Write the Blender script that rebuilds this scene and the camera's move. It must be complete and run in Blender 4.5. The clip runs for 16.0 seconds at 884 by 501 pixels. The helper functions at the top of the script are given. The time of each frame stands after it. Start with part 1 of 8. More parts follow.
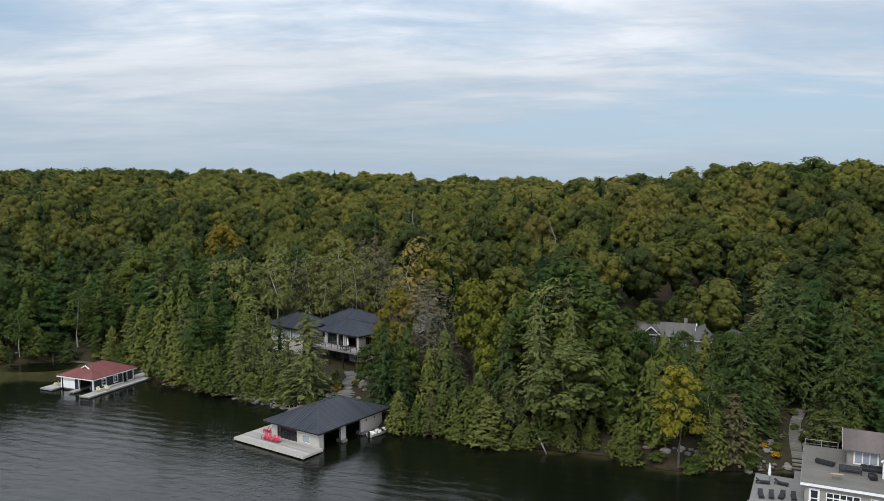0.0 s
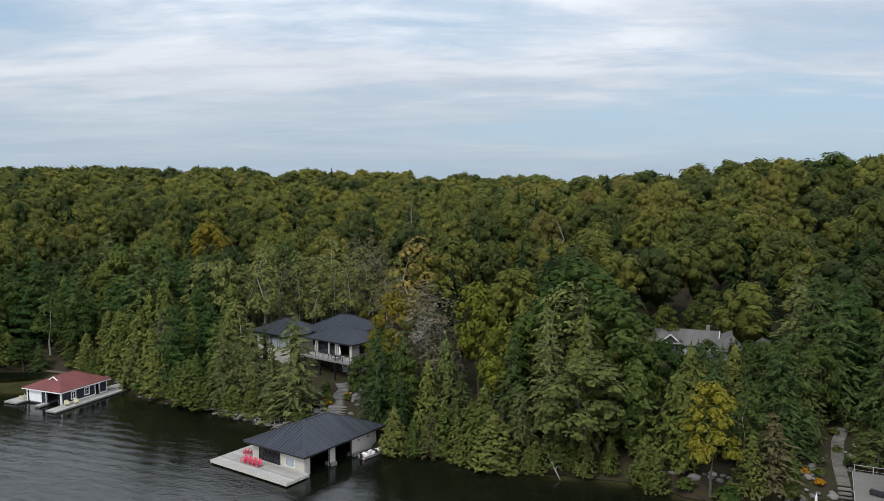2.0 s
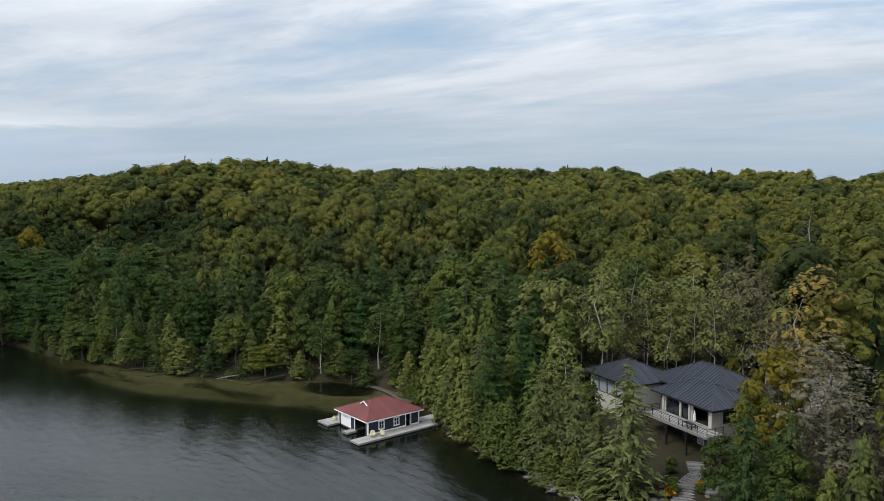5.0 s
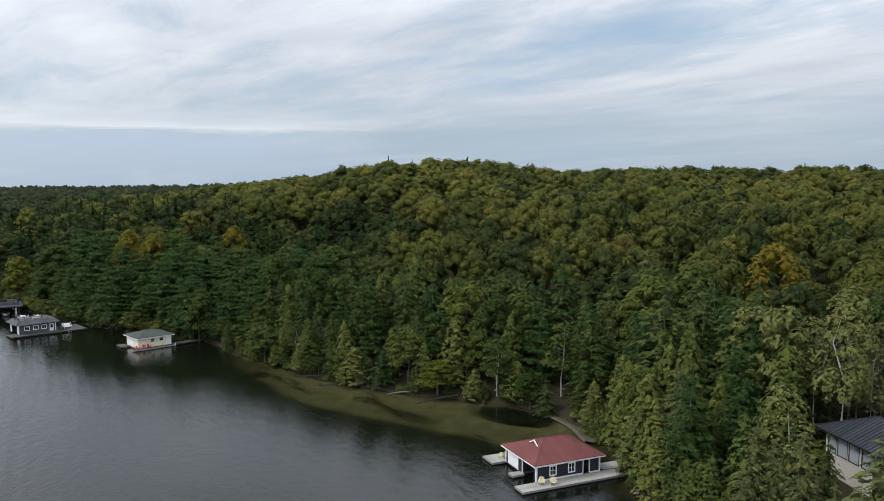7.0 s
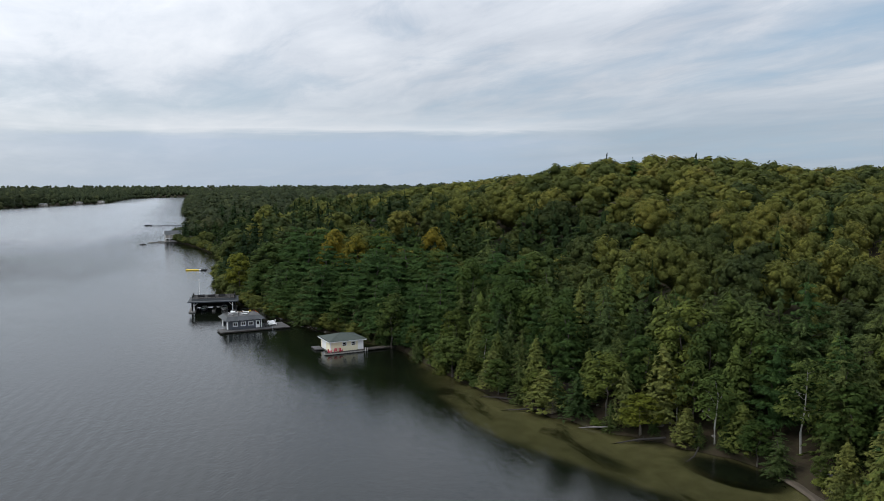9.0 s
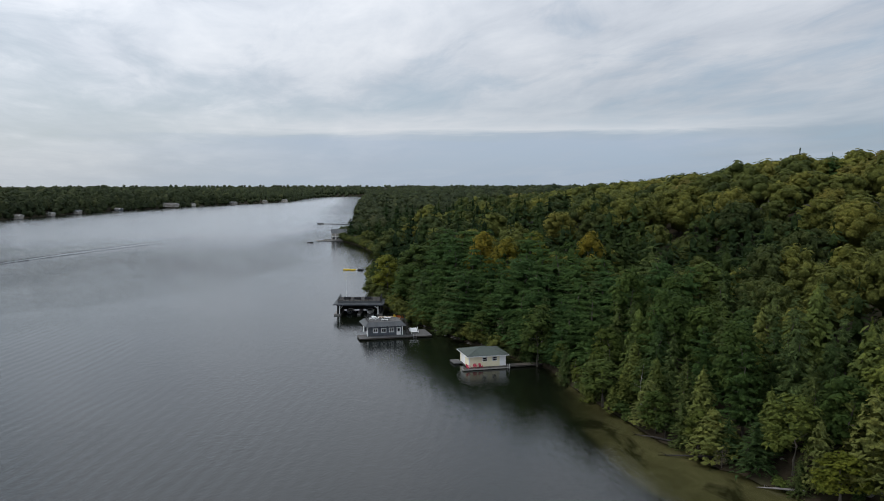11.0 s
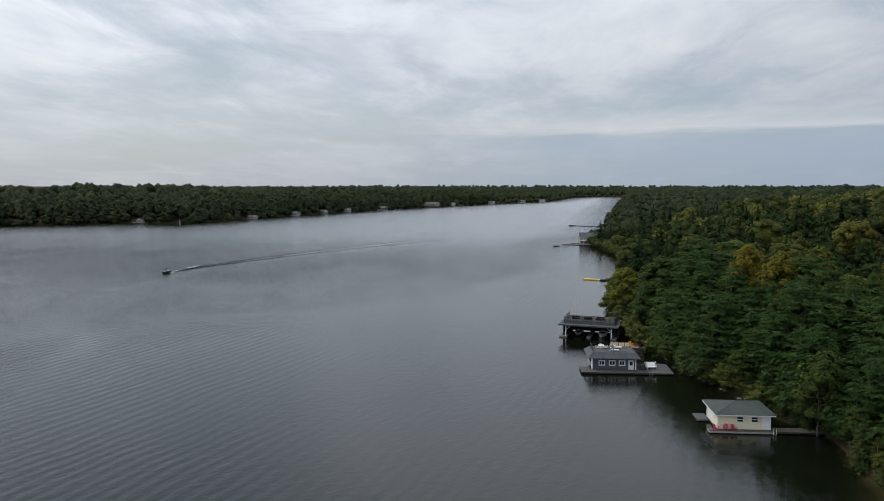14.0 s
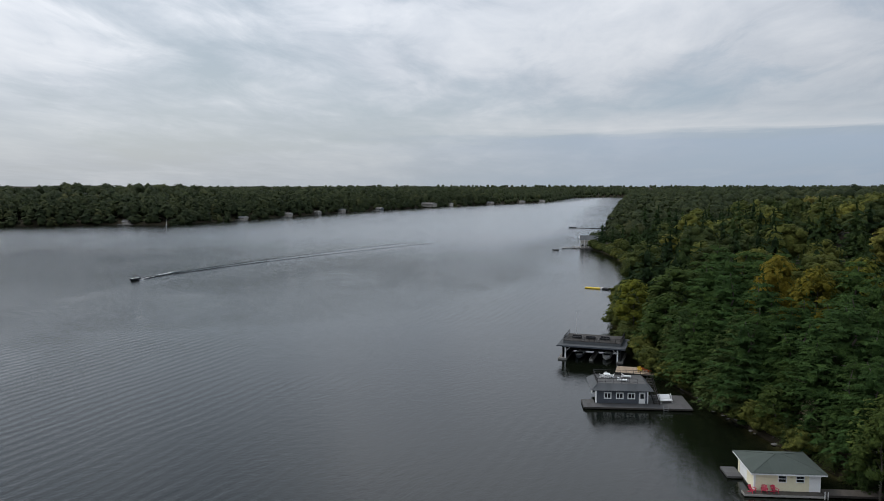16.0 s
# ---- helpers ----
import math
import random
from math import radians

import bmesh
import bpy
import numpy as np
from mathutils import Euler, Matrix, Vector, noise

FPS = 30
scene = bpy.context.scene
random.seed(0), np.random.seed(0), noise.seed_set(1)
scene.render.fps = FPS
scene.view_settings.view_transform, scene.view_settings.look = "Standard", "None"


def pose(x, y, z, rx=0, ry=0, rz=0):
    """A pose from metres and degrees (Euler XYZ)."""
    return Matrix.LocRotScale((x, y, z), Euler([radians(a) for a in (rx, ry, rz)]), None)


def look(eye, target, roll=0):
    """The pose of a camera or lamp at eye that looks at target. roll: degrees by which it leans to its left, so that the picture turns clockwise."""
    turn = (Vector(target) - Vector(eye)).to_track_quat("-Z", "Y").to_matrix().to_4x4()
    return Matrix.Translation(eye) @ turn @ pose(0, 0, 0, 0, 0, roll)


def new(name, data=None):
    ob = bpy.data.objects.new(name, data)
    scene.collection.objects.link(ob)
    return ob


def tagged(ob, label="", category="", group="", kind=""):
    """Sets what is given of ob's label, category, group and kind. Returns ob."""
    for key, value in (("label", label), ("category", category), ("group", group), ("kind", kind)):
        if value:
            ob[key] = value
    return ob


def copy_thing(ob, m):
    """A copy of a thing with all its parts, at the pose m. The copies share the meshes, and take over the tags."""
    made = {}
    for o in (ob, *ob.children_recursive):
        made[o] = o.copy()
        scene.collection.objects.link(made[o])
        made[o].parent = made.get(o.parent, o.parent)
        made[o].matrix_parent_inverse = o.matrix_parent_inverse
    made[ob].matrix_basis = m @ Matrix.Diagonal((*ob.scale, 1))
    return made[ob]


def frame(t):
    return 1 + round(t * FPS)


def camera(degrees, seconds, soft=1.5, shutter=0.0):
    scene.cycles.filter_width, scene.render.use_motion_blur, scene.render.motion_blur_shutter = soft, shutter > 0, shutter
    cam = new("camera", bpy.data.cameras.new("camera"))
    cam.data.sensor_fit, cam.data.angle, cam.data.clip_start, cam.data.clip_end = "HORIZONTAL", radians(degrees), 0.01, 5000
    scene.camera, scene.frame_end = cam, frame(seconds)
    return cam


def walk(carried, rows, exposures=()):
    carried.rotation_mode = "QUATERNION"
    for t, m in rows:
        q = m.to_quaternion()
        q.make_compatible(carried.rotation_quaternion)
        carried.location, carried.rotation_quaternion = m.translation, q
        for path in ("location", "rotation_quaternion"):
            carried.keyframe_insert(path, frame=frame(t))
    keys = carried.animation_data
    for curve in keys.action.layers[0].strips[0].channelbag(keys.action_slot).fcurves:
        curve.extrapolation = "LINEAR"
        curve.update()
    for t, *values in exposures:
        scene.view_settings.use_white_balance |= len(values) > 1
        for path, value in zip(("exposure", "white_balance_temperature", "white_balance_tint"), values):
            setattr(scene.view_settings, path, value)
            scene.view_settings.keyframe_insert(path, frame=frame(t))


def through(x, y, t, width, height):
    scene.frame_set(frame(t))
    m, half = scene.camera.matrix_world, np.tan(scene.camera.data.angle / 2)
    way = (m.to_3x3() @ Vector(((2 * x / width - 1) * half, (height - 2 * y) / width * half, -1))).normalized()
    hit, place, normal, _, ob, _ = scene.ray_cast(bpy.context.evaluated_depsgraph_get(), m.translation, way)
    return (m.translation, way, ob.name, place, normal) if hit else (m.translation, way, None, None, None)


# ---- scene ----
LENS, PITCH = 59.33, -5.14
cam = camera(LENS, 16.0, soft=0.85)
# seconds, place in metres, yaw in degrees
PATH = [
    (0.0, 0.69, -0.01, 44.14, 2.73),
    (0.5, 0.54, 2.24, 43.78, 2.72),
    (1.0, 0.28, 5.09, 43.49, 2.70),
    (1.5, -0.00, 9.01, 43.23, 2.68),
    (2.0, -0.10, 13.66, 43.05, 2.71),
    (2.2, -0.31, 15.75, 43.07, 2.75),
    (2.5, -0.65, 19.17, 43.09, 5.17),
    (3.0, -1.04, 25.68, 43.17, 10.40),
    (3.5, -1.69, 33.05, 43.29, 16.56),
    (4.0, -2.23, 38.65, 43.38, 20.94),
    (4.5, -3.00, 44.10, 43.47, 25.37),
    (5.0, -3.75, 49.91, 43.59, 30.20),
    (7.5, -13.06, 73.98, 43.85, 49.84),
    (8.0, -16.12, 78.57, 43.77, 54.07),
    (8.5, -19.69, 83.05, 43.83, 59.09),
    (9.0, -23.12, 86.98, 43.64, 62.79),
    (9.5, -26.52, 90.50, 43.53, 66.48),
    (10.0, -30.21, 93.83, 43.45, 70.35),
    (10.2, -31.69, 95.10, 43.42, 72.10),
    (12.3, -54.72, 106.93, 43.05, 82.25),
    (12.5, -56.78, 107.66, 43.06, 85.00),
    (13.0, -61.92, 109.48, 43.15, 92.15),
    (13.1, -63.03, 109.92, 43.17, 93.75),
    (13.2, -64.14, 110.36, 43.19, 94.45),
    (13.5, -67.46, 111.67, 43.26, 94.50),
    (14.0, -73.49, 113.41, 43.11, 94.67),
    (14.5, -80.03, 114.60, 42.94, 94.75),
    (15.0, -86.98, 115.27, 42.96, 94.74),
    (15.5, -94.08, 115.46, 43.26, 94.72),
    (16.0, -100.32, 115.60, 43.21, 94.68),
]
walk(cam, [(t, pose(x, y, z, 90 + PITCH, 0, yaw)) for t, x, y, z, yaw in PATH], exposures=[(0.0, 0.0), (5.0, 0.0), (8.0, -0.10), (10.5, -0.30), (13.0, -0.44), (16.0, -0.50)])

# ---- light ----
SUN_AZ, SUN_EL = 212, 50
world = bpy.data.worlds.new("overcast_sky")
scene.world = world
world.use_nodes = True


class Nodes:
    """A small helper to write node trees in a few lines."""

    def __init__(self, tree):
        self.tree = tree
        tree.nodes.clear()

    def add(self, kind, ins=None, operation="", use_clamp=False, blend="", attribute=""):
        n = self.tree.nodes.new(kind)
        if operation:
            n.operation = operation
        if use_clamp:
            n.use_clamp = True
        if blend:
            n.data_type, n.blend_type = "RGBA", blend
        if attribute:
            n.attribute_name = attribute
        for k, v in (ins or {}).items():
            if isinstance(v, bpy.types.NodeSocket):
                self.tree.links.new(v, n.inputs[k])
            else:
                n.inputs[k].default_value = v
        return n

    def math(self, op, a, b=0.0, clamp=False):
        return self.add("ShaderNodeMath", {0: a, 1: b}, operation=op, use_clamp=clamp).outputs[0]

    def mix(self, f, a, b, blend="MIX"):
        n = self.add("ShaderNodeMix", {0: f, 6: a, 7: b}, blend=blend)
        return n.outputs[2]

    def ramp(self, f, *stops):
        n = self.add("ShaderNodeValToRGB", {0: f})
        e = n.color_ramp.elements
        while len(e) < len(stops):
            e.new(0.5)
        for el, (p, c) in zip(e, stops):
            el.position = p
            el.color = c if len(c) == 4 else (*c, 1)
        return n.outputs[0]

    def noise(self, vec, scale, detail=4.0, rough=0.55, distort=0.0, out="Fac"):
        n = self.add("ShaderNodeTexNoise", {"Vector": vec, "Scale": scale, "Detail": detail, "Roughness": rough, "Distortion": distort})
        return n.outputs[out]

    def mapped(self, vec, loc=(0, 0, 0), rot=(0, 0, 0), scale=(1, 1, 1)):
        return self.add("ShaderNodeMapping", {0: vec, 1: loc, 2: rot, 3: scale}).outputs[0]


def grey(v):
    return (v, v, v, 1)


def make_sky():
    n = Nodes(world.node_tree)
    way = n.add("ShaderNodeTexCoord").outputs["Generated"]
    air = n.add("ShaderNodeTexSky")
    air.sky_type, air.sun_disc = "NISHITA", False
    air.sun_elevation, air.sun_rotation = radians(SUN_EL), radians(SUN_AZ)
    air.air_density, air.dust_density, air.ozone_density = 1.2, 1.5, 1.5
    sky = air.outputs[0]
    xyz = n.add("ShaderNodeSeparateXYZ", {0: way})
    up = n.math("MAXIMUM", xyz.outputs[2], 0.0)
    low = n.math("ADD", up, 0.10)
    flat = n.add("ShaderNodeCombineXYZ", {0: n.math("DIVIDE", xyz.outputs[0], low), 1: n.math("DIVIDE", xyz.outputs[1], low), 2: 0.0}).outputs[0]
    # a broken deck of cloud: large sheets, streaks and small ripples
    big = n.noise(n.mapped(flat, (3.1, 1.7, 0), (0, 0, radians(35)), (0.26, 0.34, 1)), 1.0, 5, 0.55, 0.5)
    streak = n.noise(n.mapped(flat, (0.4, 5.2, 0), (0, 0, radians(60)), (0.42, 0.80, 1)), 1.0, 4, 0.52, 0.5)
    fine = n.noise(n.mapped(flat, (7.4, 2.2, 0), (0, 0, radians(28)), (1.3, 2.6, 1)), 1.0, 7, 0.64, 0.5)
    thick = n.math("ADD", n.math("MULTIPLY", big, 0.50), n.math("ADD", n.math("MULTIPLY", streak, 0.32), n.math("MULTIPLY", fine, 0.18)))
    cover = n.ramp(thick, (0.40, grey(0)), (0.52, grey(1)))
    # the deck thins towards the horizon, where the clear air shows
    cover = n.math("MULTIPLY", cover, n.ramp(up, (0.0, grey(0.30)), (0.06, grey(0.45)), (0.13, grey(0.85)), (0.26, grey(1.0))))
    tone = n.ramp(n.math("ADD", n.math("MULTIPLY", streak, 0.45), n.math("ADD", n.math("MULTIPLY", fine, 0.22), n.math("MULTIPLY", n.noise(n.mapped(flat, (1, 9, 0), (0, 0, 0.3), (0.5, 1.0, 1)), 1.0, 7, 0.62, 0.5), 0.33))),
                  (0.37, (0.475, 0.52, 0.595)), (0.50, (0.645, 0.685, 0.75)), (0.64, (0.865, 0.885, 0.925)))
    gain = n.math("ADD", n.math("MULTIPLY", up, 2.3), 0.62)
    # the cloud is brighter on the side of the sun
    side = n.math("ADD", n.math("MULTIPLY", xyz.outputs[0], math.sin(radians(245))), n.math("MULTIPLY", xyz.outputs[1], math.cos(radians(245))))
    glow = n.math("POWER", n.math("MAXIMUM", side, 0.0), 4.0)
    gain = n.math("ADD", gain, n.math("MULTIPLY", glow, 0.44))
    cloud = n.add("ShaderNodeVectorMath", {0: tone, 3: gain}, operation="SCALE").outputs[0]
    clear = n.mix(0.74, n.add("ShaderNodeVectorMath", {0: sky, 3: 0.10}, operation="SCALE").outputs[0], n.mix(glow, (0.385, 0.53, 0.70, 1), (0.60, 0.68, 0.77, 1)))
    col = n.mix(cover, clear, cloud)
    # a long low bank of grey-blue cloud in the north-west, with a bright upper edge
    west = n.math("MULTIPLY", n.math("ARCTAN2", n.math("MULTIPLY", xyz.outputs[0], -1.0), xyz.outputs[1]), 1 / math.pi)
    wisp = n.noise(n.add("ShaderNodeCombineXYZ", {0: n.math("MULTIPLY", west, 14.0), 1: n.math("MULTIPLY", xyz.outputs[2], 60.0), 2: 4.0}).outputs[0], 1.0, 5, 0.6, 0.4)
    reach = n.ramp(n.math("ADD", west, n.math("MULTIPLY", n.math("SUBTRACT", wisp, 0.5), 0.10)), (0.27, grey(0)), (0.33, grey(1)), (0.46, grey(1)), (0.56, grey(0)))
    height = n.math("MULTIPLY", n.math("ADD", xyz.outputs[2], n.math("MULTIPLY", n.math("SUBTRACT", wisp, 0.5), 0.024)), 10.0)
    col = n.mix(n.math("MULTIPLY", n.math("MULTIPLY", n.ramp(height, (0.10, grey(0.5)), (0.50, grey(1)), (0.60, grey(0))), reach), 0.62), col, (0.46, 0.55, 0.69, 1))
    col = n.mix(n.math("MULTIPLY", n.math("MULTIPLY", n.ramp(height, (0.56, grey(0)), (0.63, grey(1)), (0.70, grey(0.7)), (0.95, grey(0))), reach), 0.50), col, (0.90, 0.91, 0.94, 1))
    bg = n.add("ShaderNodeBackground", {0: col, 1: SKY_STRENGTH}).outputs[0]
    n.tree.links.new(bg, n.add("ShaderNodeOutputWorld").inputs[0])


SKY_STRENGTH = 1.14
make_sky()
sun = new("sun", bpy.data.lights.new("sun", "SUN"))
sun.data.energy, sun.data.angle, sun.data.color = 2.2, radians(20), (1.0, 0.97, 0.92)
sun.matrix_world = look((200 * math.sin(radians(SUN_AZ)) * math.cos(radians(SUN_EL)), 200 * math.cos(radians(SUN_AZ)) * math.cos(radians(SUN_EL)), 200 * math.sin(radians(SUN_EL))), (0, 0, 0))
scene.view_settings.exposure = 0.0

# ---- materials ----
def material(name):
    m = bpy.data.materials.new(name)
    m.use_nodes = True
    return m, Nodes(m.node_tree)


def finish(n, shader):
    n.tree.links.new(shader, n.add("ShaderNodeOutputMaterial").inputs[0])


def surface(name, c1, c2, rough=0.8, scale=3.0, metal=0.0, bump=0.15, vary=0.25, stretch=(1, 1, 1), stain=0.35, spec=0.3):
    """Two-scale mottled surface: grain, wide stains, a little relief, and a tone of its own for each piece."""
    m, n = material(name)
    co = n.add("ShaderNodeTexCoord").outputs["Object"]
    v = n.mapped(co, (0, 0, 0), (0, 0, 0), stretch)
    grain = n.noise(v, scale * 6, 4, 0.6)
    wide = n.noise(co, scale * 0.35, 3, 0.6, 0.5)
    f = n.math("ADD", n.math("MULTIPLY", grain, 0.55), n.math("MULTIPLY", wide, stain * 1.3))
    col = n.ramp(f, (0.25, c1), (0.72, c2))
    rnd = n.add("ShaderNodeObjectInfo").outputs["Random"]
    col = n.mix(1.0, col, n.ramp(rnd, (0, grey(1 - vary)), (1, grey(1.0))), "MULTIPLY")
    b = n.add("ShaderNodeBump", {"Strength": bump, "Distance": 0.02, "Height": grain}).outputs[0]
    rg = n.math("ADD", n.math("MULTIPLY", wide, 0.25), rough - 0.12)
    p = n.add("ShaderNodeBsdfPrincipled", {"Base Color": col, "Roughness": rg, "Metallic": metal, "Normal": b, "Specular IOR Level": spec})
    finish(n, p.outputs[0])
    return m


def foliage(name, *tones, through=0.06, stuff=False, air=0.405):
    """Leaves: a tone for each tree and each spray, and light that passes through."""
    m, n = material(name)
    leaf = n.add("ShaderNodeNewGeometry").outputs["Random Per Island"]
    if stuff:
        tree = n.add("ShaderNodeAttribute", attribute="tone").outputs["Fac"]
    else:
        tree = n.add("ShaderNodeObjectInfo").outputs["Random"]
    col = n.ramp(tree, *[(i / (len(tones) - 1), t) for i, t in enumerate(tones)])
    co = n.add("ShaderNodeTexCoord").outputs["Object"]
    patch = n.noise(co, 0.45 if not stuff else 0.25, 3, 0.6)
    col = n.mix(1.0, col, n.ramp(patch, (0.3, (0.72, 0.78, 0.75)), (0.7, (1.25, 1.18, 1.0))), "MULTIPLY")
    col = n.mix(1.0, col, n.ramp(leaf, (0, (0.80, 0.82, 0.80)), (0.55, grey(1.0)), (1, (1.20, 1.18, 1.08))), "MULTIPLY")
    # single leaves and their small sprays; dark tones paint shade into the gaps
    sprays = n.noise(co, 2.5 if stuff else 3.6, 4, 0.78)
    col = n.mix(1.0, col, n.ramp(sprays, (0.36, (0.66, 0.68, 0.66)), (0.50, (0.97, 0.97, 0.97)), (0.64, (1.28, 1.25, 1.12))), "MULTIPLY")
    look_of = {"Roughness": 0.8, "Specular IOR Level": 0.05, "Normal": n.add("ShaderNodeBump", {"Strength": 0.9, "Distance": 0.9 if stuff else 0.35, "Height": sprays}).outputs[0]}
    d = n.add("ShaderNodeBsdfPrincipled", {"Base Color": col, **look_of}).outputs[0]
    t = n.add("ShaderNodeBsdfTranslucent", {"Color": n.mix(0.5, col, (0.10, 0.13, 0.02, 1))}).outputs[0]
    leafy = n.add("ShaderNodeMixShader", {0: through, 1: d, 2: t}).outputs[0]
    # the air between the leaves
    gaps = n.math("GREATER_THAN", n.noise(co, 3.9 if stuff else 5.6, 3, 0.66), air)
    finish(n, n.add("ShaderNodeMixShader", {0: gaps, 1: n.add("ShaderNodeBsdfTransparent").outputs[0], 2: leafy}).outputs[0])
    return m


def water_material(name="lake_water", deep_only=False):
    m, n = material(name)
    pos = n.add("ShaderNodeNewGeometry").outputs["Position"]
    depth = n.add("ShaderNodeAttribute", attribute="depth").outputs["Fac"]
    # short wind ripples, longer swell and calm lanes
    turned = n.mapped(pos, (0, 0, 0), (0, 0, radians(22)))
    r1 = n.noise(n.mapped(turned, (0, 0, 0), (0, 0, 0), (0.45, 1.0, 1)), 0.95, 4, 0.66, 0.6)
    r2 = n.noise(n.mapped(turned, (0, 0, 0), (0, 0, 0), (0.60, 1.0, 1)), 0.30, 3, 0.55, 0.5)
    r3 = n.noise(n.mapped(turned, (0, 0, 0), (0, 0, 0), (0.70, 1, 1)), 2.6, 2, 0.6, 0.3)
    calm = n.noise(n.mapped(pos, (5, 3, 0), (0, 0, radians(-25)), (0.5, 1, 1)), 0.022, 3, 0.55, 0.8)
    lee = n.add("ShaderNodeAttribute", attribute="fetch").outputs["Fac"]
    amp = n.math("MULTIPLY", n.ramp(calm, (0.32, grey(0.6)), (0.6, grey(1))), 1.0 if deep_only else n.ramp(n.math("MULTIPLY", lee, 0.00833), (0.0, grey(0.24)), (0.20, grey(0.32)), (0.45, grey(0.38)), (0.60, grey(0.85)), (0.72, grey(0.9)), (1.0, grey(0.52))))
    swell = n.add("ShaderNodeTexWave", {"Vector": n.mapped(pos, (0, 0, 0), (0, 0, radians(-73)), (1, 1, 1)), "Scale": 0.115, "Distortion": 5.0, "Detail": 2.0, "Detail Scale": 0.35, "Detail Roughness": 0.5}).outputs["Fac"]
    swell = n.math("MULTIPLY", swell, n.ramp(n.noise(pos, 0.009, 2), (0.40, grey(0)), (0.58, grey(0.75))))
    h = n.math("ADD", n.math("MULTIPLY", r1, 1.7), n.math("ADD", n.math("MULTIPLY", r2, 0.6), n.math("ADD", n.math("MULTIPLY", r3, 0.60), swell)))
    b = n.add("ShaderNodeBump", {"Strength": amp, "Distance": 0.132, "Height": h}).outputs[0]
    deep = n.add("ShaderNodeBsdfDiffuse", {"Color": (0.0045, 0.006, 0.0032, 1)}).outputs[0]
    clear = n.add("ShaderNodeBsdfTransparent", {"Color": (0.64, 0.65, 0.52, 1)}).outputs[0]
    murk = n.ramp(n.math("MULTIPLY", depth, 0.25), (0.0, grey(0.12)), (0.12, grey(0.38)), (0.30, grey(0.84)), (0.58, grey(1)))
    body = deep if deep_only else n.add("ShaderNodeMixShader", {0: murk, 1: clear, 2: deep}).outputs[0]
    gloss = n.add("ShaderNodeBsdfGlossy", {"Color": (0.95, 0.97, 1, 1), "Roughness": 0.15 if deep_only else n.ramp(n.math("MULTIPLY", lee, 0.00833), (0.0, grey(0.02)), (0.15, grey(0.03)), (0.5, grey(0.04)), (1.0, grey(0.17))), "Normal": b}).outputs[0]
    fres = n.add("ShaderNodeFresnel", {"IOR": 1.333, "Normal": b}).outputs[0]
    finish(n, n.add("ShaderNodeMixShader", {0: fres, 1: body, 2: gloss}).outputs[0])
    return m


def ground_material():
    m, n = material("forest_floor")
    pos = n.add("ShaderNodeNewGeometry").outputs["Position"]
    z = n.add("ShaderNodeSeparateXYZ", {0: pos}).outputs[2]
    litter = n.ramp(n.math("ADD", n.math("MULTIPLY", n.noise(pos, 0.9, 5, 0.65), 0.6), n.math("MULTIPLY", n.noise(pos, 0.12, 3), 0.4)),
                    (0.32, (0.018, 0.014, 0.009)), (0.48, (0.036, 0.028, 0.017)), (0.66, (0.032, 0.036, 0.014)))
    sand = n.ramp(n.noise(pos, 0.22, 4, 0.6, 0.6), (0.3, (0.235, 0.215, 0.135)), (0.7, (0.38, 0.345, 0.23)))
    weed = n.ramp(n.noise(n.mapped(pos, (4, 2, 0), (0, 0, 0.5), (0.5, 1, 1)), 0.10, 4, 0.6, 1.0), (0.56, grey(0)), (0.66, grey(0.85)))
    sand = n.mix(weed, sand, (0.035, 0.032, 0.014, 1))
    f = n.ramp(n.math("ADD", n.math("MULTIPLY", z, 2.0), 0.55), (0.25, grey(0)), (0.5, grey(1)))
    b = n.add("ShaderNodeBump", {"Strength": 0.6, "Distance": 0.2, "Height": n.noise(pos, 1.4, 5, 0.7)}).outputs[0]
    p = n.add("ShaderNodeBsdfPrincipled", {"Base Color": n.mix(f, sand, litter), "Roughness": 0.9, "Specular IOR Level": 0.15, "Normal": b})
    finish(n, p.outputs[0])
    return m


def glass_material(name, tint):
    m, n = material(name)
    pos = n.add("ShaderNodeTexCoord").outputs["Object"]
    b = n.add("ShaderNodeBump", {"Strength": 0.05, "Distance": 0.01, "Height": n.noise(pos, 1.2, 2)}).outputs[0]
    p = n.add("ShaderNodeBsdfPrincipled", {"Base Color": (*tint, 1), "Roughness": 0.05, "Specular IOR Level": 0.7, "Normal": b})
    finish(n, p.outputs[0])
    return m


WATER, GROUND = water_material(), ground_material()
DEEPWATER = water_material("wake_water", True)
BARK = surface("bark", (0.06, 0.05, 0.04), (0.16, 0.14, 0.115), 0.9, 2.5, bump=0.5, stretch=(1, 1, 0.2))
BIRCH = surface("pale_bark", (0.25, 0.24, 0.21), (0.48, 0.46, 0.42), 0.85, 2.5, bump=0.3, stretch=(1, 1, 0.3))
DEADWOOD = surface("weathered_deadwood", (0.15, 0.14, 0.13), (0.32, 0.30, 0.28), 0.9, 3, bump=0.4, stretch=(1, 1, 0.2))
DARKMETAL = surface("dark_roof_metal", (0.058, 0.062, 0.074), (0.092, 0.097, 0.114), 0.36, 0.6, metal=0.45, bump=0.03, vary=0.30, spec=0.5)
REDROOF = surface("red_shingle", (0.12, 0.036, 0.034), (0.20, 0.066, 0.060), 0.8, 1.5, bump=0.3, vary=0.15)
GREYSHINGLE = surface("grey_shingle", (0.083, 0.078, 0.075), (0.158, 0.15, 0.143), 0.85, 1.5, bump=0.4, vary=0.2)
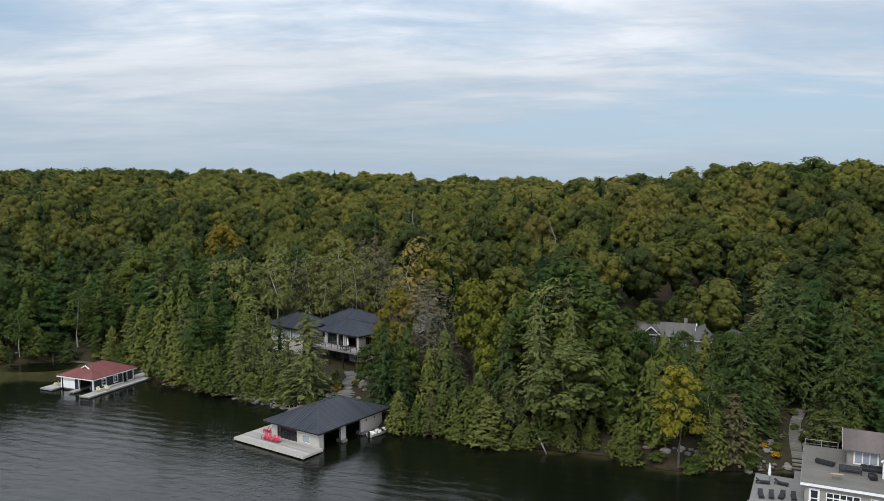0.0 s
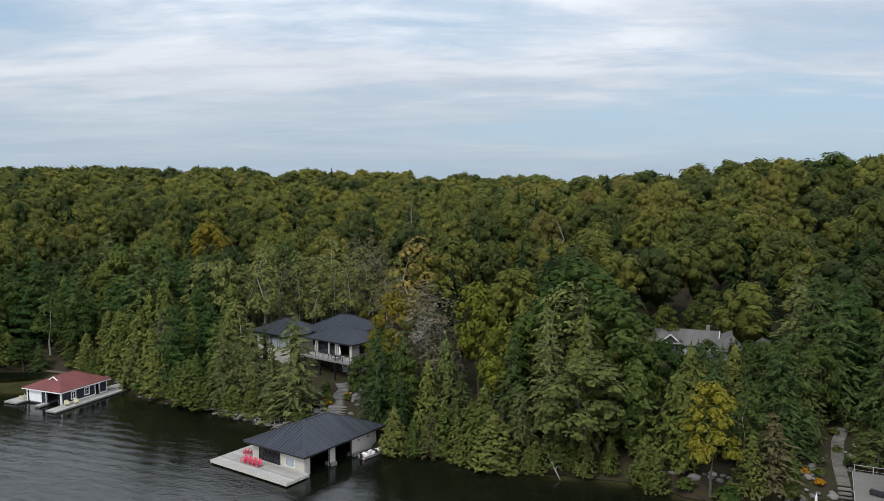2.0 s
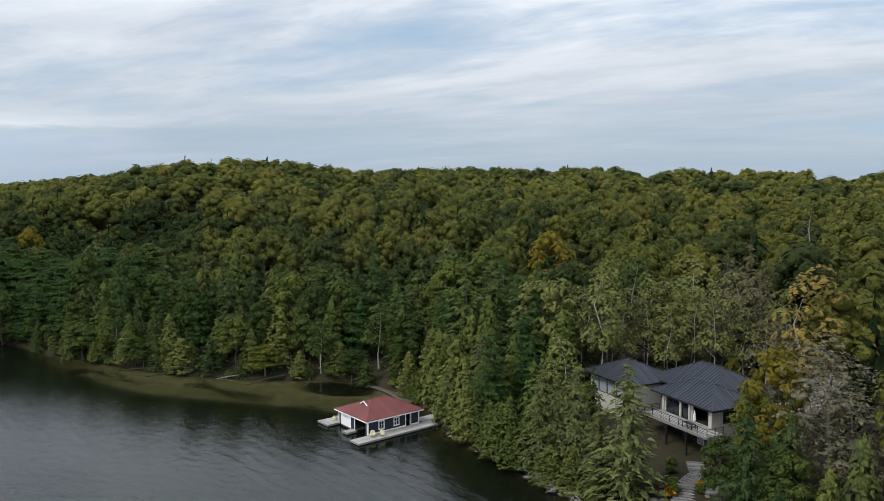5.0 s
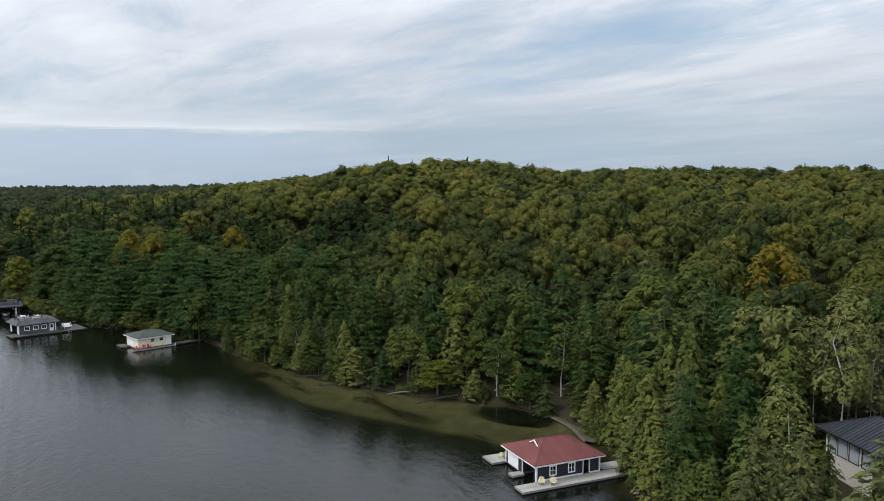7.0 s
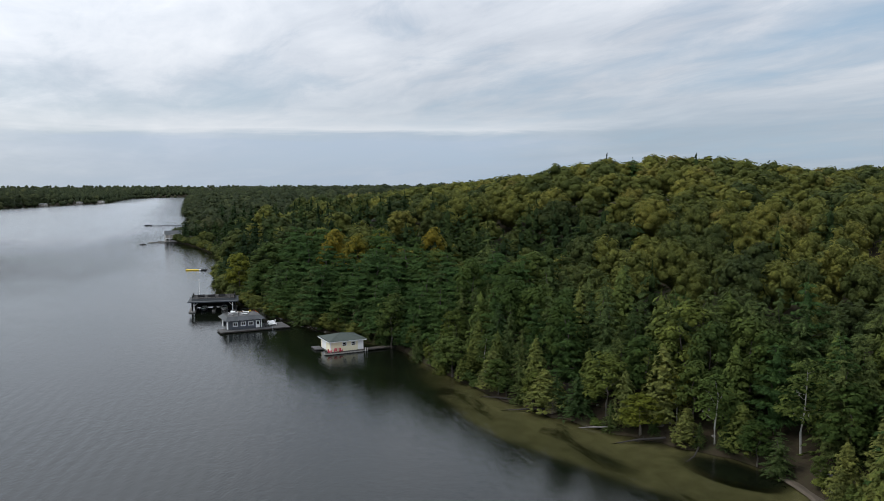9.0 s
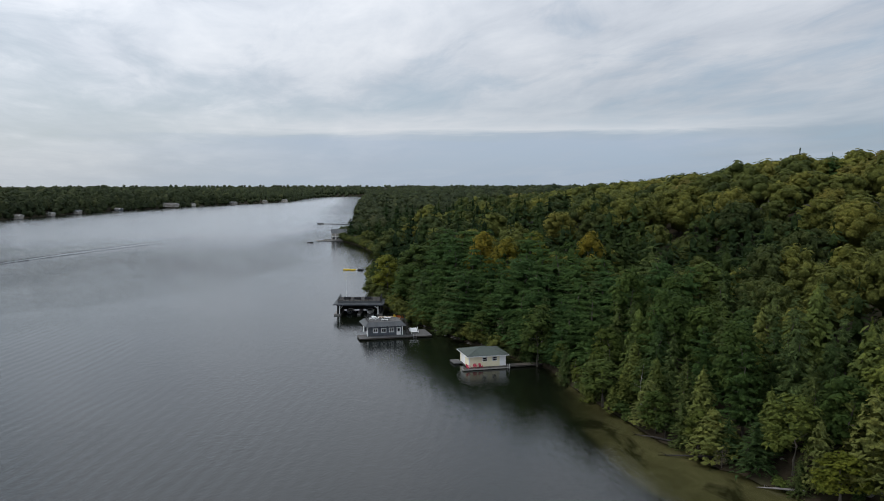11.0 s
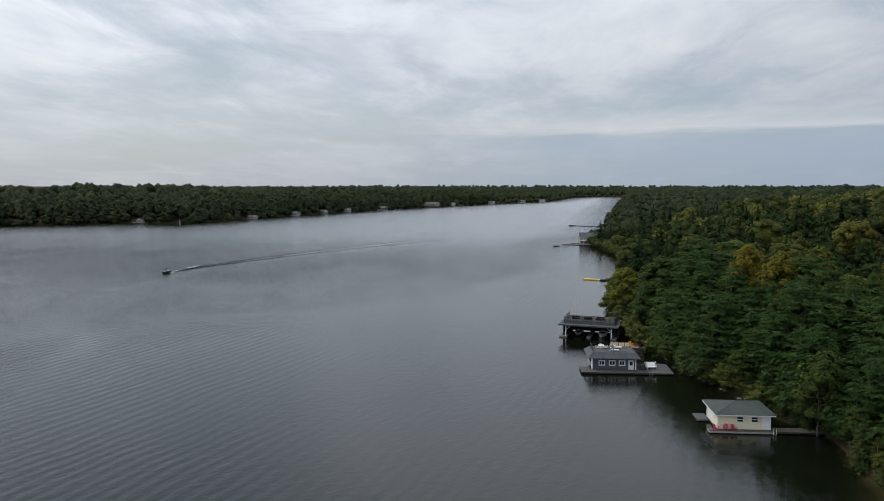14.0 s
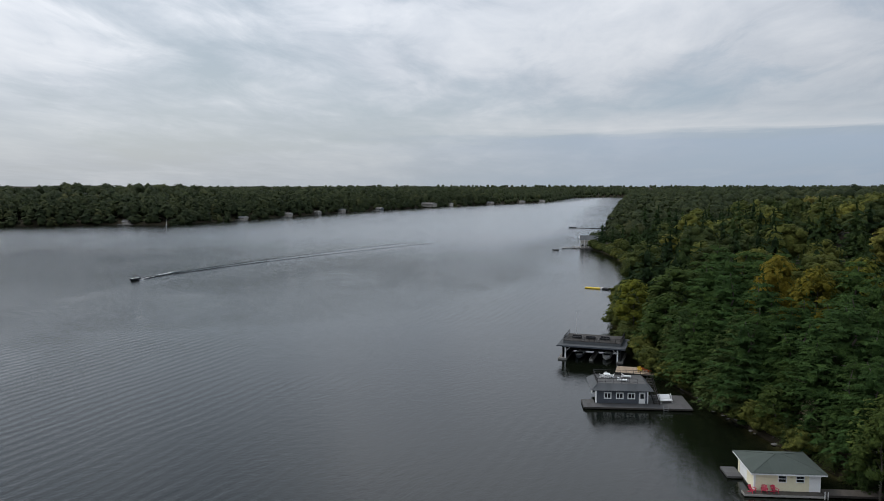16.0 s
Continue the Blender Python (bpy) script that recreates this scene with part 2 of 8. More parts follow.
DARKSHINGLE = surface("charcoal_shingle", (0.055, 0.06, 0.065), (0.12, 0.125, 0.13), 0.85, 1.5, bump=0.4, vary=0.2)
GREENSHINGLE = surface("grey_green_shingle", (0.045, 0.058, 0.050), (0.085, 0.10, 0.088), 0.85, 1.5, bump=0.4, vary=0.15)
DECKWOOD = surface("weathered_deck_boards", (0.27, 0.255, 0.235), (0.46, 0.435, 0.40), 0.8, 1.2, bump=0.2, vary=0.28, stretch=(0.3, 3, 1))
STEPWOOD = surface("weathered_step_timber", (0.13, 0.12, 0.105), (0.25, 0.235, 0.21), 0.85, 1.2, bump=0.3, vary=0.35)
TANWOOD = surface("tan_deck_boards", (0.28, 0.21, 0.15), (0.46, 0.36, 0.26), 0.8, 1.2, bump=0.2, vary=0.25)
DARKWOOD = surface("dark_stained_wood", (0.025, 0.022, 0.020), (0.06, 0.052, 0.045), 0.7, 1.5, bump=0.2)
GREYDECK = surface("grey_dock_boards", (0.065, 0.064, 0.064), (0.135, 0.13, 0.128), 0.8, 1.2, vary=0.25)
DARKDECK = surface("dark_weathered_boards", (0.055, 0.048, 0.042), (0.12, 0.105, 0.09), 0.8, 1.2, vary=0.25)
TAUPE = surface("taupe_siding", (0.20, 0.185, 0.165), (0.32, 0.30, 0.27), 0.75, 1.0, bump=0.1, vary=0.1)
BEIGE = surface("beige_stucco", (0.36, 0.34, 0.30), (0.52, 0.49, 0.44), 0.85, 1.2, bump=0.15, vary=0.05)
CREAM = surface("cream_siding", (0.68, 0.62, 0.44), (0.82, 0.76, 0.56), 0.75, 0.8, bump=0.1, vary=0.08)
WHITE = surface("white_paint", (0.66, 0.66, 0.66), (0.84, 0.84, 0.83), 0.6, 1.2, bump=0.06, vary=0.06)
NAVY = surface("navy_siding", (0.012, 0.014, 0.020), (0.030, 0.034, 0.045), 0.65, 1.0, bump=0.1, vary=0.2)
SLATE = surface("slate_grey_siding", (0.050, 0.056, 0.068), (0.092, 0.102, 0.120), 0.7, 1.0, bump=0.1, vary=0.12)
BLACK = surface("black_paint", (0.010, 0.010, 0.011), (0.028, 0.028, 0.030), 0.6, 1.5, bump=0.08)
REDPLASTIC = surface("red_paint", (0.48, 0.03, 0.065), (0.66, 0.065, 0.12), 0.5, 2.0, bump=0.05, vary=0.2)
YELLOW = surface("yellow_plastic", (0.62, 0.42, 0.03), (0.80, 0.58, 0.06), 0.5, 2.0, bump=0.05)
ORANGE = surface("orange_plastic", (0.55, 0.10, 0.02), (0.75, 0.20, 0.04), 0.5, 2.0, bump=0.05)
PALEYELLOW = surface("pale_yellow_paint", (0.62, 0.55, 0.30), (0.78, 0.72, 0.45), 0.6, 2.0, bump=0.05)
STONE = surface("granite", (0.12, 0.112, 0.105), (0.30, 0.28, 0.265), 0.85, 0.7, bump=0.5, vary=0.45)
ROSESHINGLE = surface("weathered_rose_shingle", (0.085, 0.072, 0.068), (0.185, 0.15, 0.138), 0.85, 1.2, bump=0.4, vary=0.3)
TERRACE = surface("pale_terrace_slabs", (0.115, 0.108, 0.094), (0.175, 0.163, 0.145), 0.85, 0.8, bump=0.15, vary=0.1)
CONCRETE = surface("concrete", (0.155, 0.15, 0.142), (0.25, 0.24, 0.228), 0.85, 0.9, bump=0.2, vary=0.1)
ASPHALT = surface("driveway_gravel", (0.15, 0.14, 0.135), (0.26, 0.25, 0.24), 0.9, 1.2, bump=0.3)
GLASS = glass_material("dark_glass", (0.015, 0.018, 0.022))
PALEGLASS = glass_material("pale_glass", (0.30, 0.34, 0.38))
CANVAS = surface("white_canvas", (0.68, 0.68, 0.67), (0.82, 0.82, 0.81), 0.85, 1.5, bump=0.1, vary=0.05)
CUSHION = surface("charcoal_cushion", (0.020, 0.020, 0.024), (0.050, 0.050, 0.056), 0.9, 2, bump=0.15)
STEEL = surface("galvanised_steel", (0.30, 0.31, 0.33), (0.50, 0.51, 0.52), 0.4, 2, metal=0.8, bump=0.05)
FOAM = surface("white_water", (0.50, 0.52, 0.54), (0.78, 0.79, 0.80), 0.7, 0.6, bump=0.5)

GREENS = ((0.030, 0.054, 0.016), (0.055, 0.083, 0.023), (0.102, 0.122, 0.030), (0.044, 0.071, 0.023), (0.077, 0.102, 0.028))
OLIVES = ((0.051, 0.072, 0.023), (0.102, 0.121, 0.034), (0.072, 0.101, 0.030), (0.131, 0.139, 0.043), (0.091, 0.111, 0.040))
PINES = ((0.032, 0.064, 0.023), (0.050, 0.086, 0.027), (0.039, 0.077, 0.027))
HEMLOCKS = ((0.044, 0.074, 0.029), (0.080, 0.103, 0.036), (0.062, 0.091, 0.036))
GOLDS = ((0.185, 0.150, 0.026), (0.225, 0.172, 0.030), (0.165, 0.148, 0.028))
LEAF_GREEN, LEAF_CEDAR = foliage("broad_leaves", *GREENS), foliage("cedar_sprays", *OLIVES)
LEAF_PINE, LEAF_HEMLOCK = foliage("pine_needles", *PINES), foliage("hemlock_needles", *HEMLOCKS)
LEAF_GOLD = foliage("golden_leaves", *GOLDS, through=0.3)
LEAF_PALE = foliage("pale_green_leaves", (0.134, 0.150, 0.055), (0.174, 0.180, 0.068), (0.164, 0.157, 0.062))
LEAF_LIME = foliage("yellow_green_leaves", (0.09, 0.104, 0.017), (0.12, 0.129, 0.022), (0.104, 0.108, 0.021))
LEAF_OAK = foliage("oak_leaves", (0.088, 0.108, 0.038), (0.10, 0.12, 0.042), (0.094, 0.114, 0.038))
LEAF_DRY = foliage("dying_needles", (0.115, 0.105, 0.060), (0.14, 0.125, 0.070), (0.10, 0.095, 0.052))
LEAF_YELLOW = foliage("bright_yellow_leaves", (0.20, 0.185, 0.028), (0.23, 0.20, 0.03), (0.18, 0.175, 0.028))
LEAF_ORANGE = foliage("orange_leaves", (0.22, 0.165, 0.05), (0.25, 0.18, 0.055), (0.20, 0.15, 0.05))
LEAF_BROWN = foliage("grey_brown_twigs", (0.132, 0.120, 0.088), (0.158, 0.143, 0.106), (0.124, 0.112, 0.082), through=0.1, air=0.50)
WOODS_BROAD = foliage("woods_broad_leaves", (0.056, 0.074, 0.030), (0.084, 0.102, 0.034), (0.120, 0.131, 0.037), (0.150, 0.156, 0.041), (0.168, 0.163, 0.042), (0.166, 0.146, 0.048), stuff=True)
WOODS_CONIFER = foliage("woods_needles", (0.018, 0.034, 0.015), (0.034, 0.056, 0.020), (0.056, 0.076, 0.022), stuff=True)
# haze mixed into the leaf colour: greyer, bluer greens for distant trees
HAZY_LEAVES = foliage("hazed_far_leaves", (0.032, 0.044, 0.026), (0.056, 0.068, 0.036), (0.092, 0.094, 0.046), stuff=True)
LEAF_AMBER = foliage("amber_leaves", (0.500, 0.200, 0.010), (0.550, 0.260, 0.016), (0.450, 0.160, 0.010))
LEAF_SOFT = foliage("soft_pine_needles", (0.100, 0.122, 0.050), (0.138, 0.155, 0.066), (0.116, 0.132, 0.066))

# ---- plan of the lake and the land ----
SHORE = [(4500, -900), (900, -120), (400, 40), (200, 88), (120, 108), (80, 116), (52, 119), (43, 117), (30, 116.5), (22, 122.5), (8, 126), (2, 127.5), (-5, 131),
         (-14, 132.5), (-19, 136.5), (-28, 142), (-38, 147.5), (-47, 152), (-58, 158), (-68, 163), (-74, 170), (-81, 176), (-90, 180.8), (-99, 182.5),
         (-106, 182.5), (-112, 180.5), (-118, 177.8), (-126, 174.5), (-140, 170), (-153, 168), (-172, 166.5), (-190, 167), (-205, 168), (-222, 162), (-240, 157), (-252, 154.5),
         (-273, 149), (-300, 147.5), (-340, 150), (-378, 155), (-431, 170), (-500, 178), (-565, 176), (-596, 170), (-635, 174), (-690, 198), (-800, 221), (-994, 247), (-1085, 254),
         (-1500, 322), (-2105, 416), (-2274, 488)]
FAR_SHORE = [(-2211, 420), (-2130, 294), (-1695, 199), (-1432, 22), (-1137, -110), (-910, -184), (-833, -212), (-838, -272), (-793, -358), (-720, -520), (-560, -900), (-100, -2500), (200, -4500)]
LAND = SHORE + [(-2290, 530), (-4500, 900), (-4500, 4500), (4500, 4500)]
FAR_LAND = FAR_SHORE + [(-4500, -4500), (-4500, 880), (-2290, 510)]


def edge_distance(px, py, line):
    best = np.full(px.shape, 1e9)
    for (ax, ay), (bx, by) in zip(line[:-1], line[1:]):
        dx, dy = bx - ax, by - ay
        s = np.clip(((px - ax) * dx + (py - ay) * dy) / (dx * dx + dy * dy), 0, 1)
        best = np.minimum(best, np.hypot(px - ax - s * dx, py - ay - s * dy))
    return best


def inside(px, py, ring):
    odd = np.zeros(px.shape, bool)
    for (ax, ay), (bx, by) in zip(ring, ring[1:] + ring[:1]):
        if ay != by:
            odd ^= ((ay > py) != (by > py)) & (px < (bx - ax) * (py - ay) / (by - ay) + ax)
    return odd


def shore_distance(px, py):
    """Metres inland; minus over the lake."""
    px, py = np.asarray(px, float), np.asarray(py, float)
    d = np.minimum(edge_distance(px, py, SHORE), edge_distance(px, py, FAR_SHORE))
    return np.where(inside(px, py, LAND) | inside(px, py, FAR_LAND), d, -d)


# hills: place, height, spread
HILLS = [(-385, 275, 3.5, 48), (-272, 303, 11, 42), (-235, 335, 4, 90), (130, 300, 12.5, 62), (230, 270, 6, 100), (-190, 540, 10, 150), (60, 700, 4, 200), (-480, 420, 8, 150), (-900, 620, 6, 260), (-1110, -420, 8, 140), (-700, 900, 6, 300), (330, 800, 10, 240)]


def ground_height(px, py):
    px, py = np.asarray(px, float), np.asarray(py, float)
    d = shore_distance(px, py)
    up = np.maximum(d, 0)
    h = 0.1 + 1.1 * (1 - np.exp(-up / 1.6)) + 15 * (1 - np.exp(-up / 85)) + 6 * (1 - np.exp(-up / 600))
    for x, y, a, s in HILLS:
        h = h + a * np.exp(-((px - x) ** 2 + (py - y) ** 2) / (2 * s * s)) * (1 - np.exp(-up / 50))
    low = np.clip((-px - 1500) / 1500, 0, 1)          # the land flattens out in the far west
    h = h * (1 - 0.6 * low)
    h = h * (1 - 0.42 * np.clip((-px - 400) / 260, 0, 1) * np.clip((py - 40) / 120, 0, 1) * np.clip((500 - py) / 200, 0, 1) * np.clip((px + 1500) / 400, 0, 1))      # the point slopes down
    out = np.maximum(-d, 0)
    # a sandy shelf along the bay, widest before the beach, with a dark hole in it
    wide = np.interp(px, [-200, -188, -172, -160, -145, -131, -117, -105, -95, -88, -80, -68, -60], [2, 3, 7, 11, 14, 15, 18, 21, 17, 11, 5, 5, 3]) + 1.2 * np.sin(px * 0.13)
    shelf = np.clip((-px - 80) / 10, 0, 1) * np.clip((px + 190) / 34, 0, 1)
    bed = -0.05 - 0.8 * (1 - shelf) * np.minimum(out / 1.5, 1) - 0.45 * np.minimum(out / wide, 1) - (0.40 + 0.10 * shelf) * np.maximum(out - wide, 0)
    bed = bed - 2.6 * np.exp(-(((px + 104) / 7.0) ** 2 + ((py - 178.0 - 0.12 * (px + 104)) / 3.2) ** 2) ** 1.5) - 0.9 * np.exp(-(((px + 117) / 5.0) ** 2 + ((py - 164) / 1.6) ** 2))
    bed = np.maximum(bed, -9)
    wob = 0.35 * np.sin(px * 0.21 + 1.3 * np.sin(py * 0.17)) * np.sin(py * 0.19 + px * 0.05)
    return np.where(d > 0, h + wob * np.clip(up / 10, 0, 1), bed)


def graded(lo, a, b, hi, fine, grow=1.16):
    mid = list(np.arange(a, b + 1e-6, fine))
    left, right, step = [], [], fine
    x = a
    while x > lo:
        step *= grow
        x -= step
        left.append(max(x, lo))
    x, step = b, fine
    while x < hi:
        step *= grow
        x += step
        right.append(min(x, hi))
    return np.array(left[::-1] + mid + right)


def mesh_from(name, verts, faces, mats, index=None, tone=None, smooth=False, way=None):
    """A mesh from arrays of corners and faces (all with the same number of corners, or a list of such arrays)."""
    me = bpy.data.meshes.new(name)
    lots = faces if isinstance(faces, list) else [faces]
    lots = [np.asarray(f) for f in lots if len(f)]
    me.vertices.add(len(verts))
    me.vertices.foreach_set("co", np.asarray(verts, np.float32).ravel())
    count = sum(f.size for f in lots)
    me.loops.add(count)
    me.loops.foreach_set("vertex_index", np.concatenate([f.ravel() for f in lots]).astype(np.int32))
    total = np.concatenate([np.full(len(f), f.shape[1]) for f in lots])
    me.polygons.add(len(total))
    me.polygons.foreach_set("loop_start", np.concatenate([[0], np.cumsum(total)[:-1]]).astype(np.int32))
    for m in mats:
        me.materials.append(m)
    if index is not None:
        me.polygons.foreach_set("material_index", np.asarray(index, np.int32))
    me.polygons.foreach_set("use_smooth", np.full(len(total), smooth))
    if tone is not None:
        me.attributes.new("tone", "FLOAT", "POINT").data.foreach_set("value", np.asarray(tone, np.float32))
    me.update(calc_edges=True)
    if way is not None and np.any(way):
        me.normals_split_custom_set_from_vertices(np.asarray(way, np.float32))
    return me


def build_land():
    gx = graded(-4500, -330, 90, 4500, 2.2)
    gy = graded(-4500, 96, 262, 4500, 2.2)
    wide_x, wide_y = np.arange(-2340, -345, 12.0), np.arange(-470, 92, 12.0)
    gx = np.concatenate([gx[gx < -2345], wide_x, gx[gx > -342]])
    gy = np.concatenate([gy[gy < -475], wide_y, gy[gy > 93]])
    X, Y = np.meshgrid(gx, gy, indexing="ij")
    Z = ground_height(X, Y)
    nx, ny = X.shape
    i = np.arange(nx * ny).reshape(nx, ny)
    quads = np.stack([i[:-1, :-1], i[1:, :-1], i[1:, 1:], i[:-1, 1:]], -1).reshape(-1, 4)
    V = np.stack([X, Y, Z], -1).reshape(-1, 3)
    tagged(new("ground", mesh_from("ground", V, quads, [GROUND], smooth=True)), "wooded hillside with leaf litter, sinking under the lake as a sandy bed", "ground", kind="structure")
    wet = (Z.ravel()[quads].min(1) < 0.2)
    W = V.copy()
    W[:, 2] = 0
    me = mesh_from("water", W, quads[wet], [WATER], smooth=True)
    me.attributes.new("depth", "FLOAT", "POINT").data.foreach_set("value", np.maximum(-Z.ravel(), 0).astype(np.float32))
    fetch = np.maximum(-shore_distance(X.ravel(), Y.ravel()), 0)
    # calmer under the lee of the point
    fetch = fetch * (1 - 0.62 * np.clip((-X.ravel() - 165) / 35, 0, 1) * np.clip((X.ravel() + 370) / 60, 0, 1))
    me.attributes.new("fetch", "FLOAT", "POINT").data.foreach_set("value", (np.minimum(fetch, 60) + 60 * np.clip((-X.ravel() - 380) / 300, 0, 1)).astype(np.float32))
    tagged(new("water", me), "dark rippled lake water, clear over a sandy shelf", "lake", kind="structure")


build_land()

# ---- building kit ----
def limb(bm, pts, radii, sides=6):
    """A tapered, bent round piece through some points."""
    rings = []
    for k, (p, r) in enumerate(zip(pts, radii)):
        a = Vector(pts[min(k + 1, len(pts) - 1)]) - Vector(pts[max(k - 1, 0)])
        q = a.to_track_quat("Z", "Y")
        rings.append([bm.verts.new(Vector(p) + q @ Vector((r * math.cos(2 * math.pi * j / sides), r * math.sin(2 * math.pi * j / sides), 0))) for j in range(sides)])
    for a, b in zip(rings[:-1], rings[1:]):
        for j in range(sides):
            bm.faces.new((a[j], a[(j + 1) % sides], b[(j + 1) % sides], b[j]))
    bm.faces.new(rings[-1])


LOOSE = ("barge_board", "base_board", "mooring_post", "foundation", "balcony_edge")


def part(name, bm, mat, parent, label=""):
    """One mesh under a thing; boards and posts that do not touch become a part each."""
    if name in LOOSE and len(bm.faces) > 6 and len(bm.faces) % 6 == 0:
        rows = [[[v.co.copy() for v in f.verts] for f in bm.faces[k:k + 6]] for k in range(0, len(bm.faces[:]), 6)]
        bm.free()
        for row in rows:
            one = bmesh.new()
            for f in row:
                one.faces.new([one.verts.new(p) for p in f])
            bmesh.ops.remove_doubles(one, verts=one.verts, dist=1e-5)
            last = solid(name, one, mat, parent, label)
        return last
    return solid(name, bm, mat, parent, label)


def solid(name, bm, mat, parent, label=""):
    me = bpy.data.meshes.new(name)
    bmesh.ops.recalc_face_normals(bm, faces=bm.faces)
    bm.to_mesh(me)
    bm.free()
    me.materials.append(mat)
    ob = new(name, me)
    ob.parent = parent
    if label:
        ob["label"] = label
    return ob


def thing(name, x, y, z, turn, label, category, group=""):
    root = new(name)
    root.matrix_basis = pose(x, y, z, 0, 0, turn)
    return tagged(root, label, category, group)


def box(bm, x0, x1, y0, y1, z0, z1):
    v = [bm.verts.new((x, y, z)) for z in (z0, z1) for x, y in ((x0, y0), (x1, y0), (x1, y1), (x0, y1))]
    for f in ((3, 2, 1, 0), (4, 5, 6, 7), (0, 1, 5, 4), (1, 2, 6, 5), (2, 3, 7, 6), (3, 0, 4, 7)):
        bm.faces.new([v[i] for i in f])
    return v


def boxes(*rows, bevel=0.0):
    bm = bmesh.new()
    for r in rows:
        box(bm, *r)
    if bevel:
        bmesh.ops.bevel(bm, geom=bm.edges[:], offset=bevel, segments=1, affect="EDGES")
    return bm


def beam(bm, a, b, w, h=None):
    """A square bar from a to b."""
    a, b = Vector(a), Vector(b)
    h = h or w
    d = (b - a).normalized()
    s = d.cross(Vector((0, 0, 1)))
    s = s.normalized() if s.length > 1e-3 else Vector((1, 0, 0))
    t = s.cross(d)
    v = [bm.verts.new(p + s * w / 2 * i + t * h / 2 * j) for p in (a, b) for i, j in ((-1, -1), (1, -1), (1, 1), (-1, 1))]
    for f in ((3, 2, 1, 0), (4, 5, 6, 7), (0, 1, 5, 4), (1, 2, 6, 5), (2, 3, 7, 6), (3, 0, 4, 7)):
        bm.faces.new([v[i] for i in f])


def beams(rows, w, h=None):
    bm = bmesh.new()
    for a, b in rows:
        beam(bm, a, b, w, h)
    return bm


def slope_panels(roof, a, b, ud, uc, rise, step, mat, name="roof_panel", rib=0.07):
    """Standing-seam panels on one roof plane: eave from a to b, ridge between ud and uc along it, rise is the way up the slope."""
    a, b, rise = Vector(a), Vector(b), Vector(rise)
    L = (b - a).length
    U = (b - a) / L
    N = U.cross(rise).normalized()
    if N.z < 0:
        N = -N

    def reach(u):
        if u < ud:
            return max(u / ud, 0.0)
        if u > uc:
            return max((L - u) / (L - uc), 0.0)
        return 1.0

    n = max(1, round(L / step))
    for k in range(n):
        u0, u1 = L * k / n, L * (k + 1) / n
        us = sorted({u0, u1, *[u for u in (ud, uc) if u0 < u < u1]})
        low = [a + U * u0, a + U * u1]
        top = [a + U * u + rise * reach(u) for u in reversed(us)]
        ring = [p for i, p in enumerate(low + top) if i == 0 or (p - (low + top)[i - 1]).length > 1e-4]
        if (ring[-1] - ring[0]).length < 1e-4:
            ring.pop()
        if len(ring) < 3:
            continue
        bm = bmesh.new()
        up = [bm.verts.new(p) for p in ring]
        dn = [bm.verts.new(p - N * 0.06) for p in ring]
        bm.faces.new(up)
        bm.faces.new(dn[::-1])
        for i in range(len(ring)):
            j = (i + 1) % len(ring)
            bm.faces.new((up[i], dn[i], dn[j], up[j]))
        if rib and reach(u0) > 0.02:
            p, q = a + U * u0, a + U * u0 + rise * reach(u0)
            s = [bm.verts.new(e + U * w + N * h) for e in (p, q) for w, h in ((-rib / 2, 0.0), (rib / 2, 0.0), (rib / 2, rib), (-rib / 2, rib))]
            for f in ((3, 2, 1, 0), (4, 5, 6, 7), (0, 1, 5, 4), (1, 2, 6, 5), (2, 3, 7, 6), (3, 0, 4, 7)):
                bm.faces.new([s[i] for i in f])
        part(name, bm, mat, roof)


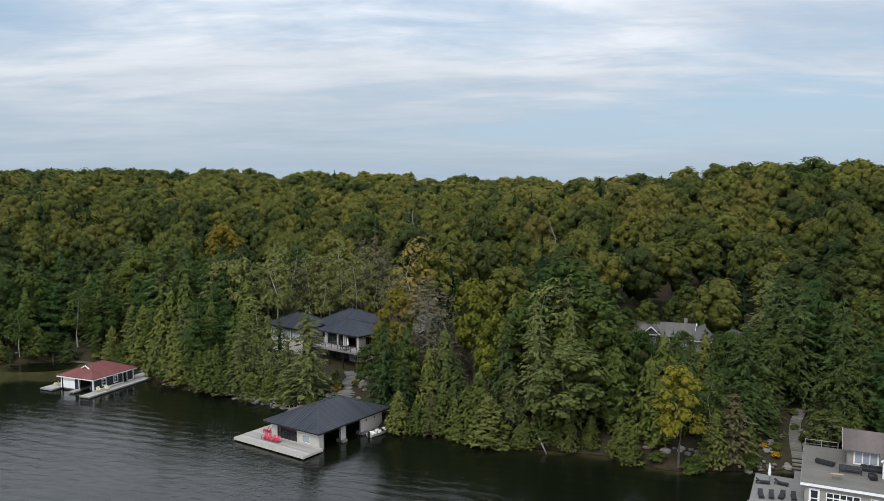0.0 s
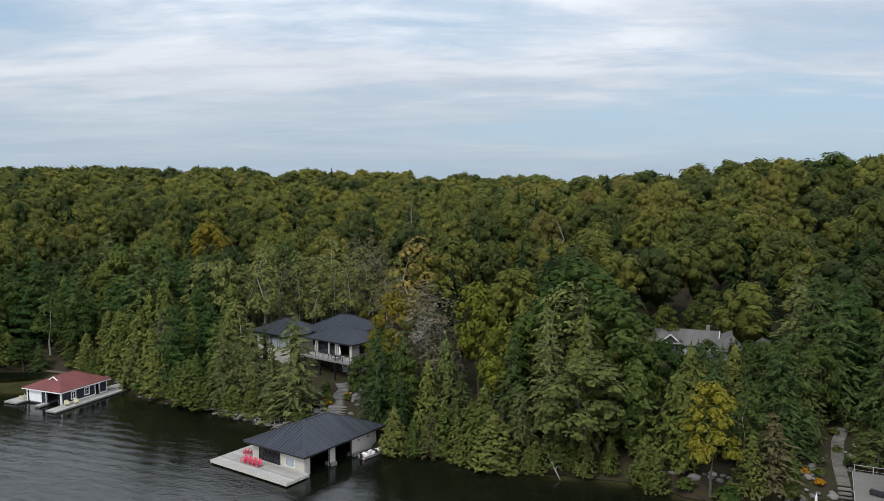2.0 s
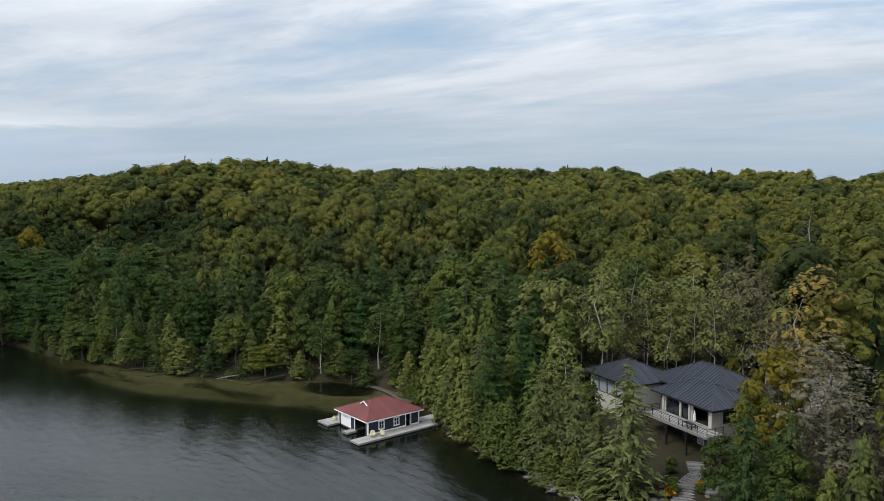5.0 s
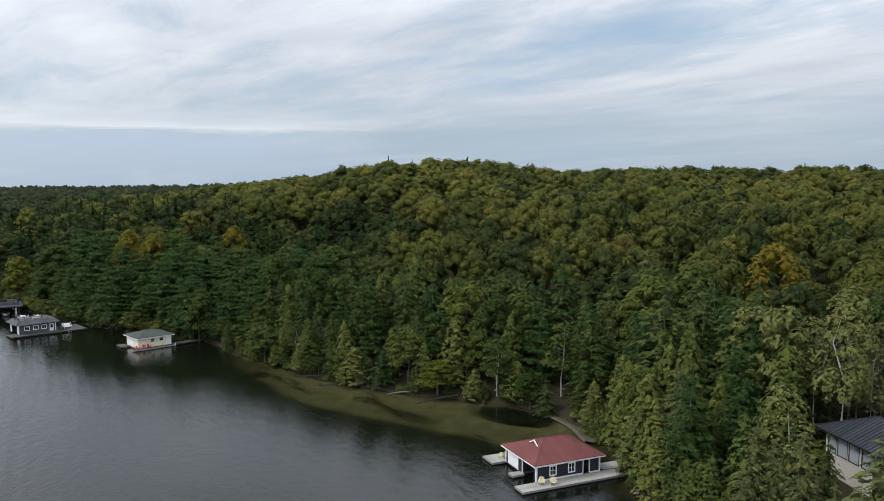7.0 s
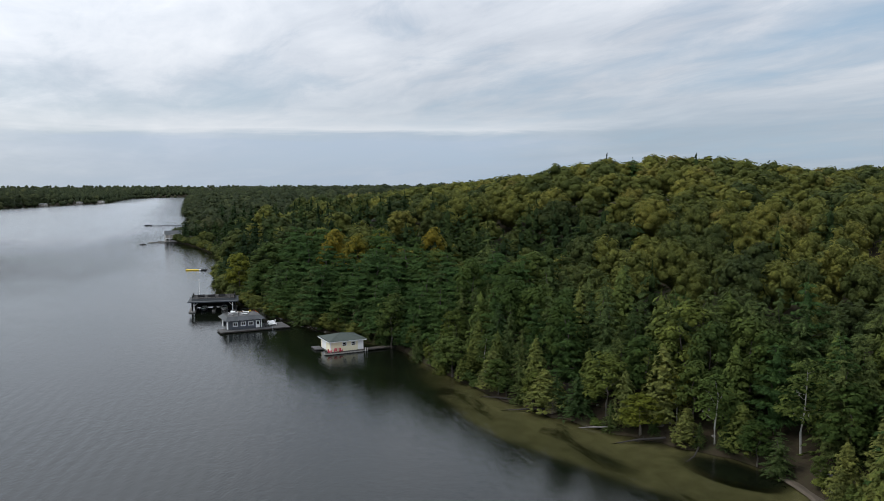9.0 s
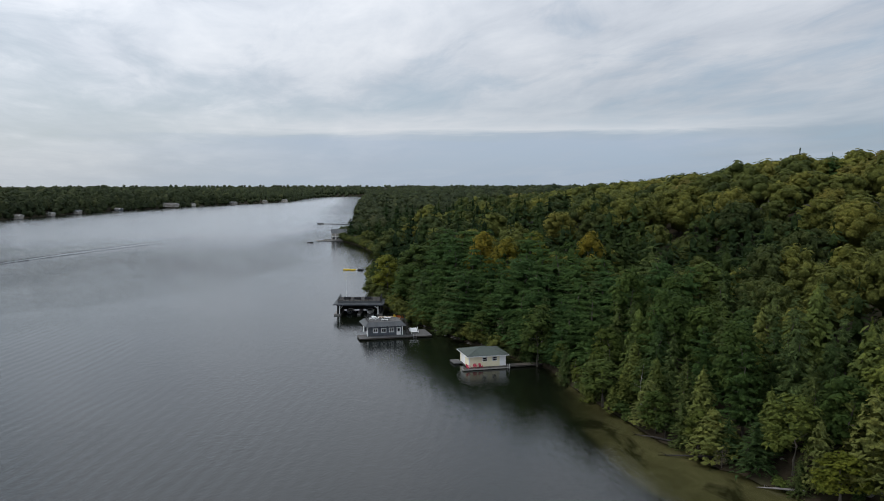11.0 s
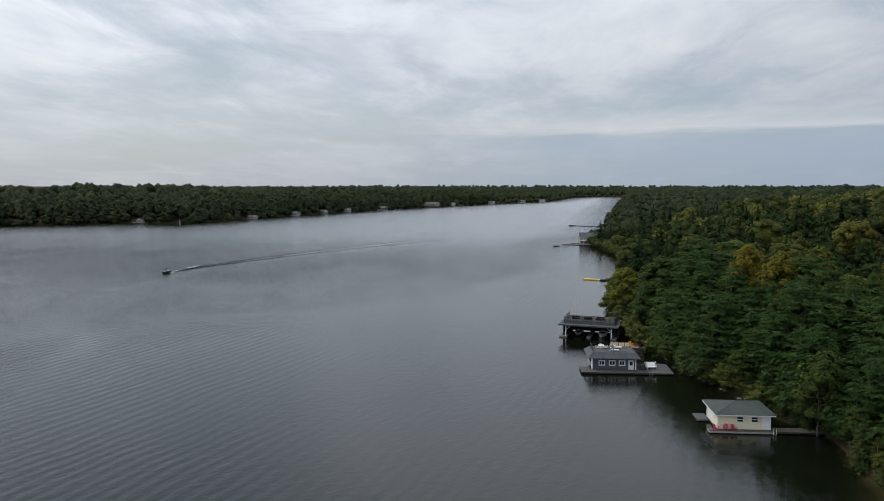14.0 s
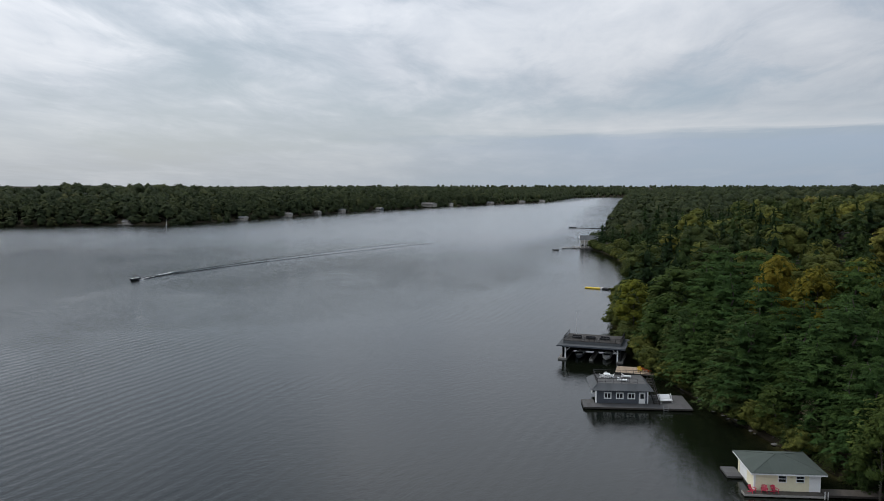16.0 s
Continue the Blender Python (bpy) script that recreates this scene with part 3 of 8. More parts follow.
def hip_roof(root, x0, x1, y0, y1, z0, z1, mat, step=0.6, inset=None, along="y", rib=0.09, fascia=None, panel="roof_panel", label=""):
    """A hip roof over a rectangle, its ridge along x or y. Returns the roof part (fascia board and ridge cap), the parent of its panels."""
    ft = fascia or mat
    bm = boxes((x0 + 0.05, x1 - 0.05, y0 + 0.05, y0 + 0.12, z0 - 0.28, z0 - 0.03), (x0 + 0.05, x1 - 0.05, y1 - 0.12, y1 - 0.05, z0 - 0.28, z0 - 0.03),
               (x0 + 0.05, x0 + 0.12, y0 + 0.12, y1 - 0.12, z0 - 0.28, z0 - 0.03), (x1 - 0.12, x1 - 0.05, y0 + 0.12, y1 - 0.12, z0 - 0.28, z0 - 0.03),
               (x0 + 0.12, x1 - 0.12, y0 + 0.12, y1 - 0.12, z0 - 0.22, z0 - 0.16))
    roof = part("roof", bm, ft, root, label)
    W, D, H = x1 - x0, y1 - y0, z1 - z0
    if along == "y":
        i = min(inset if inset else W / 2, D / 2)
        cx = (x0 + x1) / 2
        r0, r1 = Vector((cx, y0 + i, z1)), Vector((cx, y1 - i, z1))
        slope_panels(roof, (x0, y0, z0), (x1, y0, z0), W / 2, W / 2, (0, i, H), step, mat, panel, rib)
        slope_panels(roof, (x1, y1, z0), (x0, y1, z0), W / 2, W / 2, (0, -i, H), step, mat, panel, rib)
        slope_panels(roof, (x1, y0, z0), (x1, y1, z0), i, D - i, (-W / 2, 0, H), step, mat, panel, rib)
        slope_panels(roof, (x0, y1, z0), (x0, y0, z0), i, D - i, (W / 2, 0, H), step, mat, panel, rib)
    else:
        i = min(inset if inset else D / 2, W / 2)
        cy = (y0 + y1) / 2
        r0, r1 = Vector((x0 + i, cy, z1)), Vector((x1 - i, cy, z1))
        slope_panels(roof, (x0, y0, z0), (x1, y0, z0), i, W - i, (0, D / 2, H), step, mat, panel, rib)
        slope_panels(roof, (x1, y1, z0), (x0, y1, z0), i, W - i, (0, -D / 2, H), step, mat, panel, rib)
        slope_panels(roof, (x1, y0, z0), (x1, y1, z0), D / 2, D / 2, (-i, 0, H), step, mat, panel, rib)
        slope_panels(roof, (x0, y1, z0), (x0, y0, z0), D / 2, D / 2, (i, 0, H), step, mat, panel, rib)
    rows = [(r0, r1)] if (r1 - r0).length > 0.1 else []
    for c in ((x0, y0), (x1, y0), (x0, y1), (x1, y1)):
        p = Vector((c[0], c[1], z0))
        rows.append((p, min((r0, r1), key=lambda q: (q - p).length)))
    cap = 0.05 if rib else 0.0
    part("ridge_cap", beams([(a + Vector((0, 0, cap)), b + Vector((0, 0, cap))) for a, b in rows], 0.22, 0.04 + cap), mat, roof)
    return roof


def gable_roof(root, x0, x1, y0, y1, z0, z1, mat, trim, along="x", step=1.0, gables=None):
    roof = part("roof", boxes((x0 + 0.1, x1 - 0.1, y0 + 0.1, y1 - 0.1, z0 - 0.16, z0 - 0.08)), trim, root)
    if along == "x":
        cy = (y0 + y1) / 2
        slope_panels(roof, (x0, y0, z0), (x1, y0, z0), 0, x1 - x0, (0, cy - y0, z1 - z0), step, mat, "roof_panel", 0)
        slope_panels(roof, (x1, y1, z0), (x0, y1, z0), 0, x1 - x0, (0, cy - y1, z1 - z0), step, mat, "roof_panel", 0)
        ends = [[(x, y0 + 0.5, z0 - 0.05), (x, y1 - 0.5, z0 - 0.05), (x, cy, z1 - 0.25)] for x in (x0 + 0.45, x1 - 0.45)]
        bars = [((x, y0, z0), (x, cy, z1)) for x in (x0, x1)] + [((x, y1, z0), (x, cy, z1)) for x in (x0, x1)]
    else:
        cx = (x0 + x1) / 2
        slope_panels(roof, (x1, y0, z0), (x1, y1, z0), 0, y1 - y0, (cx - x1, 0, z1 - z0), step, mat, "roof_panel", 0)
        slope_panels(roof, (x0, y1, z0), (x0, y0, z0), 0, y1 - y0, (cx - x0, 0, z1 - z0), step, mat, "roof_panel", 0)
        ends = [[(x0 + 0.5, y, z0 - 0.05), (x1 - 0.5, y, z0 - 0.05), (cx, y, z1 - 0.25)] for y in (y0 + 0.45, y1 - 0.45)]
        bars = [((x0, y, z0), (cx, y, z1)) for y in (y0, y1)] + [((x1, y, z0), (cx, y, z1)) for y in (y0, y1)]
    for tri in ends:
        bm = bmesh.new()
        f = bm.faces.new([bm.verts.new(p) for p in tri])
        g = bmesh.ops.extrude_face_region(bm, geom=[f])
        shift = Vector((0.12, 0, 0)) if along == "x" else Vector((0, 0.12, 0))
        bmesh.ops.translate(bm, verts=[v for v in g["geom"] if isinstance(v, bmesh.types.BMVert)], vec=shift)
        part("gable", bm, gables or trim, root)
    part("barge_board", beams(bars, 0.10, 0.22), trim, roof)
    return roof


def wall(root, a, b, z0, z1, mat, holes=(), thick=0.2, name="wall"):
    """One upright wall from a to b in plan, with holes (start, end, low, high) measured along it."""
    a, b = Vector((*a, 0)), Vector((*b, 0))
    L = (b - a).length
    ss = sorted({0.0, L, *[h[0] for h in holes], *[h[1] for h in holes]})
    zs = sorted({z0, z1, *[max(h[2], z0) for h in holes], *[min(h[3], z1) for h in holes]})
    bm, made = bmesh.new(), {}

    def v(i, k, y):
        if (i, k, y) not in made:
            made[i, k, y] = bm.verts.new((ss[i], y * thick / 2, zs[k]))
        return made[i, k, y]

    def solid(i, k):
        if not (0 <= i < len(ss) - 1 and 0 <= k < len(zs) - 1):
            return False
        s, z = (ss[i] + ss[i + 1]) / 2, (zs[k] + zs[k + 1]) / 2
        return not any(h[0] < s < h[1] and h[2] < z < h[3] for h in holes)

    for i in range(len(ss) - 1):
        for k in range(len(zs) - 1):
            if not solid(i, k):
                continue
            bm.faces.new((v(i, k, -1), v(i + 1, k, -1), v(i + 1, k + 1, -1), v(i, k + 1, -1)))
            bm.faces.new((v(i, k + 1, 1), v(i + 1, k + 1, 1), v(i + 1, k, 1), v(i, k, 1)))
            for there, p, q in ((solid(i - 1, k), (i, k), (i, k + 1)), (solid(i + 1, k), (i + 1, k + 1), (i + 1, k)), (solid(i, k - 1), (i + 1, k), (i, k)), (solid(i, k + 1), (i, k + 1), (i + 1, k + 1))):
                if not there:
                    bm.faces.new((v(*p, -1), v(*q, -1), v(*q, 1), v(*p, 1)))
    ob = part(name, bm, mat, root)
    ob.matrix_basis = Matrix.Translation(a) @ Matrix.Rotation(math.atan2(b.y - a.y, b.x - a.x), 4, "Z")
    return ob


def window(root, a, b, s0, s1, lo, hi, frame_mat, glass, cols=1, rows=1, bar=0.06, trim=0.1, name="window"):
    """A glazed unit in the hole of a wall from a to b: frame with bars, and its panes one by one."""
    a, b = Vector((*a, 0)), Vector((*b, 0))
    m = Matrix.Translation(a) @ Matrix.Rotation(math.atan2(b.y - a.y, b.x - a.x), 4, "Z")
    t = 0.13
    rowsb = [(s0 - trim, s1 + trim, -t, t, lo - trim, lo), (s0 - trim, s1 + trim, -t, t, hi, hi + trim), (s0 - trim, s0, -t, t, lo, hi), (s1, s1 + trim, -t, t, lo, hi)]
    w, h = (s1 - s0) / cols, (hi - lo) / rows
    for c in range(1, cols):
        rowsb.append((s0 + c * w - bar / 2, s0 + c * w + bar / 2, -t * 0.7, t * 0.7, lo, hi))
    for r in range(1, rows):
        rowsb.append((s0, s1, -t * 0.6, t * 0.6, lo + r * h - bar / 2, lo + r * h + bar / 2))
    win = part(name, boxes(*rowsb), frame_mat, root)
    win.matrix_basis = m
    for c in range(cols):
        for r in range(rows):
            part("pane", boxes((s0 + c * w, s0 + (c + 1) * w, -0.03, 0.03, lo + r * h, lo + (r + 1) * h)), glass, win)
    return win


def door(root, a, b, s0, s1, lo, hi, mat, trim_mat, glass=None):
    a, b = Vector((*a, 0)), Vector((*b, 0))
    t = 0.14
    d = part("door", boxes((s0, s1, -0.05, 0.05, lo, hi), (s0 + 0.12, s1 - 0.12, -0.075, 0.075, lo + 0.15, lo + 0.8)), mat, root)
    d.matrix_basis = Matrix.Translation(a) @ Matrix.Rotation(math.atan2(b.y - a.y, b.x - a.x), 4, "Z")
    part("door_frame", boxes((s0 - 0.12, s0, -t, t, lo, hi + 0.12), (s1, s1 + 0.12, -t, t, lo, hi + 0.12), (s0, s1, -t, t, hi, hi + 0.12)), trim_mat, d)
    if glass:
        part("pane", boxes((s0 + 0.15, s1 - 0.15, -0.09, 0.09, lo + 0.95, hi - 0.2)), glass, d)
    part("door_handle", boxes((s1 - 0.12, s1 - 0.06, -0.12, -0.05, lo + 0.95, lo + 1.05)), STEEL, d)
    return d


def planks(root, x0, x1, y0, y1, z, mat, step=0.9, along="x", name="deck_board", thick=0.06):
    """Deck sections side by side with open joints."""
    n = max(1, round(((y1 - y0) if along == "x" else (x1 - x0)) / step))
    for k in range(n):
        if along == "x":
            w = (y1 - y0) / n
            part(name, boxes((x0, x1, y0 + k * w + 0.012, y0 + (k + 1) * w - 0.012, z - thick, z)), mat, root)
        else:
            w = (x1 - x0) / n
            part(name, boxes((x0 + k * w + 0.012, x0 + (k + 1) * w - 0.012, y0, y1, z - thick, z)), mat, root)


def deck(root, x0, x1, y0, y1, z, mat, trim, step=0.9, along="x", skirt=0.35):
    planks(root, x0, x1, y0, y1, z, mat, step, along)
    part("fascia", boxes((x0 - 0.06, x1 + 0.06, y0 - 0.06, y0 - 0.002, z - skirt, z - 0.004), (x0 - 0.06, x1 + 0.06, y1 + 0.002, y1 + 0.06, z - skirt, z - 0.004),
                         (x0 - 0.06, x0 - 0.002, y0, y1, z - skirt, z - 0.004), (x1 + 0.002, x1 + 0.06, y0, y1, z - skirt, z - 0.004)), trim, root)
    part("joists", boxes(*[(x0 + 0.1 + k * (x1 - x0 - 0.35) / max(1, round((x1 - x0) / 1.6)), x0 + 0.25 + k * (x1 - x0 - 0.35) / max(1, round((x1 - x0) / 1.6)), y0 + 0.05, y1 - 0.05, z - 0.3, z - 0.065) for k in range(max(1, round((x1 - x0) / 1.6)) + 1)]), DARKWOOD, root)
    if z < 1.5:
        for x in np.linspace(x0 + 0.5, x1 - 0.5, max(2, int((x1 - x0) / 4) + 1)):
            for y in np.linspace(y0 + 0.5, y1 - 0.5, max(2, int((y1 - y0) / 4) + 1)):
                bm = bmesh.new()
                limb(bm, [(x, y, -3.0), (x, y, z - 0.32)], [0.16, 0.16], 8)
                part("pile", bm, DARKWOOD, root)


def railing(root, pts, z, h, mat, step=0.9, rails=3, post=0.09, glass=None):
    rail = part("railing", beams([((*a, z + h), (*b, z + h)) for a, b in zip(pts[:-1], pts[1:])], 0.09, 0.06), mat, root)
    for a, b in zip(pts[:-1], pts[1:]):
        L = math.hypot(b[0] - a[0], b[1] - a[1])
        n = max(1, round(L / step))
        for k in range(n + 1):
            p = (a[0] + (b[0] - a[0]) * k / n, a[1] + (b[1] - a[1]) * k / n)
            part("post", beams([((*p, z), (*p, z + h - 0.02))], post), mat, rail)
        for r in range(rails):
            zz = z + h * (r + 0.5) / (rails + 0.5)
            part("rail", beams([((*a, zz), (*b, zz))], 0.035), mat, rail)
        if glass:
            part("pane", beams([((*a, z + h * 0.5), (*b, z + h * 0.5))], 0.02, h * 0.75), glass, rail)
    return rail


def adirondack(x, y, z, turn, mat, label, group, size=1.0):
    c = thing("adirondack_chair", x, y, z, turn, label, "chair", group)
    seat = bmesh.new()
    for k in range(4):
        beam(seat, (-0.27, -0.30 + k * 0.16, 0.38 - k * 0.035), (0.27, -0.30 + k * 0.16, 0.38 - k * 0.035), 0.13, 0.03)
    part("seat", seat, mat, c)
    for k in range(5):
        xx = -0.24 + k * 0.12
        part("back_slat", beams([((xx, 0.22, 0.26), (xx * 1.25, 0.55, 0.98 - abs(k - 2) * 0.05))], 0.11, 0.025), mat, c)
    for s in (-1, 1):
        part("armrest", boxes((s * 0.38 - 0.07, s * 0.38 + 0.07, -0.38, 0.36, 0.56, 0.59)), mat, c)
        part("leg", boxes((s * 0.36 - 0.02, s * 0.36 + 0.02, -0.34, -0.24, 0, 0.56)), mat, c)
        part("leg", beams([((s * 0.32, -0.3, 0.34), (s * 0.32, 0.5, 0.03))], 0.035, 0.12), mat, c)
    c.scale = (size, size, size)
    return c


def umbrella(x, y, z, height=2.6):
    u = thing("patio_umbrella", x, y, z, 0, "closed white patio umbrella on a stand", "umbrella")
    bm = bmesh.new()
    limb(bm, [(0, 0, 0.05), (0, 0, height)], [0.03, 0.025], 8)
    part("pole", bm, STEEL, u)
    bm = bmesh.new()
    limb(bm, [(0, 0, height * 0.35), (0, 0, height * 0.45), (0, 0, height * 0.8), (0, 0, height * 0.98)], [0.20, 0.24, 0.13, 0.03], 8)
    part("canopy", bm, CANVAS, u)
    part("base", boxes((-0.28, 0.28, -0.28, 0.28, 0, 0.07), bevel=0.02), STEEL, u)
    return u


def lounger(x, y, z, turn, frame_mat, cushion, label, group):
    c = thing("sun_lounger", x, y, z, turn, label, "lounger", group)
    part("frame", boxes((-0.35, 0.35, -0.95, -0.89, 0.25, 0.33), (-0.35, 0.35, 0.89, 0.95, 0.25, 0.33), (-0.35, -0.29, -0.89, 0.89, 0.25, 0.33), (0.29, 0.35, -0.89, 0.89, 0.25, 0.33)), frame_mat, c)
    for sx in (-0.3, 0.3):
        for sy in (-0.8, 0.8):
            part("leg", boxes((sx - 0.03, sx + 0.03, sy - 0.03, sy + 0.03, 0, 0.25)), frame_mat, c)
    part("mattress", boxes((-0.33, 0.33, -0.92, 0.35, 0.335, 0.43), bevel=0.02), cushion, c)
    part("backrest", beams([((0, 0.36, 0.38), (0, 0.92, 0.78))], 0.64, 0.09), cushion, c)
    return c


def table(x, y, z, turn, w, d, mat, label):
    t = thing("outdoor_table", x, y, z, turn, label, "table")
    part("tabletop", boxes((-w / 2, w / 2, -d / 2, d / 2, 0.70, 0.75), bevel=0.01), mat, t)
    for sx in (-1, 1):
        for sy in (-1, 1):
            part("leg", boxes((sx * (w / 2 - 0.1) - 0.04, sx * (w / 2 - 0.1) + 0.04, sy * (d / 2 - 0.1) - 0.04, sy * (d / 2 - 0.1) + 0.04, 0, 0.70)), mat, t)
    return t


def sofa(x, y, z, turn, w, label):
    s = thing("outdoor_sofa", x, y, z, turn, label, "sofa")
    part("base", boxes((-w / 2, w / 2, -0.42, 0.42, 0.05, 0.30)), BLACK, s)
    n = max(1, round(w / 0.8))
    for k in range(n):
        part("seat_cushion", boxes((-w / 2 + k * w / n + 0.02, -w / 2 + (k + 1) * w / n - 0.02, -0.40, 0.22, 0.305, 0.45), bevel=0.03), CUSHION, s)
        part("back_cushion", boxes((-w / 2 + k * w / n + 0.02, -w / 2 + (k + 1) * w / n - 0.02, 0.23, 0.42, 0.305, 0.80), bevel=0.03), CUSHION, s)
    for sx in (-1, 1):
        part("armrest", boxes((sx * w / 2 - 0.08, sx * w / 2 + 0.08, -0.42, 0.42, 0.302, 0.58)), BLACK, s)
    return s


def hull(L, W, H, sheer=0.25):
    """A boat hull, bow towards +x, its keel at z = 0."""
    bm = bmesh.new()
    rings = []
    for k in range(9):
        f = k / 8
        w = W / 2 * (1 - max(0, f - 0.45) ** 2 / 0.3025 * 0.98) * (0.92 + 0.08 * min(1, f * 4))
        top = H * (1 + sheer * f * f)
        keel = H * 0.55 * max(0, f - 0.7) / 0.3
        x = -L / 2 + L * f
        rings.append([bm.verts.new(p) for p in ((x, -w, top), (x, -w * 0.86, top * 0.45 + keel * 0.5), (x, 0, keel), (x, w * 0.86, top * 0.45 + keel * 0.5), (x, w, top), (x, w * 0.80, top - 0.06), (x, w * 0.7, top * 0.55 + 0.05), (x, -w * 0.7, top * 0.55 + 0.05), (x, -w * 0.80, top - 0.06))])
    for a, b in zip(rings[:-1], rings[1:]):
        for j in range(9):
            bm.faces.new((a[j], b[j], b[(j + 1) % 9], a[(j + 1) % 9]))
    bm.faces.new(rings[0])
    bm.faces.new(rings[-1][::-1])
    return bm


def motorboat(x, y, z, turn, L, body, deckm, label, group="", canopy=False):
    b = thing("motorboat", x, y, z, turn, label, "boat", group)
    part("hull", hull(L, L * 0.34, L * 0.15), body, b)
    part("foredeck", boxes((L * 0.10, L * 0.34, -L * 0.10, L * 0.10, L * 0.15, L * 0.172), bevel=0.03), deckm, b)
    part("windscreen", beams([((L * 0.06, -L * 0.11, L * 0.15), (L * 0.06, L * 0.11, L * 0.15))], 0.03, L * 0.13), GLASS, b)
    for s in (-1, 1):
        part("seat", boxes((-L * 0.12, -L * 0.03, s * L * 0.07 - L * 0.04, s * L * 0.07 + L * 0.04, L * 0.10, L * 0.20), bevel=0.03), deckm, b)
    part("bench", boxes((-L * 0.40, -L * 0.30, -L * 0.11, L * 0.11, L * 0.10, L * 0.19), bevel=0.03), deckm, b)
    part("engine", boxes((-L * 0.55, -L * 0.49, -L * 0.04, L * 0.04, -L * 0.03, L * 0.22), bevel=0.03), BLACK, b)
    if canopy:
        part("canopy", boxes((-L * 0.30, L * 0.12, -L * 0.14, L * 0.14, L * 0.33, L * 0.35), bevel=0.02), canopy, b)
        for sx in (-0.28, 0.08):
            for sy in (-0.13, 0.13):
                part("pole", beams([((L * sx, L * sy, L * 0.15), (L * sx, L * sy, L * 0.33))], 0.04), STEEL, b)
    return b


def boulder(x, y, z, r, seed, mat=None, label="rounded grey granite boulder at the water's edge", group="boulders along the bank"):
    q = np.random.default_rng(seed)
    bm = bmesh.new()
    bmesh.ops.create_icosphere(bm, subdivisions=2, radius=1.0)
    o = Vector(q.uniform(0, 50, 3))
    for v in bm.verts:
        k = 1 + 0.35 * noise.noise(v.co * 1.1 + o) + 0.12 * noise.noise(v.co * 3 + o)
        v.co = Vector((v.co.x * r * q_scale(seed, 0), v.co.y * r * q_scale(seed, 1), v.co.z * r * 0.62)) * k
    me = bpy.data.meshes.new("boulder")
    bm.to_mesh(me)
    bm.free()
    me.materials.append(mat or STONE)
    ob = new("boulder", me)
    ob.matrix_basis = pose(x, y, z, 0, 0, float(q.uniform(0, 360)))
    return tagged(ob, label, "rock", group)


def q_scale(seed, k):
    return 0.8 + 0.5 * ((seed * 0.6180339 + k * 0.37) % 1.0)


def stairs(root, a, b, width, n, mat, slab=0.12, name="step"):
    """Steps from a up to b."""
    a, b = Vector(a), Vector(b)
    d = b - a
    f = Vector((d.x, d.y, 0)).normalized()
    s = Vector((-f.y, f.x, 0))
    run = Vector((d.x, d.y, 0)).length / n
    for k in range(n):
        p = a + f * run * k + Vector((0, 0, d.z * (k + 1) / n))
        bm = bmesh.new()
        v = [bm.verts.new(p + s * width / 2 * i + f * run * (0.10 + 0.84 * j) + Vector((0, 0, -slab * h))) for h in (1, 0) for i, j in ((-1, 0), (1, 0), (1, 1), (-1, 1))]
        for q in ((3, 2, 1, 0), (4, 5, 6, 7), (0, 1, 5, 4), (1, 2, 6, 5), (2, 3, 7, 6), (3, 0, 4, 7)):
            bm.faces.new([v[i] for i in q])
        part(name, bm, mat, root)

# ---- dark boathouse with the wide dock ----
def local_spot(x, y, turn, u, v):
    a = radians(turn)
    return x + u * math.cos(a) - v * math.sin(a), y + u * math.sin(a) + v * math.cos(a)


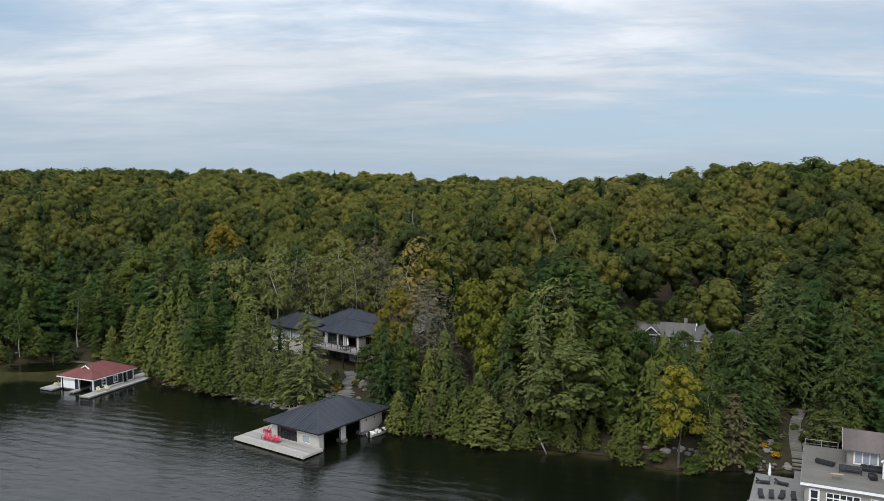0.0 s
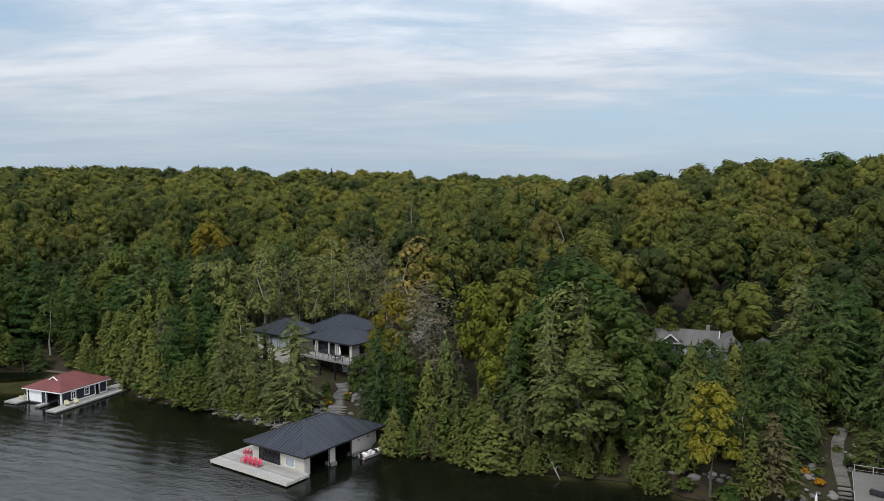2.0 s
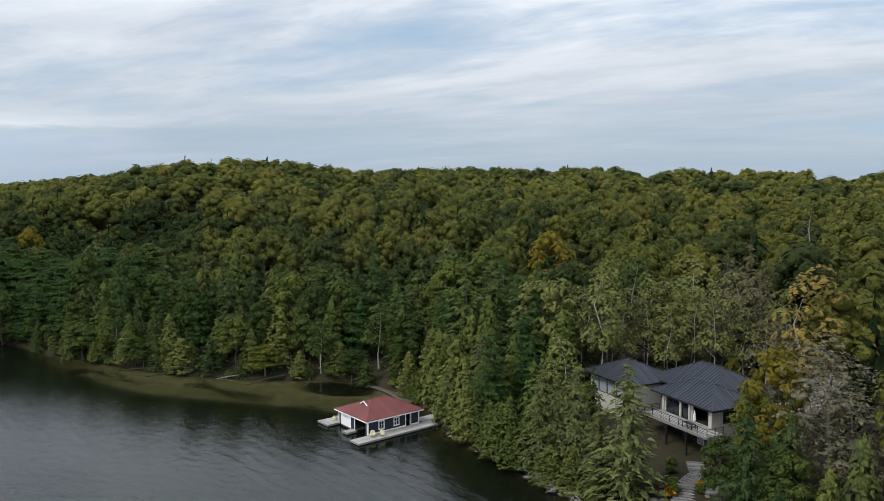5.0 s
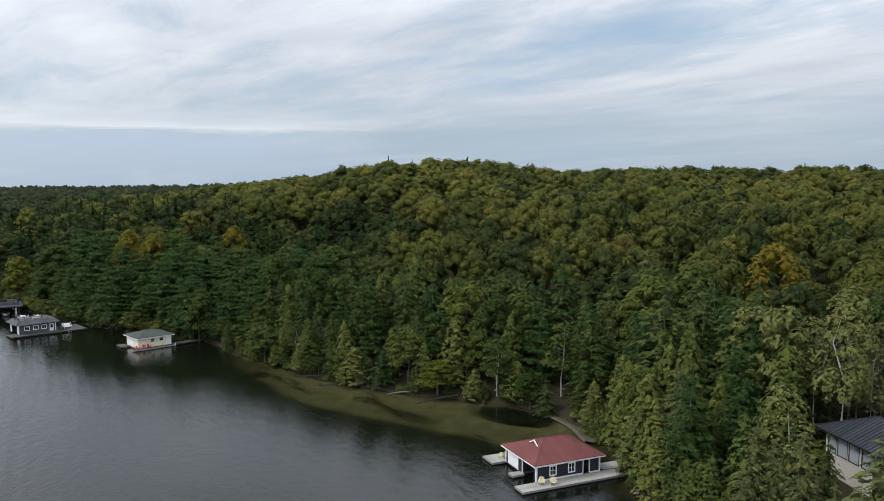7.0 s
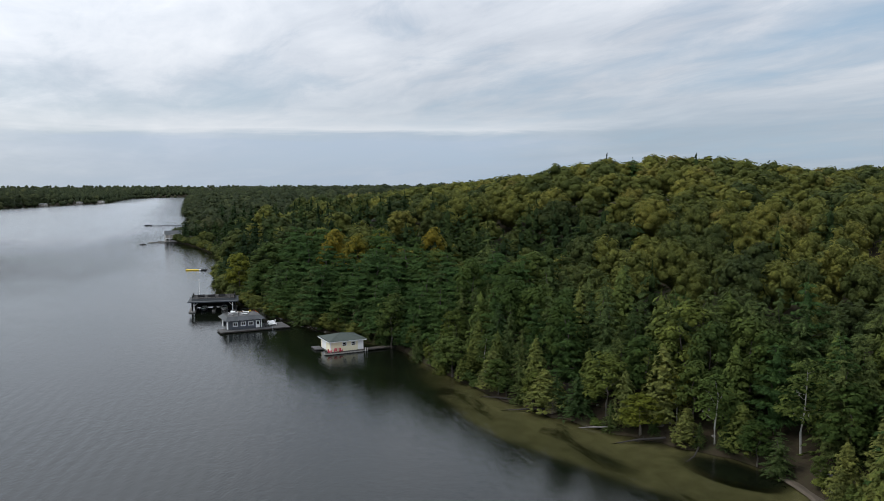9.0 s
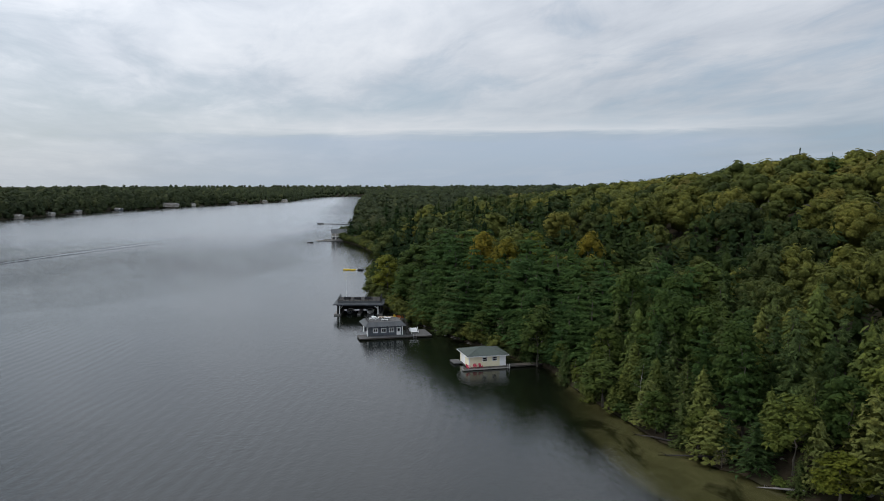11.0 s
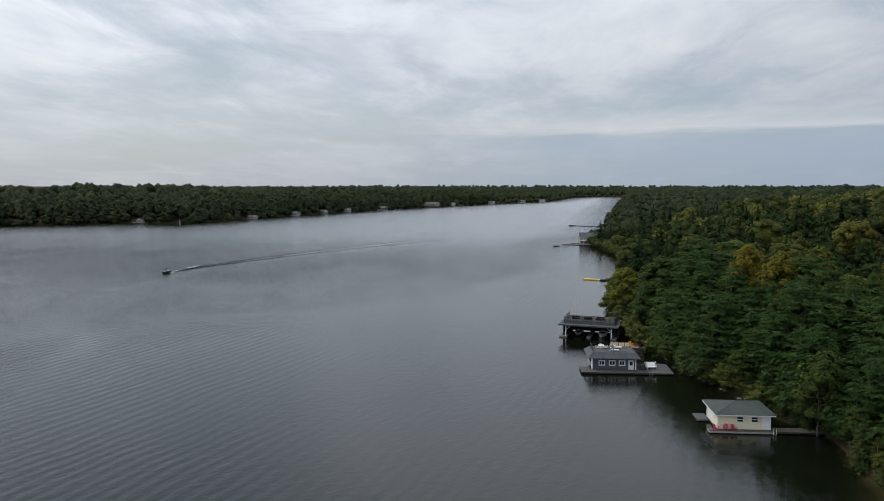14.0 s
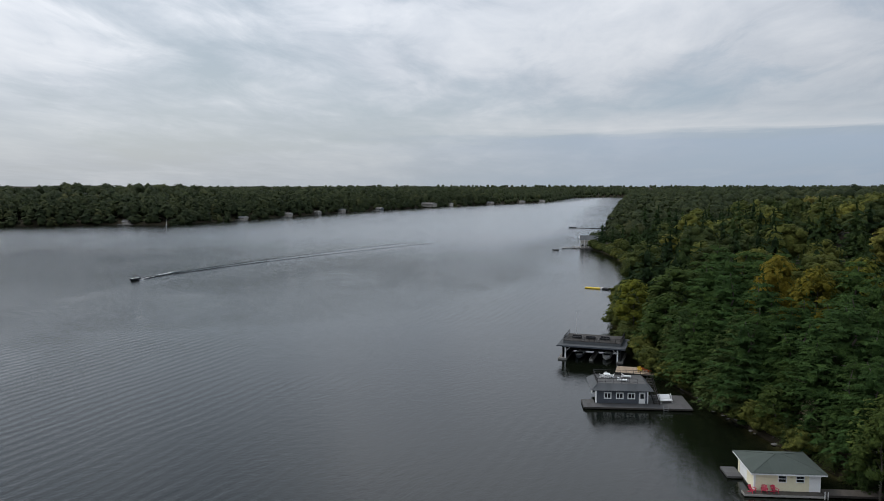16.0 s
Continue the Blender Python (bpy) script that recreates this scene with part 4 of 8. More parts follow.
def dark_boathouse():
    X, Y, TURN = -26.95, 118.3, -32.3
    b = thing("boathouse", X, Y, 0, TURN, "beige boathouse with a dark metal hip roof over the water", "boathouse")
    d = thing("dock", X, Y, 0, TURN, "wide weathered wooden dock with a pale edge", "dock")
    deck(d, -16.4, 0, 0, 4.35, 0.62, DECKWOOD, BEIGE, 0.55, "x", 0.42)
    deck(d, -16.4, -12.15, 4.5, 11.5, 0.62, DECKWOOD, BEIGE, 0.55, "y", 0.42)
    w = (-12.0, -0.9, 4.5, 20.6)
    front = ((w[0], w[2]), (w[1], w[2]))
    wall(b, *front, 0.05, 3.05, BEIGE, [(1.6, 6.0, 0.75, 2.85), (7.4, 9.1, 0.95, 2.15)])
    win = window(b, *front, 1.6, 6.0, 0.75, 2.85, BLACK, GLASS, 6, 4, 0.07, 0.12)
    window(b, *front, 7.4, 9.1, 0.95, 2.15, WHITE, PALEGLASS, 1, 1, 0.07, 0.08)
    side = ((w[1], w[2]), (w[1], w[3]))
    wall(b, *side, 0.05, 3.05, BEIGE, [(1.1, 5.0, 0.05, 2.75), (6.5, 10.0, 0.05, 2.75)])
    for piece in ((w[1] - 0.14, w[1] + 0.14, w[2] + 0.98, w[2] + 1.1, 0.05, 2.85), (w[1] - 0.14, w[1] + 0.14, w[2] + 5.0, w[2] + 5.12, 0.05, 2.85), (w[1] - 0.14, w[1] + 0.14, w[2] + 6.38, w[2] + 6.5, 0.05, 2.85),
                             (w[1] - 0.14, w[1] + 0.14, w[2] + 10.0, w[2] + 10.12, 0.05, 2.85)):
        part("door_frame", boxes(piece), BLACK, b)
    part("pier", boxes((w[1] - 1.0, w[1] + 0.55, w[2] + 5.2, w[2] + 6.3, -2.5, 0.45)), CONCRETE, b)
    part("pier", boxes((w[1] - 1.0, w[1] + 0.55, w[2] + 10.2, w[2] + 11.6, -2.5, 0.45)), CONCRETE, b)
    part("foundation", boxes((w[0] + 0.15, w[1] - 0.15, w[3] - 0.9, w[3] - 0.12, -3, 0.5), (w[0] + 0.12, w[0] + 0.8, w[2] + 0.2, w[3] - 0.95, -3, 0.5)), CONCRETE, b)
    wall(b, (w[1], w[3]), (w[0], w[3]), 0.05, 3.05, BEIGE)
    wall(b, (w[0], w[3]), (w[0], w[2]), 0.05, 3.05, BEIGE, [(2.0, 4.0, 0.95, 2.2)])
    window(b, (w[0], w[3]), (w[0], w[2]), 2.0, 4.0, 0.95, 2.2, BLACK, GLASS, 2, 1)
    for k, (u0, u1) in enumerate(((10.6, 11.2), (12.9, 13.5))):
        part("wall_lamp", boxes((w[1] + 0.1, w[1] + 0.22, w[2] + u0 + 1.0, w[2] + u0 + 1.15, 2.1, 2.4)), BLACK, b)
    hip_roof(b, -13.0, 0.05, 3.45, 21.8, 3.28, 5.95, DARKMETAL, 0.62, along="y", fascia=BLACK)
    for k in range(4):
        adirondack(*local_spot(X, Y, TURN, -11.35 + k * 1.02, 2.15), 0.62, TURN + 4 * (k % 2), REDPLASTIC, "red slatted lounge chair on the wooden dock", "red dock chairs", 1.06)
    for k in range(2):
        adirondack(*local_spot(X, Y, TURN, -14.0 + k * 1.1, 4.9 + k * 0.3), 0.62, TURN - 60, REDPLASTIC, "red slatted lounge chair on the wooden dock", "red dock chairs", 1.06)
    px, py = local_spot(X, Y, TURN, 1.5, 17.2)
    motorboat(px, py, -0.25, TURN + 84, 5.2, surface("rose_grey_hull", (0.34, 0.28, 0.27), (0.50, 0.43, 0.41), 0.5, 1.5), CANVAS, "small pale runabout moored beside the boathouse")


dark_boathouse()


# ---- the house above it ----
def lake_house():
    X, Y, TURN = -24.7, 162.3, -34.8
    h = thing("house", X, Y, 0, TURN, "two-storey modern house with dark metal hip roofs and a balcony", "house")
    gz = 3.6
    # lake wing
    fa, fb = (-11.0, 0.9), (-0.9, 0.9)
    wall(h, fa, fb, 8.0, 10.8, BEIGE, [(0.6, 3.6, 8.15, 10.5), (3.9, 5.4, 8.15, 10.5), (6.2, 9.4, 8.1, 10.55)])
    window(h, fa, fb, 0.6, 3.6, 8.15, 10.5, BLACK, GLASS, 2, 1, 0.1, 0.08)
    window(h, fa, fb, 3.9, 5.4, 8.15, 10.5, BLACK, GLASS, 1, 1, 0.1, 0.08)
    part("porch_wall", boxes((-4.8, -1.2, 3.5, 3.6, 8.0, 10.8)), BLACK, h)
    wall(h, fa, fb, gz, 7.72, DARKWOOD, [(0.8, 4.2, 4.6, 7.3), (5.2, 6.6, 4.4, 6.9), (7.4, 9.6, 5.2, 7.2)])
    window(h, fa, fb, 0.8, 4.2, 4.6, 7.3, BLACK, GLASS, 3, 1)
    door(h, fa, fb, 5.2, 6.6, 4.4, 6.9, BLACK, BLACK, GLASS)
    window(h, fa, fb, 7.4, 9.6, 5.2, 7.2, WHITE, PALEGLASS, 2, 1)
    wall(h, fb, (-0.9, 9.0), gz, 10.8, BEIGE, [(2.0, 4.2, 8.6, 10.2)])
    window(h, fb, (-0.9, 9.0), 2.0, 4.2, 8.6, 10.2, BLACK, GLASS, 2, 1)
    wall(h, (-0.9, 9.0), (-11.0, 9.0), gz, 10.8, BEIGE)
    wall(h, (-11.0, 9.0), fa, gz, 10.8, BEIGE)
    part("floor_slab", boxes((-10.9, -1.0, 1.0, 8.9, 7.72, 8.0)), DARKWOOD, h)
    for u in (-11.0, -7.2, -5.3, -0.9):
        part("column", boxes((u - 0.16, u + 0.16, 0.58, 0.78, 8.1, 10.8)), BEIGE, h)
    # balcony
    planks(h, -11.6, 1.7, -2.6, 0.55, 8.08, DECKWOOD, 0.5, "x")
    part("balcony_edge", boxes((-11.7, 1.8, -2.75, -2.62, 7.70, 8.1), (1.72, 1.84, -2.6, 0.75, 7.70, 8.1), (-11.82, -11.62, -2.6, 0.75, 7.70, 8.1)), CONCRETE, h)
    railing(h, [(-11.6, 0.5), (-11.6, -2.5), (1.6, -2.5), (1.6, 0.5)], 8.08, 1.0, BLACK, 1.9, 4, 0.07)
    for u in (-11.2, -6.8, -2.6, 1.2):
        part("balcony_post", beams([((u, -2.3, gz - 0.6), (u, -2.3, 7.72))], 0.26), BLACK, h)
    part("balcony_beam", boxes((-11.5, 1.5, -2.42, -2.18, 7.5, 7.70)), BLACK, h)
    hip_roof(h, -13.5, 0.0, 0.0, 9.8, 10.95, 13.3, DARKMETAL, 0.60, along="x", fascia=BLACK)
    # middle body
    wall(h, (-18.0, 5.2), (-11.2, 5.2), gz, 11.0, BEIGE, [(1.0, 5.6, 8.2, 10.6)])
    window(h, (-18.0, 5.2), (-11.2, 5.2), 1.0, 5.6, 8.2, 10.6, BLACK, GLASS, 4, 1)
    wall(h, (-4.0, 9.2), (-4.0, 15.4), gz + 1, 11.0, BEIGE)
    wall(h, (-4.0, 15.4), (-18.0, 15.4), gz + 1, 11.0, BEIGE)
    hip_roof(h, -19.2, -2.8, 4.2, 16.4, 11.25, 14.4, DARKMETAL, 0.60, along="x", fascia=BLACK)
    # west wing
    wa, wb = (-27.3, -1.0), (-16.8, -1.0)
    wall(h, wa, wb, gz, 10.8, BEIGE, [(0.5, 2.0, 8.0, 10.3), (2.4, 4.2, 8.0, 10.3), (4.6, 6.4, 8.0, 10.3), (7.0, 9.6, 8.0, 10.3)])
    for s0, s1 in ((0.5, 2.0), (2.4, 4.2), (4.6, 6.4), (7.0, 9.6)):
        window(h, wa, wb, s0, s1, 8.0, 10.3, BLACK, PALEGLASS, 1, 1, 0.1, 0.1)
    wall(h, wb, (-16.8, 7.6), gz, 10.8, BEIGE)
    wall(h, (-16.8, 7.6), (-27.3, 7.6), gz, 10.8, BEIGE)
    wall(h, (-27.3, 7.6), wa, gz, 10.8, BEIGE)
    hip_roof(h, -28.4, -15.8, -2.1, 8.6, 10.95, 13.5, DARKMETAL, 0.60, along="x", fascia=BLACK)
    part("roof_vent", boxes((-5.5, -2.2, 9.0, 10.6, 11.6, 12.15), bevel=0.05), BLACK, h)
    ux, uy = local_spot(X, Y, TURN, -2.6, -0.9)
    umbrella(ux, uy, 8.08, 2.5)
    table(*local_spot(X, Y, TURN, -2.6, -1.9), 8.08, TURN, 2.0, 0.9, BLACK, "dark outdoor dining table on the balcony")


lake_house()


# ---- red-roofed boathouse in the bay ----
def red_boathouse():
    X, Y, TURN = -79.0, 153.9, -20.4      # lakeward corner of the eaves
    b = thing("boathouse", X, Y, 0, TURN, "navy boathouse with white trim and a red shingle roof", "boathouse")
    W = (-9.75, -0.75, 0.75, 11.6)
    front = ((W[0], W[2]), (W[1], W[2]))
    wall(b, *front, 0.35, 2.85, NAVY, [(0.5, 3.7, 0.35, 2.6), (5.2, 8.4, 0.05, 2.6)])
    part("garage_door", boxes(*[(W[0] + 0.5, W[0] + 3.7, W[2] - 0.06, W[2] + 0.06, 0.4 + k * 0.55, 0.92 + k * 0.55) for k in range(4)]), WHITE, b)
    for piece in ((W[0] - 0.12, W[0] + 0.12, W[2] - 0.14, W[2] + 0.12, 0.3, 2.84), (W[1] - 0.12, W[1] + 0.14, W[2] - 0.14, W[2] + 0.12, 0.3, 2.84), (W[0] + 5.0, W[0] + 5.2, W[2] - 0.15, W[2] + 0.12, 0.2, 2.84),
                               (W[0] + 3.72, W[0] + 3.9, W[2] - 0.15, W[2] + 0.12, 0.35, 2.84), (W[1] - 0.12, W[1] + 0.14, W[3] - 0.14, W[3] + 0.12, 0.3, 2.84)):
        part("corner_trim", boxes(piece), WHITE, b)
    side = ((W[1], W[2]), (W[1], W[3]))
    wall(b, *side, 0.35, 2.85, NAVY, [(2.3, 3.2, 1.1, 2.3), (5.5, 6.4, 1.1, 2.3), (8.0, 9.0, 0.45, 2.5)])
    for s in (2.3, 5.5):
        window(b, *side, s, s + 0.9, 1.1, 2.3, WHITE, GLASS, 2, 2, 0.05, 0.18)
    for piece in ((W[1] - 0.15, W[1] + 0.15, W[2] + 7.85, W[2] + 8.0, 0.45, 2.65), (W[1] - 0.15, W[1] + 0.15, W[2] + 9.0, W[2] + 9.15, 0.45, 2.65), (W[1] - 0.15, W[1] + 0.15, W[2] + 8.0, W[2] + 9.0, 2.5, 2.65)):
        part("door_frame", boxes(piece), WHITE, b)
    part("base_board", boxes((W[1] + 0.1, W[1] + 0.2, W[2] + 0.2, W[2] + 7.8, 0.36, 0.62), (W[1] + 0.1, W[1] + 0.2, W[2] + 9.2, W[3] - 0.2, 0.36, 0.62)), WHITE, b)
    wall(b, (W[1], W[3]), (W[0], W[3]), 0.35, 2.85, NAVY)
    wall(b, (W[0], W[3]), (W[0], W[2]), 0.35, 2.85, NAVY)
    part("foundation", boxes((W[0] + 0.12, W[0] + 4.6, W[2] + 0.3, W[3] - 0.12, -2, 0.32)), CONCRETE, b)
    hip_roof(b, -10.5, 0, 0, 12.35, 3.02, 5.1, REDROOF, 1.0, along="y", rib=0, fascia=WHITE, inset=4.6)
    # small gable at the lake end of the ridge
    g = bmesh.new()
    f = g.faces.new([g.verts.new(p) for p in ((-6.35, 3.0, 4.25), (-4.15, 3.0, 4.25), (-5.25, 3.0, 4.85))])
    e = bmesh.ops.extrude_face_region(g, geom=[f])
    bmesh.ops.translate(g, verts=[v for v in e["geom"] if isinstance(v, bmesh.types.BMVert)], vec=Vector((0, 1.6, 0)))
    part("gablet", g, REDROOF, b)
    part("barge_board", beams([((-6.6, 2.92, 4.15), (-5.25, 2.92, 4.92)), ((-3.9, 2.92, 4.15), (-5.25, 2.92, 4.92))], 0.16, 0.16), WHITE, b)
    d = thing("dock", X, Y, 0, TURN, "weathered grey wooden dock round the red-roofed boathouse", "dock")
    deck(d, -0.58, 1.95, -2.9, 14.2, 0.42, DECKWOOD, CONCRETE, 0.8, "y", 0.3)
    deck(d, -3.2, -0.75, 12.6, 17.0, 0.43, DECKWOOD, CONCRETE, 0.8, "y", 0.3)
    deck(d, -13.3, -9.95, -1.6, 6.0, 0.42, DECKWOOD, CONCRETE, 0.8, "x", 0.3)
    deck(d, -5.4, -4.0, -1.3, 0.6, 0.42, DECKWOOD, CONCRETE, 0.8, "x", 0.3)
    for k, (u, v) in enumerate(((0.5, 0.9), (1.2, 2.4))):
        adirondack(*local_spot(X, Y, TURN, u, v), 0.42, TURN + 60, PALEYELLOW, "pale yellow slatted lounge chair on the dock", "yellow dock chairs", 1.05)
    for k, (u, v) in enumerate(((-11.6, 0.8), (-11.0, 2.2))):
        adirondack(*local_spot(X, Y, TURN, u, v), 0.42, TURN - 50, PALEYELLOW, "pale yellow slatted lounge chair on the dock", "yellow dock chairs", 1.05)
    motorboat(*local_spot(X, Y, TURN, -2.8, 4.5), -0.25, TURN - 90, 5.5, WHITE, CANVAS, "white motorboat moored inside the boathouse slip")


red_boathouse()


# ---- cream boathouse ----
def cream_boathouse():
    X, Y, TURN = -207.9, 150.3, 90
    b = thing("boathouse", X, Y, 0, TURN, "cream boathouse with a grey-green shingle hip roof", "boathouse")
    L, D = 8.7, 7.3
    front = ((0, 0), (L, 0))
    wall(b, *front, 0.42, 3.05, CREAM, [(3.2, 4.2, 1.75, 2.55), (5.6, 6.6, 1.75, 2.55)])
    for s in (3.2, 5.6):
        window(b, *front, s, s + 1.0, 1.75, 2.55, WHITE, GLASS, 1, 2, 0.1, 0.1)
    part("siding_panel", boxes((7.3, L - 0.1, -0.14, -0.1, 0.45, 3.0)), WHITE, b, "white painted wall panel")
    for piece in ((-0.12, 0.1, -0.14, 0.12, 0.42, 3.04), (L - 0.1, L + 0.12, -0.15, 0.12, 0.42, 3.04)):
        part("corner_trim", boxes(piece), WHITE, b)
    left = ((0, D), (0, 0))
    wall(b, *left, 0.42, 3.05, CREAM, [(0.8, 4.2, 0.42, 2.7)])
    part("garage_door", boxes(*[(-0.06, 0.06, D - 4.2, D - 0.8, 0.42 + k * 0.57, 0.96 + k * 0.57) for k in range(4)]), WHITE, b)
    wall(b, (L, 0), (L, D), 0.42, 3.05, CREAM)
    wall(b, (L, D), (0, D), 0.42, 3.05, CREAM)
    part("foundation", boxes((0.12, L - 0.12, 0.12, D - 0.12, -2.5, 0.4)), CONCRETE, b)
    hip_roof(b, -0.75, L + 0.75, -0.95, D + 0.9, 3.2, 4.45, GREENSHINGLE, 1.0, along="x", rib=0, fascia=WHITE)
    d = thing("dock", X, Y, 0, TURN, "weathered wooden dock along the cream boathouse", "dock")
    deck(d, -1.7, 9.0, -1.5, -0.15, 0.42, DARKDECK, DECKWOOD, 0.8, "y", 0.3)
    deck(d, 9.05, 17.5, -1.3, 0.9, 0.5, DARKDECK, DARKWOOD, 0.8, "y", 0.3)
    deck(d, -2.2, -0.2, 5.0, 8.8, 0.42, GREYDECK, GREYDECK, 0.8, "x", 0.3)
    part("mooring_post", boxes((8.78, 8.86, -1.72, -1.64, -1.0, 1.15), (9.2, 9.28, -1.72, -1.64, -1.0, 1.1)), WHITE, d)
    for u, t in ((-0.5, 40), (1.1, -15), (2.5, 20)):
        adirondack(*local_spot(X, Y, TURN, u, -0.8), 0.42, TURN + t, REDPLASTIC, "red slatted lounge chair on the narrow dock", "red chairs at the cream boathouse")


cream_boathouse()


def shed_behind():
    X, Y, TURN = -203.0, 171.5, 78
    c = thing("cottage", X, Y, 0, TURN, "low white cottage half hidden under the trees", "cottage")
    L, D = 9.0, 6.0
    wall(c, (0, 0), (L, 0), 0.6, 4.2, WHITE, [(1, 3, 2.2, 3.6), (4, 6, 2.2, 3.6)])
    for s in (1, 4):
        window(c, (0, 0), (L, 0), s, s + 2, 2.2, 3.6, WHITE, GLASS, 2, 1)
    wall(c, (L, 0), (L, D), 0.6, 4.2, WHITE)
    wall(c, (L, D), (0, D), 0.6, 4.2, WHITE)
    wall(c, (0, D), (0, 0), 0.6, 4.2, WHITE)
    gable_roof(c, -0.5, L + 0.5, -0.6, D + 0.6, 4.25, 6.0, GREYSHINGLE, WHITE, "x")
    railing(c, [(-0.5, -1.8), (L + 0.5, -1.8)], 1.2, 1.0, WHITE, 1.2, 2)
    part("porch", boxes((-0.6, L + 0.6, -1.9, -0.12, 0.3, 1.2)), DECKWOOD, c)


shed_behind()


# ---- slate boathouse with a roof terrace ----
def slate_boathouse():
    X, Y, TURN = -248.9, 133.3, 90
    b = thing("boathouse", X, Y, 0, TURN, "slate-grey boathouse with white trim and a railed roof terrace", "boathouse")
    L, D = 9.7, 7.6
    front = ((0, 0), (L, 0))
    wins = (1.6, 3.9, 6.1)
    wall(b, *front, 0.52, 3.15, SLATE, [(s, s + 1.1, 1.55, 2.45) for s in wins] + [(8.2, 9.15, 0.55, 2.6)])
    for s in wins:
        window(b, *front, s, s + 1.1, 1.55, 2.45, WHITE, GLASS, 2, 1, 0.1, 0.18)
    door(b, *front, 8.2, 9.15, 0.55, 2.6, WHITE, WHITE, GLASS)
    for piece in ((-0.14, 0.1, -0.15, 0.12, 0.52, 3.14), (L - 0.1, L + 0.14, -0.15, 0.12, 0.52, 3.14)):
        part("corner_trim", boxes(piece), WHITE, b)
    left = ((0, D), (0, 0))
    wall(b, *left, 0.52, 3.15, WHITE, [(1.0, 6.4, 0.52, 2.8)])
    wall(b, (L, 0), (L, D), 0.52, 3.15, SLATE)
    wall(b, (L, D), (0, D), 0.52, 3.15, SLATE)
    # skirt of shingles round a flat terrace
    roof = part("roof", boxes((-0.7, L + 0.7, -1.0, D + 0.6, 3.15, 3.26)), WHITE, b)
    o, i, z0, z1 = (-1.1, L + 1.0, -1.3, D + 0.9), (0.1, L - 0.1, 0.3, D - 0.3), 3.28, 4.28
    for a, c, r in (((o[0], o[2]), (o[1], o[2]), (0, i[2] - o[2])), ((o[1], o[3]), (o[0], o[3]), (0, i[3] - o[3]))):
        Lx = abs(c[0] - a[0])
        slope_panels(roof, (*a, z0), (*c, z0), i[0] - o[0], Lx - (o[1] - i[1]), (r[0], r[1], z1 - z0), 1.0, DARKSHINGLE, "roof_panel", 0)
    for a, c, r in (((o[1], o[2]), (o[1], o[3]), (i[1] - o[1], 0)), ((o[0], o[3]), (o[0], o[2]), (i[0] - o[0], 0))):
        Ly = abs(c[1] - a[1])
        slope_panels(roof, (*a, z0), (*c, z0), i[2] - o[2], Ly - (o[3] - i[3]), (r[0], r[1], z1 - z0), 1.0, DARKSHINGLE, "roof_panel", 0)
    planks(b, i[0] + 0.02, i[1] - 0.02, i[2] + 0.02, i[3] - 0.02, 4.26, GREYDECK, 0.6, "x", "terrace_board", 0.1)
    railing(b, [(i[0] + 0.1, i[2] + 0.15), (i[0] + 0.1, i[3] - 0.15), (i[1] - 0.1, i[3] - 0.15)], 4.26, 1.0, BLACK, 1.3, 2)
    railing(b, [(i[0] + 0.1, i[2] + 0.15), (i[1] - 1.8, i[2] + 0.15)], 4.26, 0.95, BLACK, 1.4, 1, 0.06)
    st = part("stair", beams([((L + 1.3, -0.2, 0.5), (L + 0.6, 5.2, 4.2)), ((L + 2.3, -0.2, 0.5), (L + 1.6, 5.2, 4.2))], 0.08, 0.28), DARKWOOD, b)
    stairs(st, (L + 1.8, -0.2, 0.5), (L + 1.1, 5.2, 4.2), 1.0, 16, DARKWOOD, 0.06)
    part("handrail", beams([((L + 1.3, -0.2, 1.45), (L + 0.6, 5.2, 5.15)), ((L + 2.3, -0.2, 1.45), (L + 1.6, 5.2, 5.15)), ((L + 2.3, -0.2, 0.5), (L + 2.3, -0.2, 1.5)), ((L + 1.6, 5.2, 4.2), (L + 1.6, 5.2, 5.2)), ((L + 0.2, 5.2, 5.2), (L + 1.6, 5.2, 5.2))], 0.07), DARKWOOD, st)
    d = thing("dock", X, Y, 0, TURN, "dark weathered dock round the slate boathouse", "dock")
    deck(d, -2.6, 17.6, -2.9, -0.2, 0.5, GREYDECK, DARKWOOD, 0.8, "y", 0.32)
    deck(d, 9.95, 17.6, -0.15, 6.4, 0.5, GREYDECK, DARKWOOD, 0.8, "y", 0.32)
    deck(d, -2.6, -0.3, -0.15, 2.2, 0.5, GREYDECK, DARKWOOD, 0.8, "y", 0.32)
    part("foundation", boxes((5.0, L - 0.1, 0.15, D - 0.1, -2.5, 0.5)), CONCRETE, b)
    lad = part("ladder", beams([((12.2, -3.1, -1.0), (12.2, -3.1, 1.2)), ((13.0, -3.1, -1.0), (13.0, -3.1, 1.2))] + [((12.2, -3.1, -0.6 + 0.4 * k), (13.0, -3.1, -0.6 + 0.4 * k)) for k in range(4)], 0.06), STEEL, d)
    t = table(*local_spot(X, Y, TURN, 2.6, 5.0), 4.26, 0, 1.3, 1.3, WHITE, "white round-edged terrace table")
    for k, (u, v) in enumerate(((1.6, 5.0), (3.6, 5.0), (2.6, 6.0), (2.6, 4.0))):
        adirondack(*local_spot(X, Y, TURN, u, v), 4.26, TURN + (90, -90, 0, 180)[k], WHITE, "white terrace chair at the table", "white terrace chairs", 0.85)
    for k, (u, v) in enumerate(((5.2, 2.2), (6.4, 5.0))):
        lounger(*local_spot(X, Y, TURN, u, v), 4.26, TURN + 80, WHITE, CANVAS, "white sun lounger on the roof terrace", "terrace loungers")
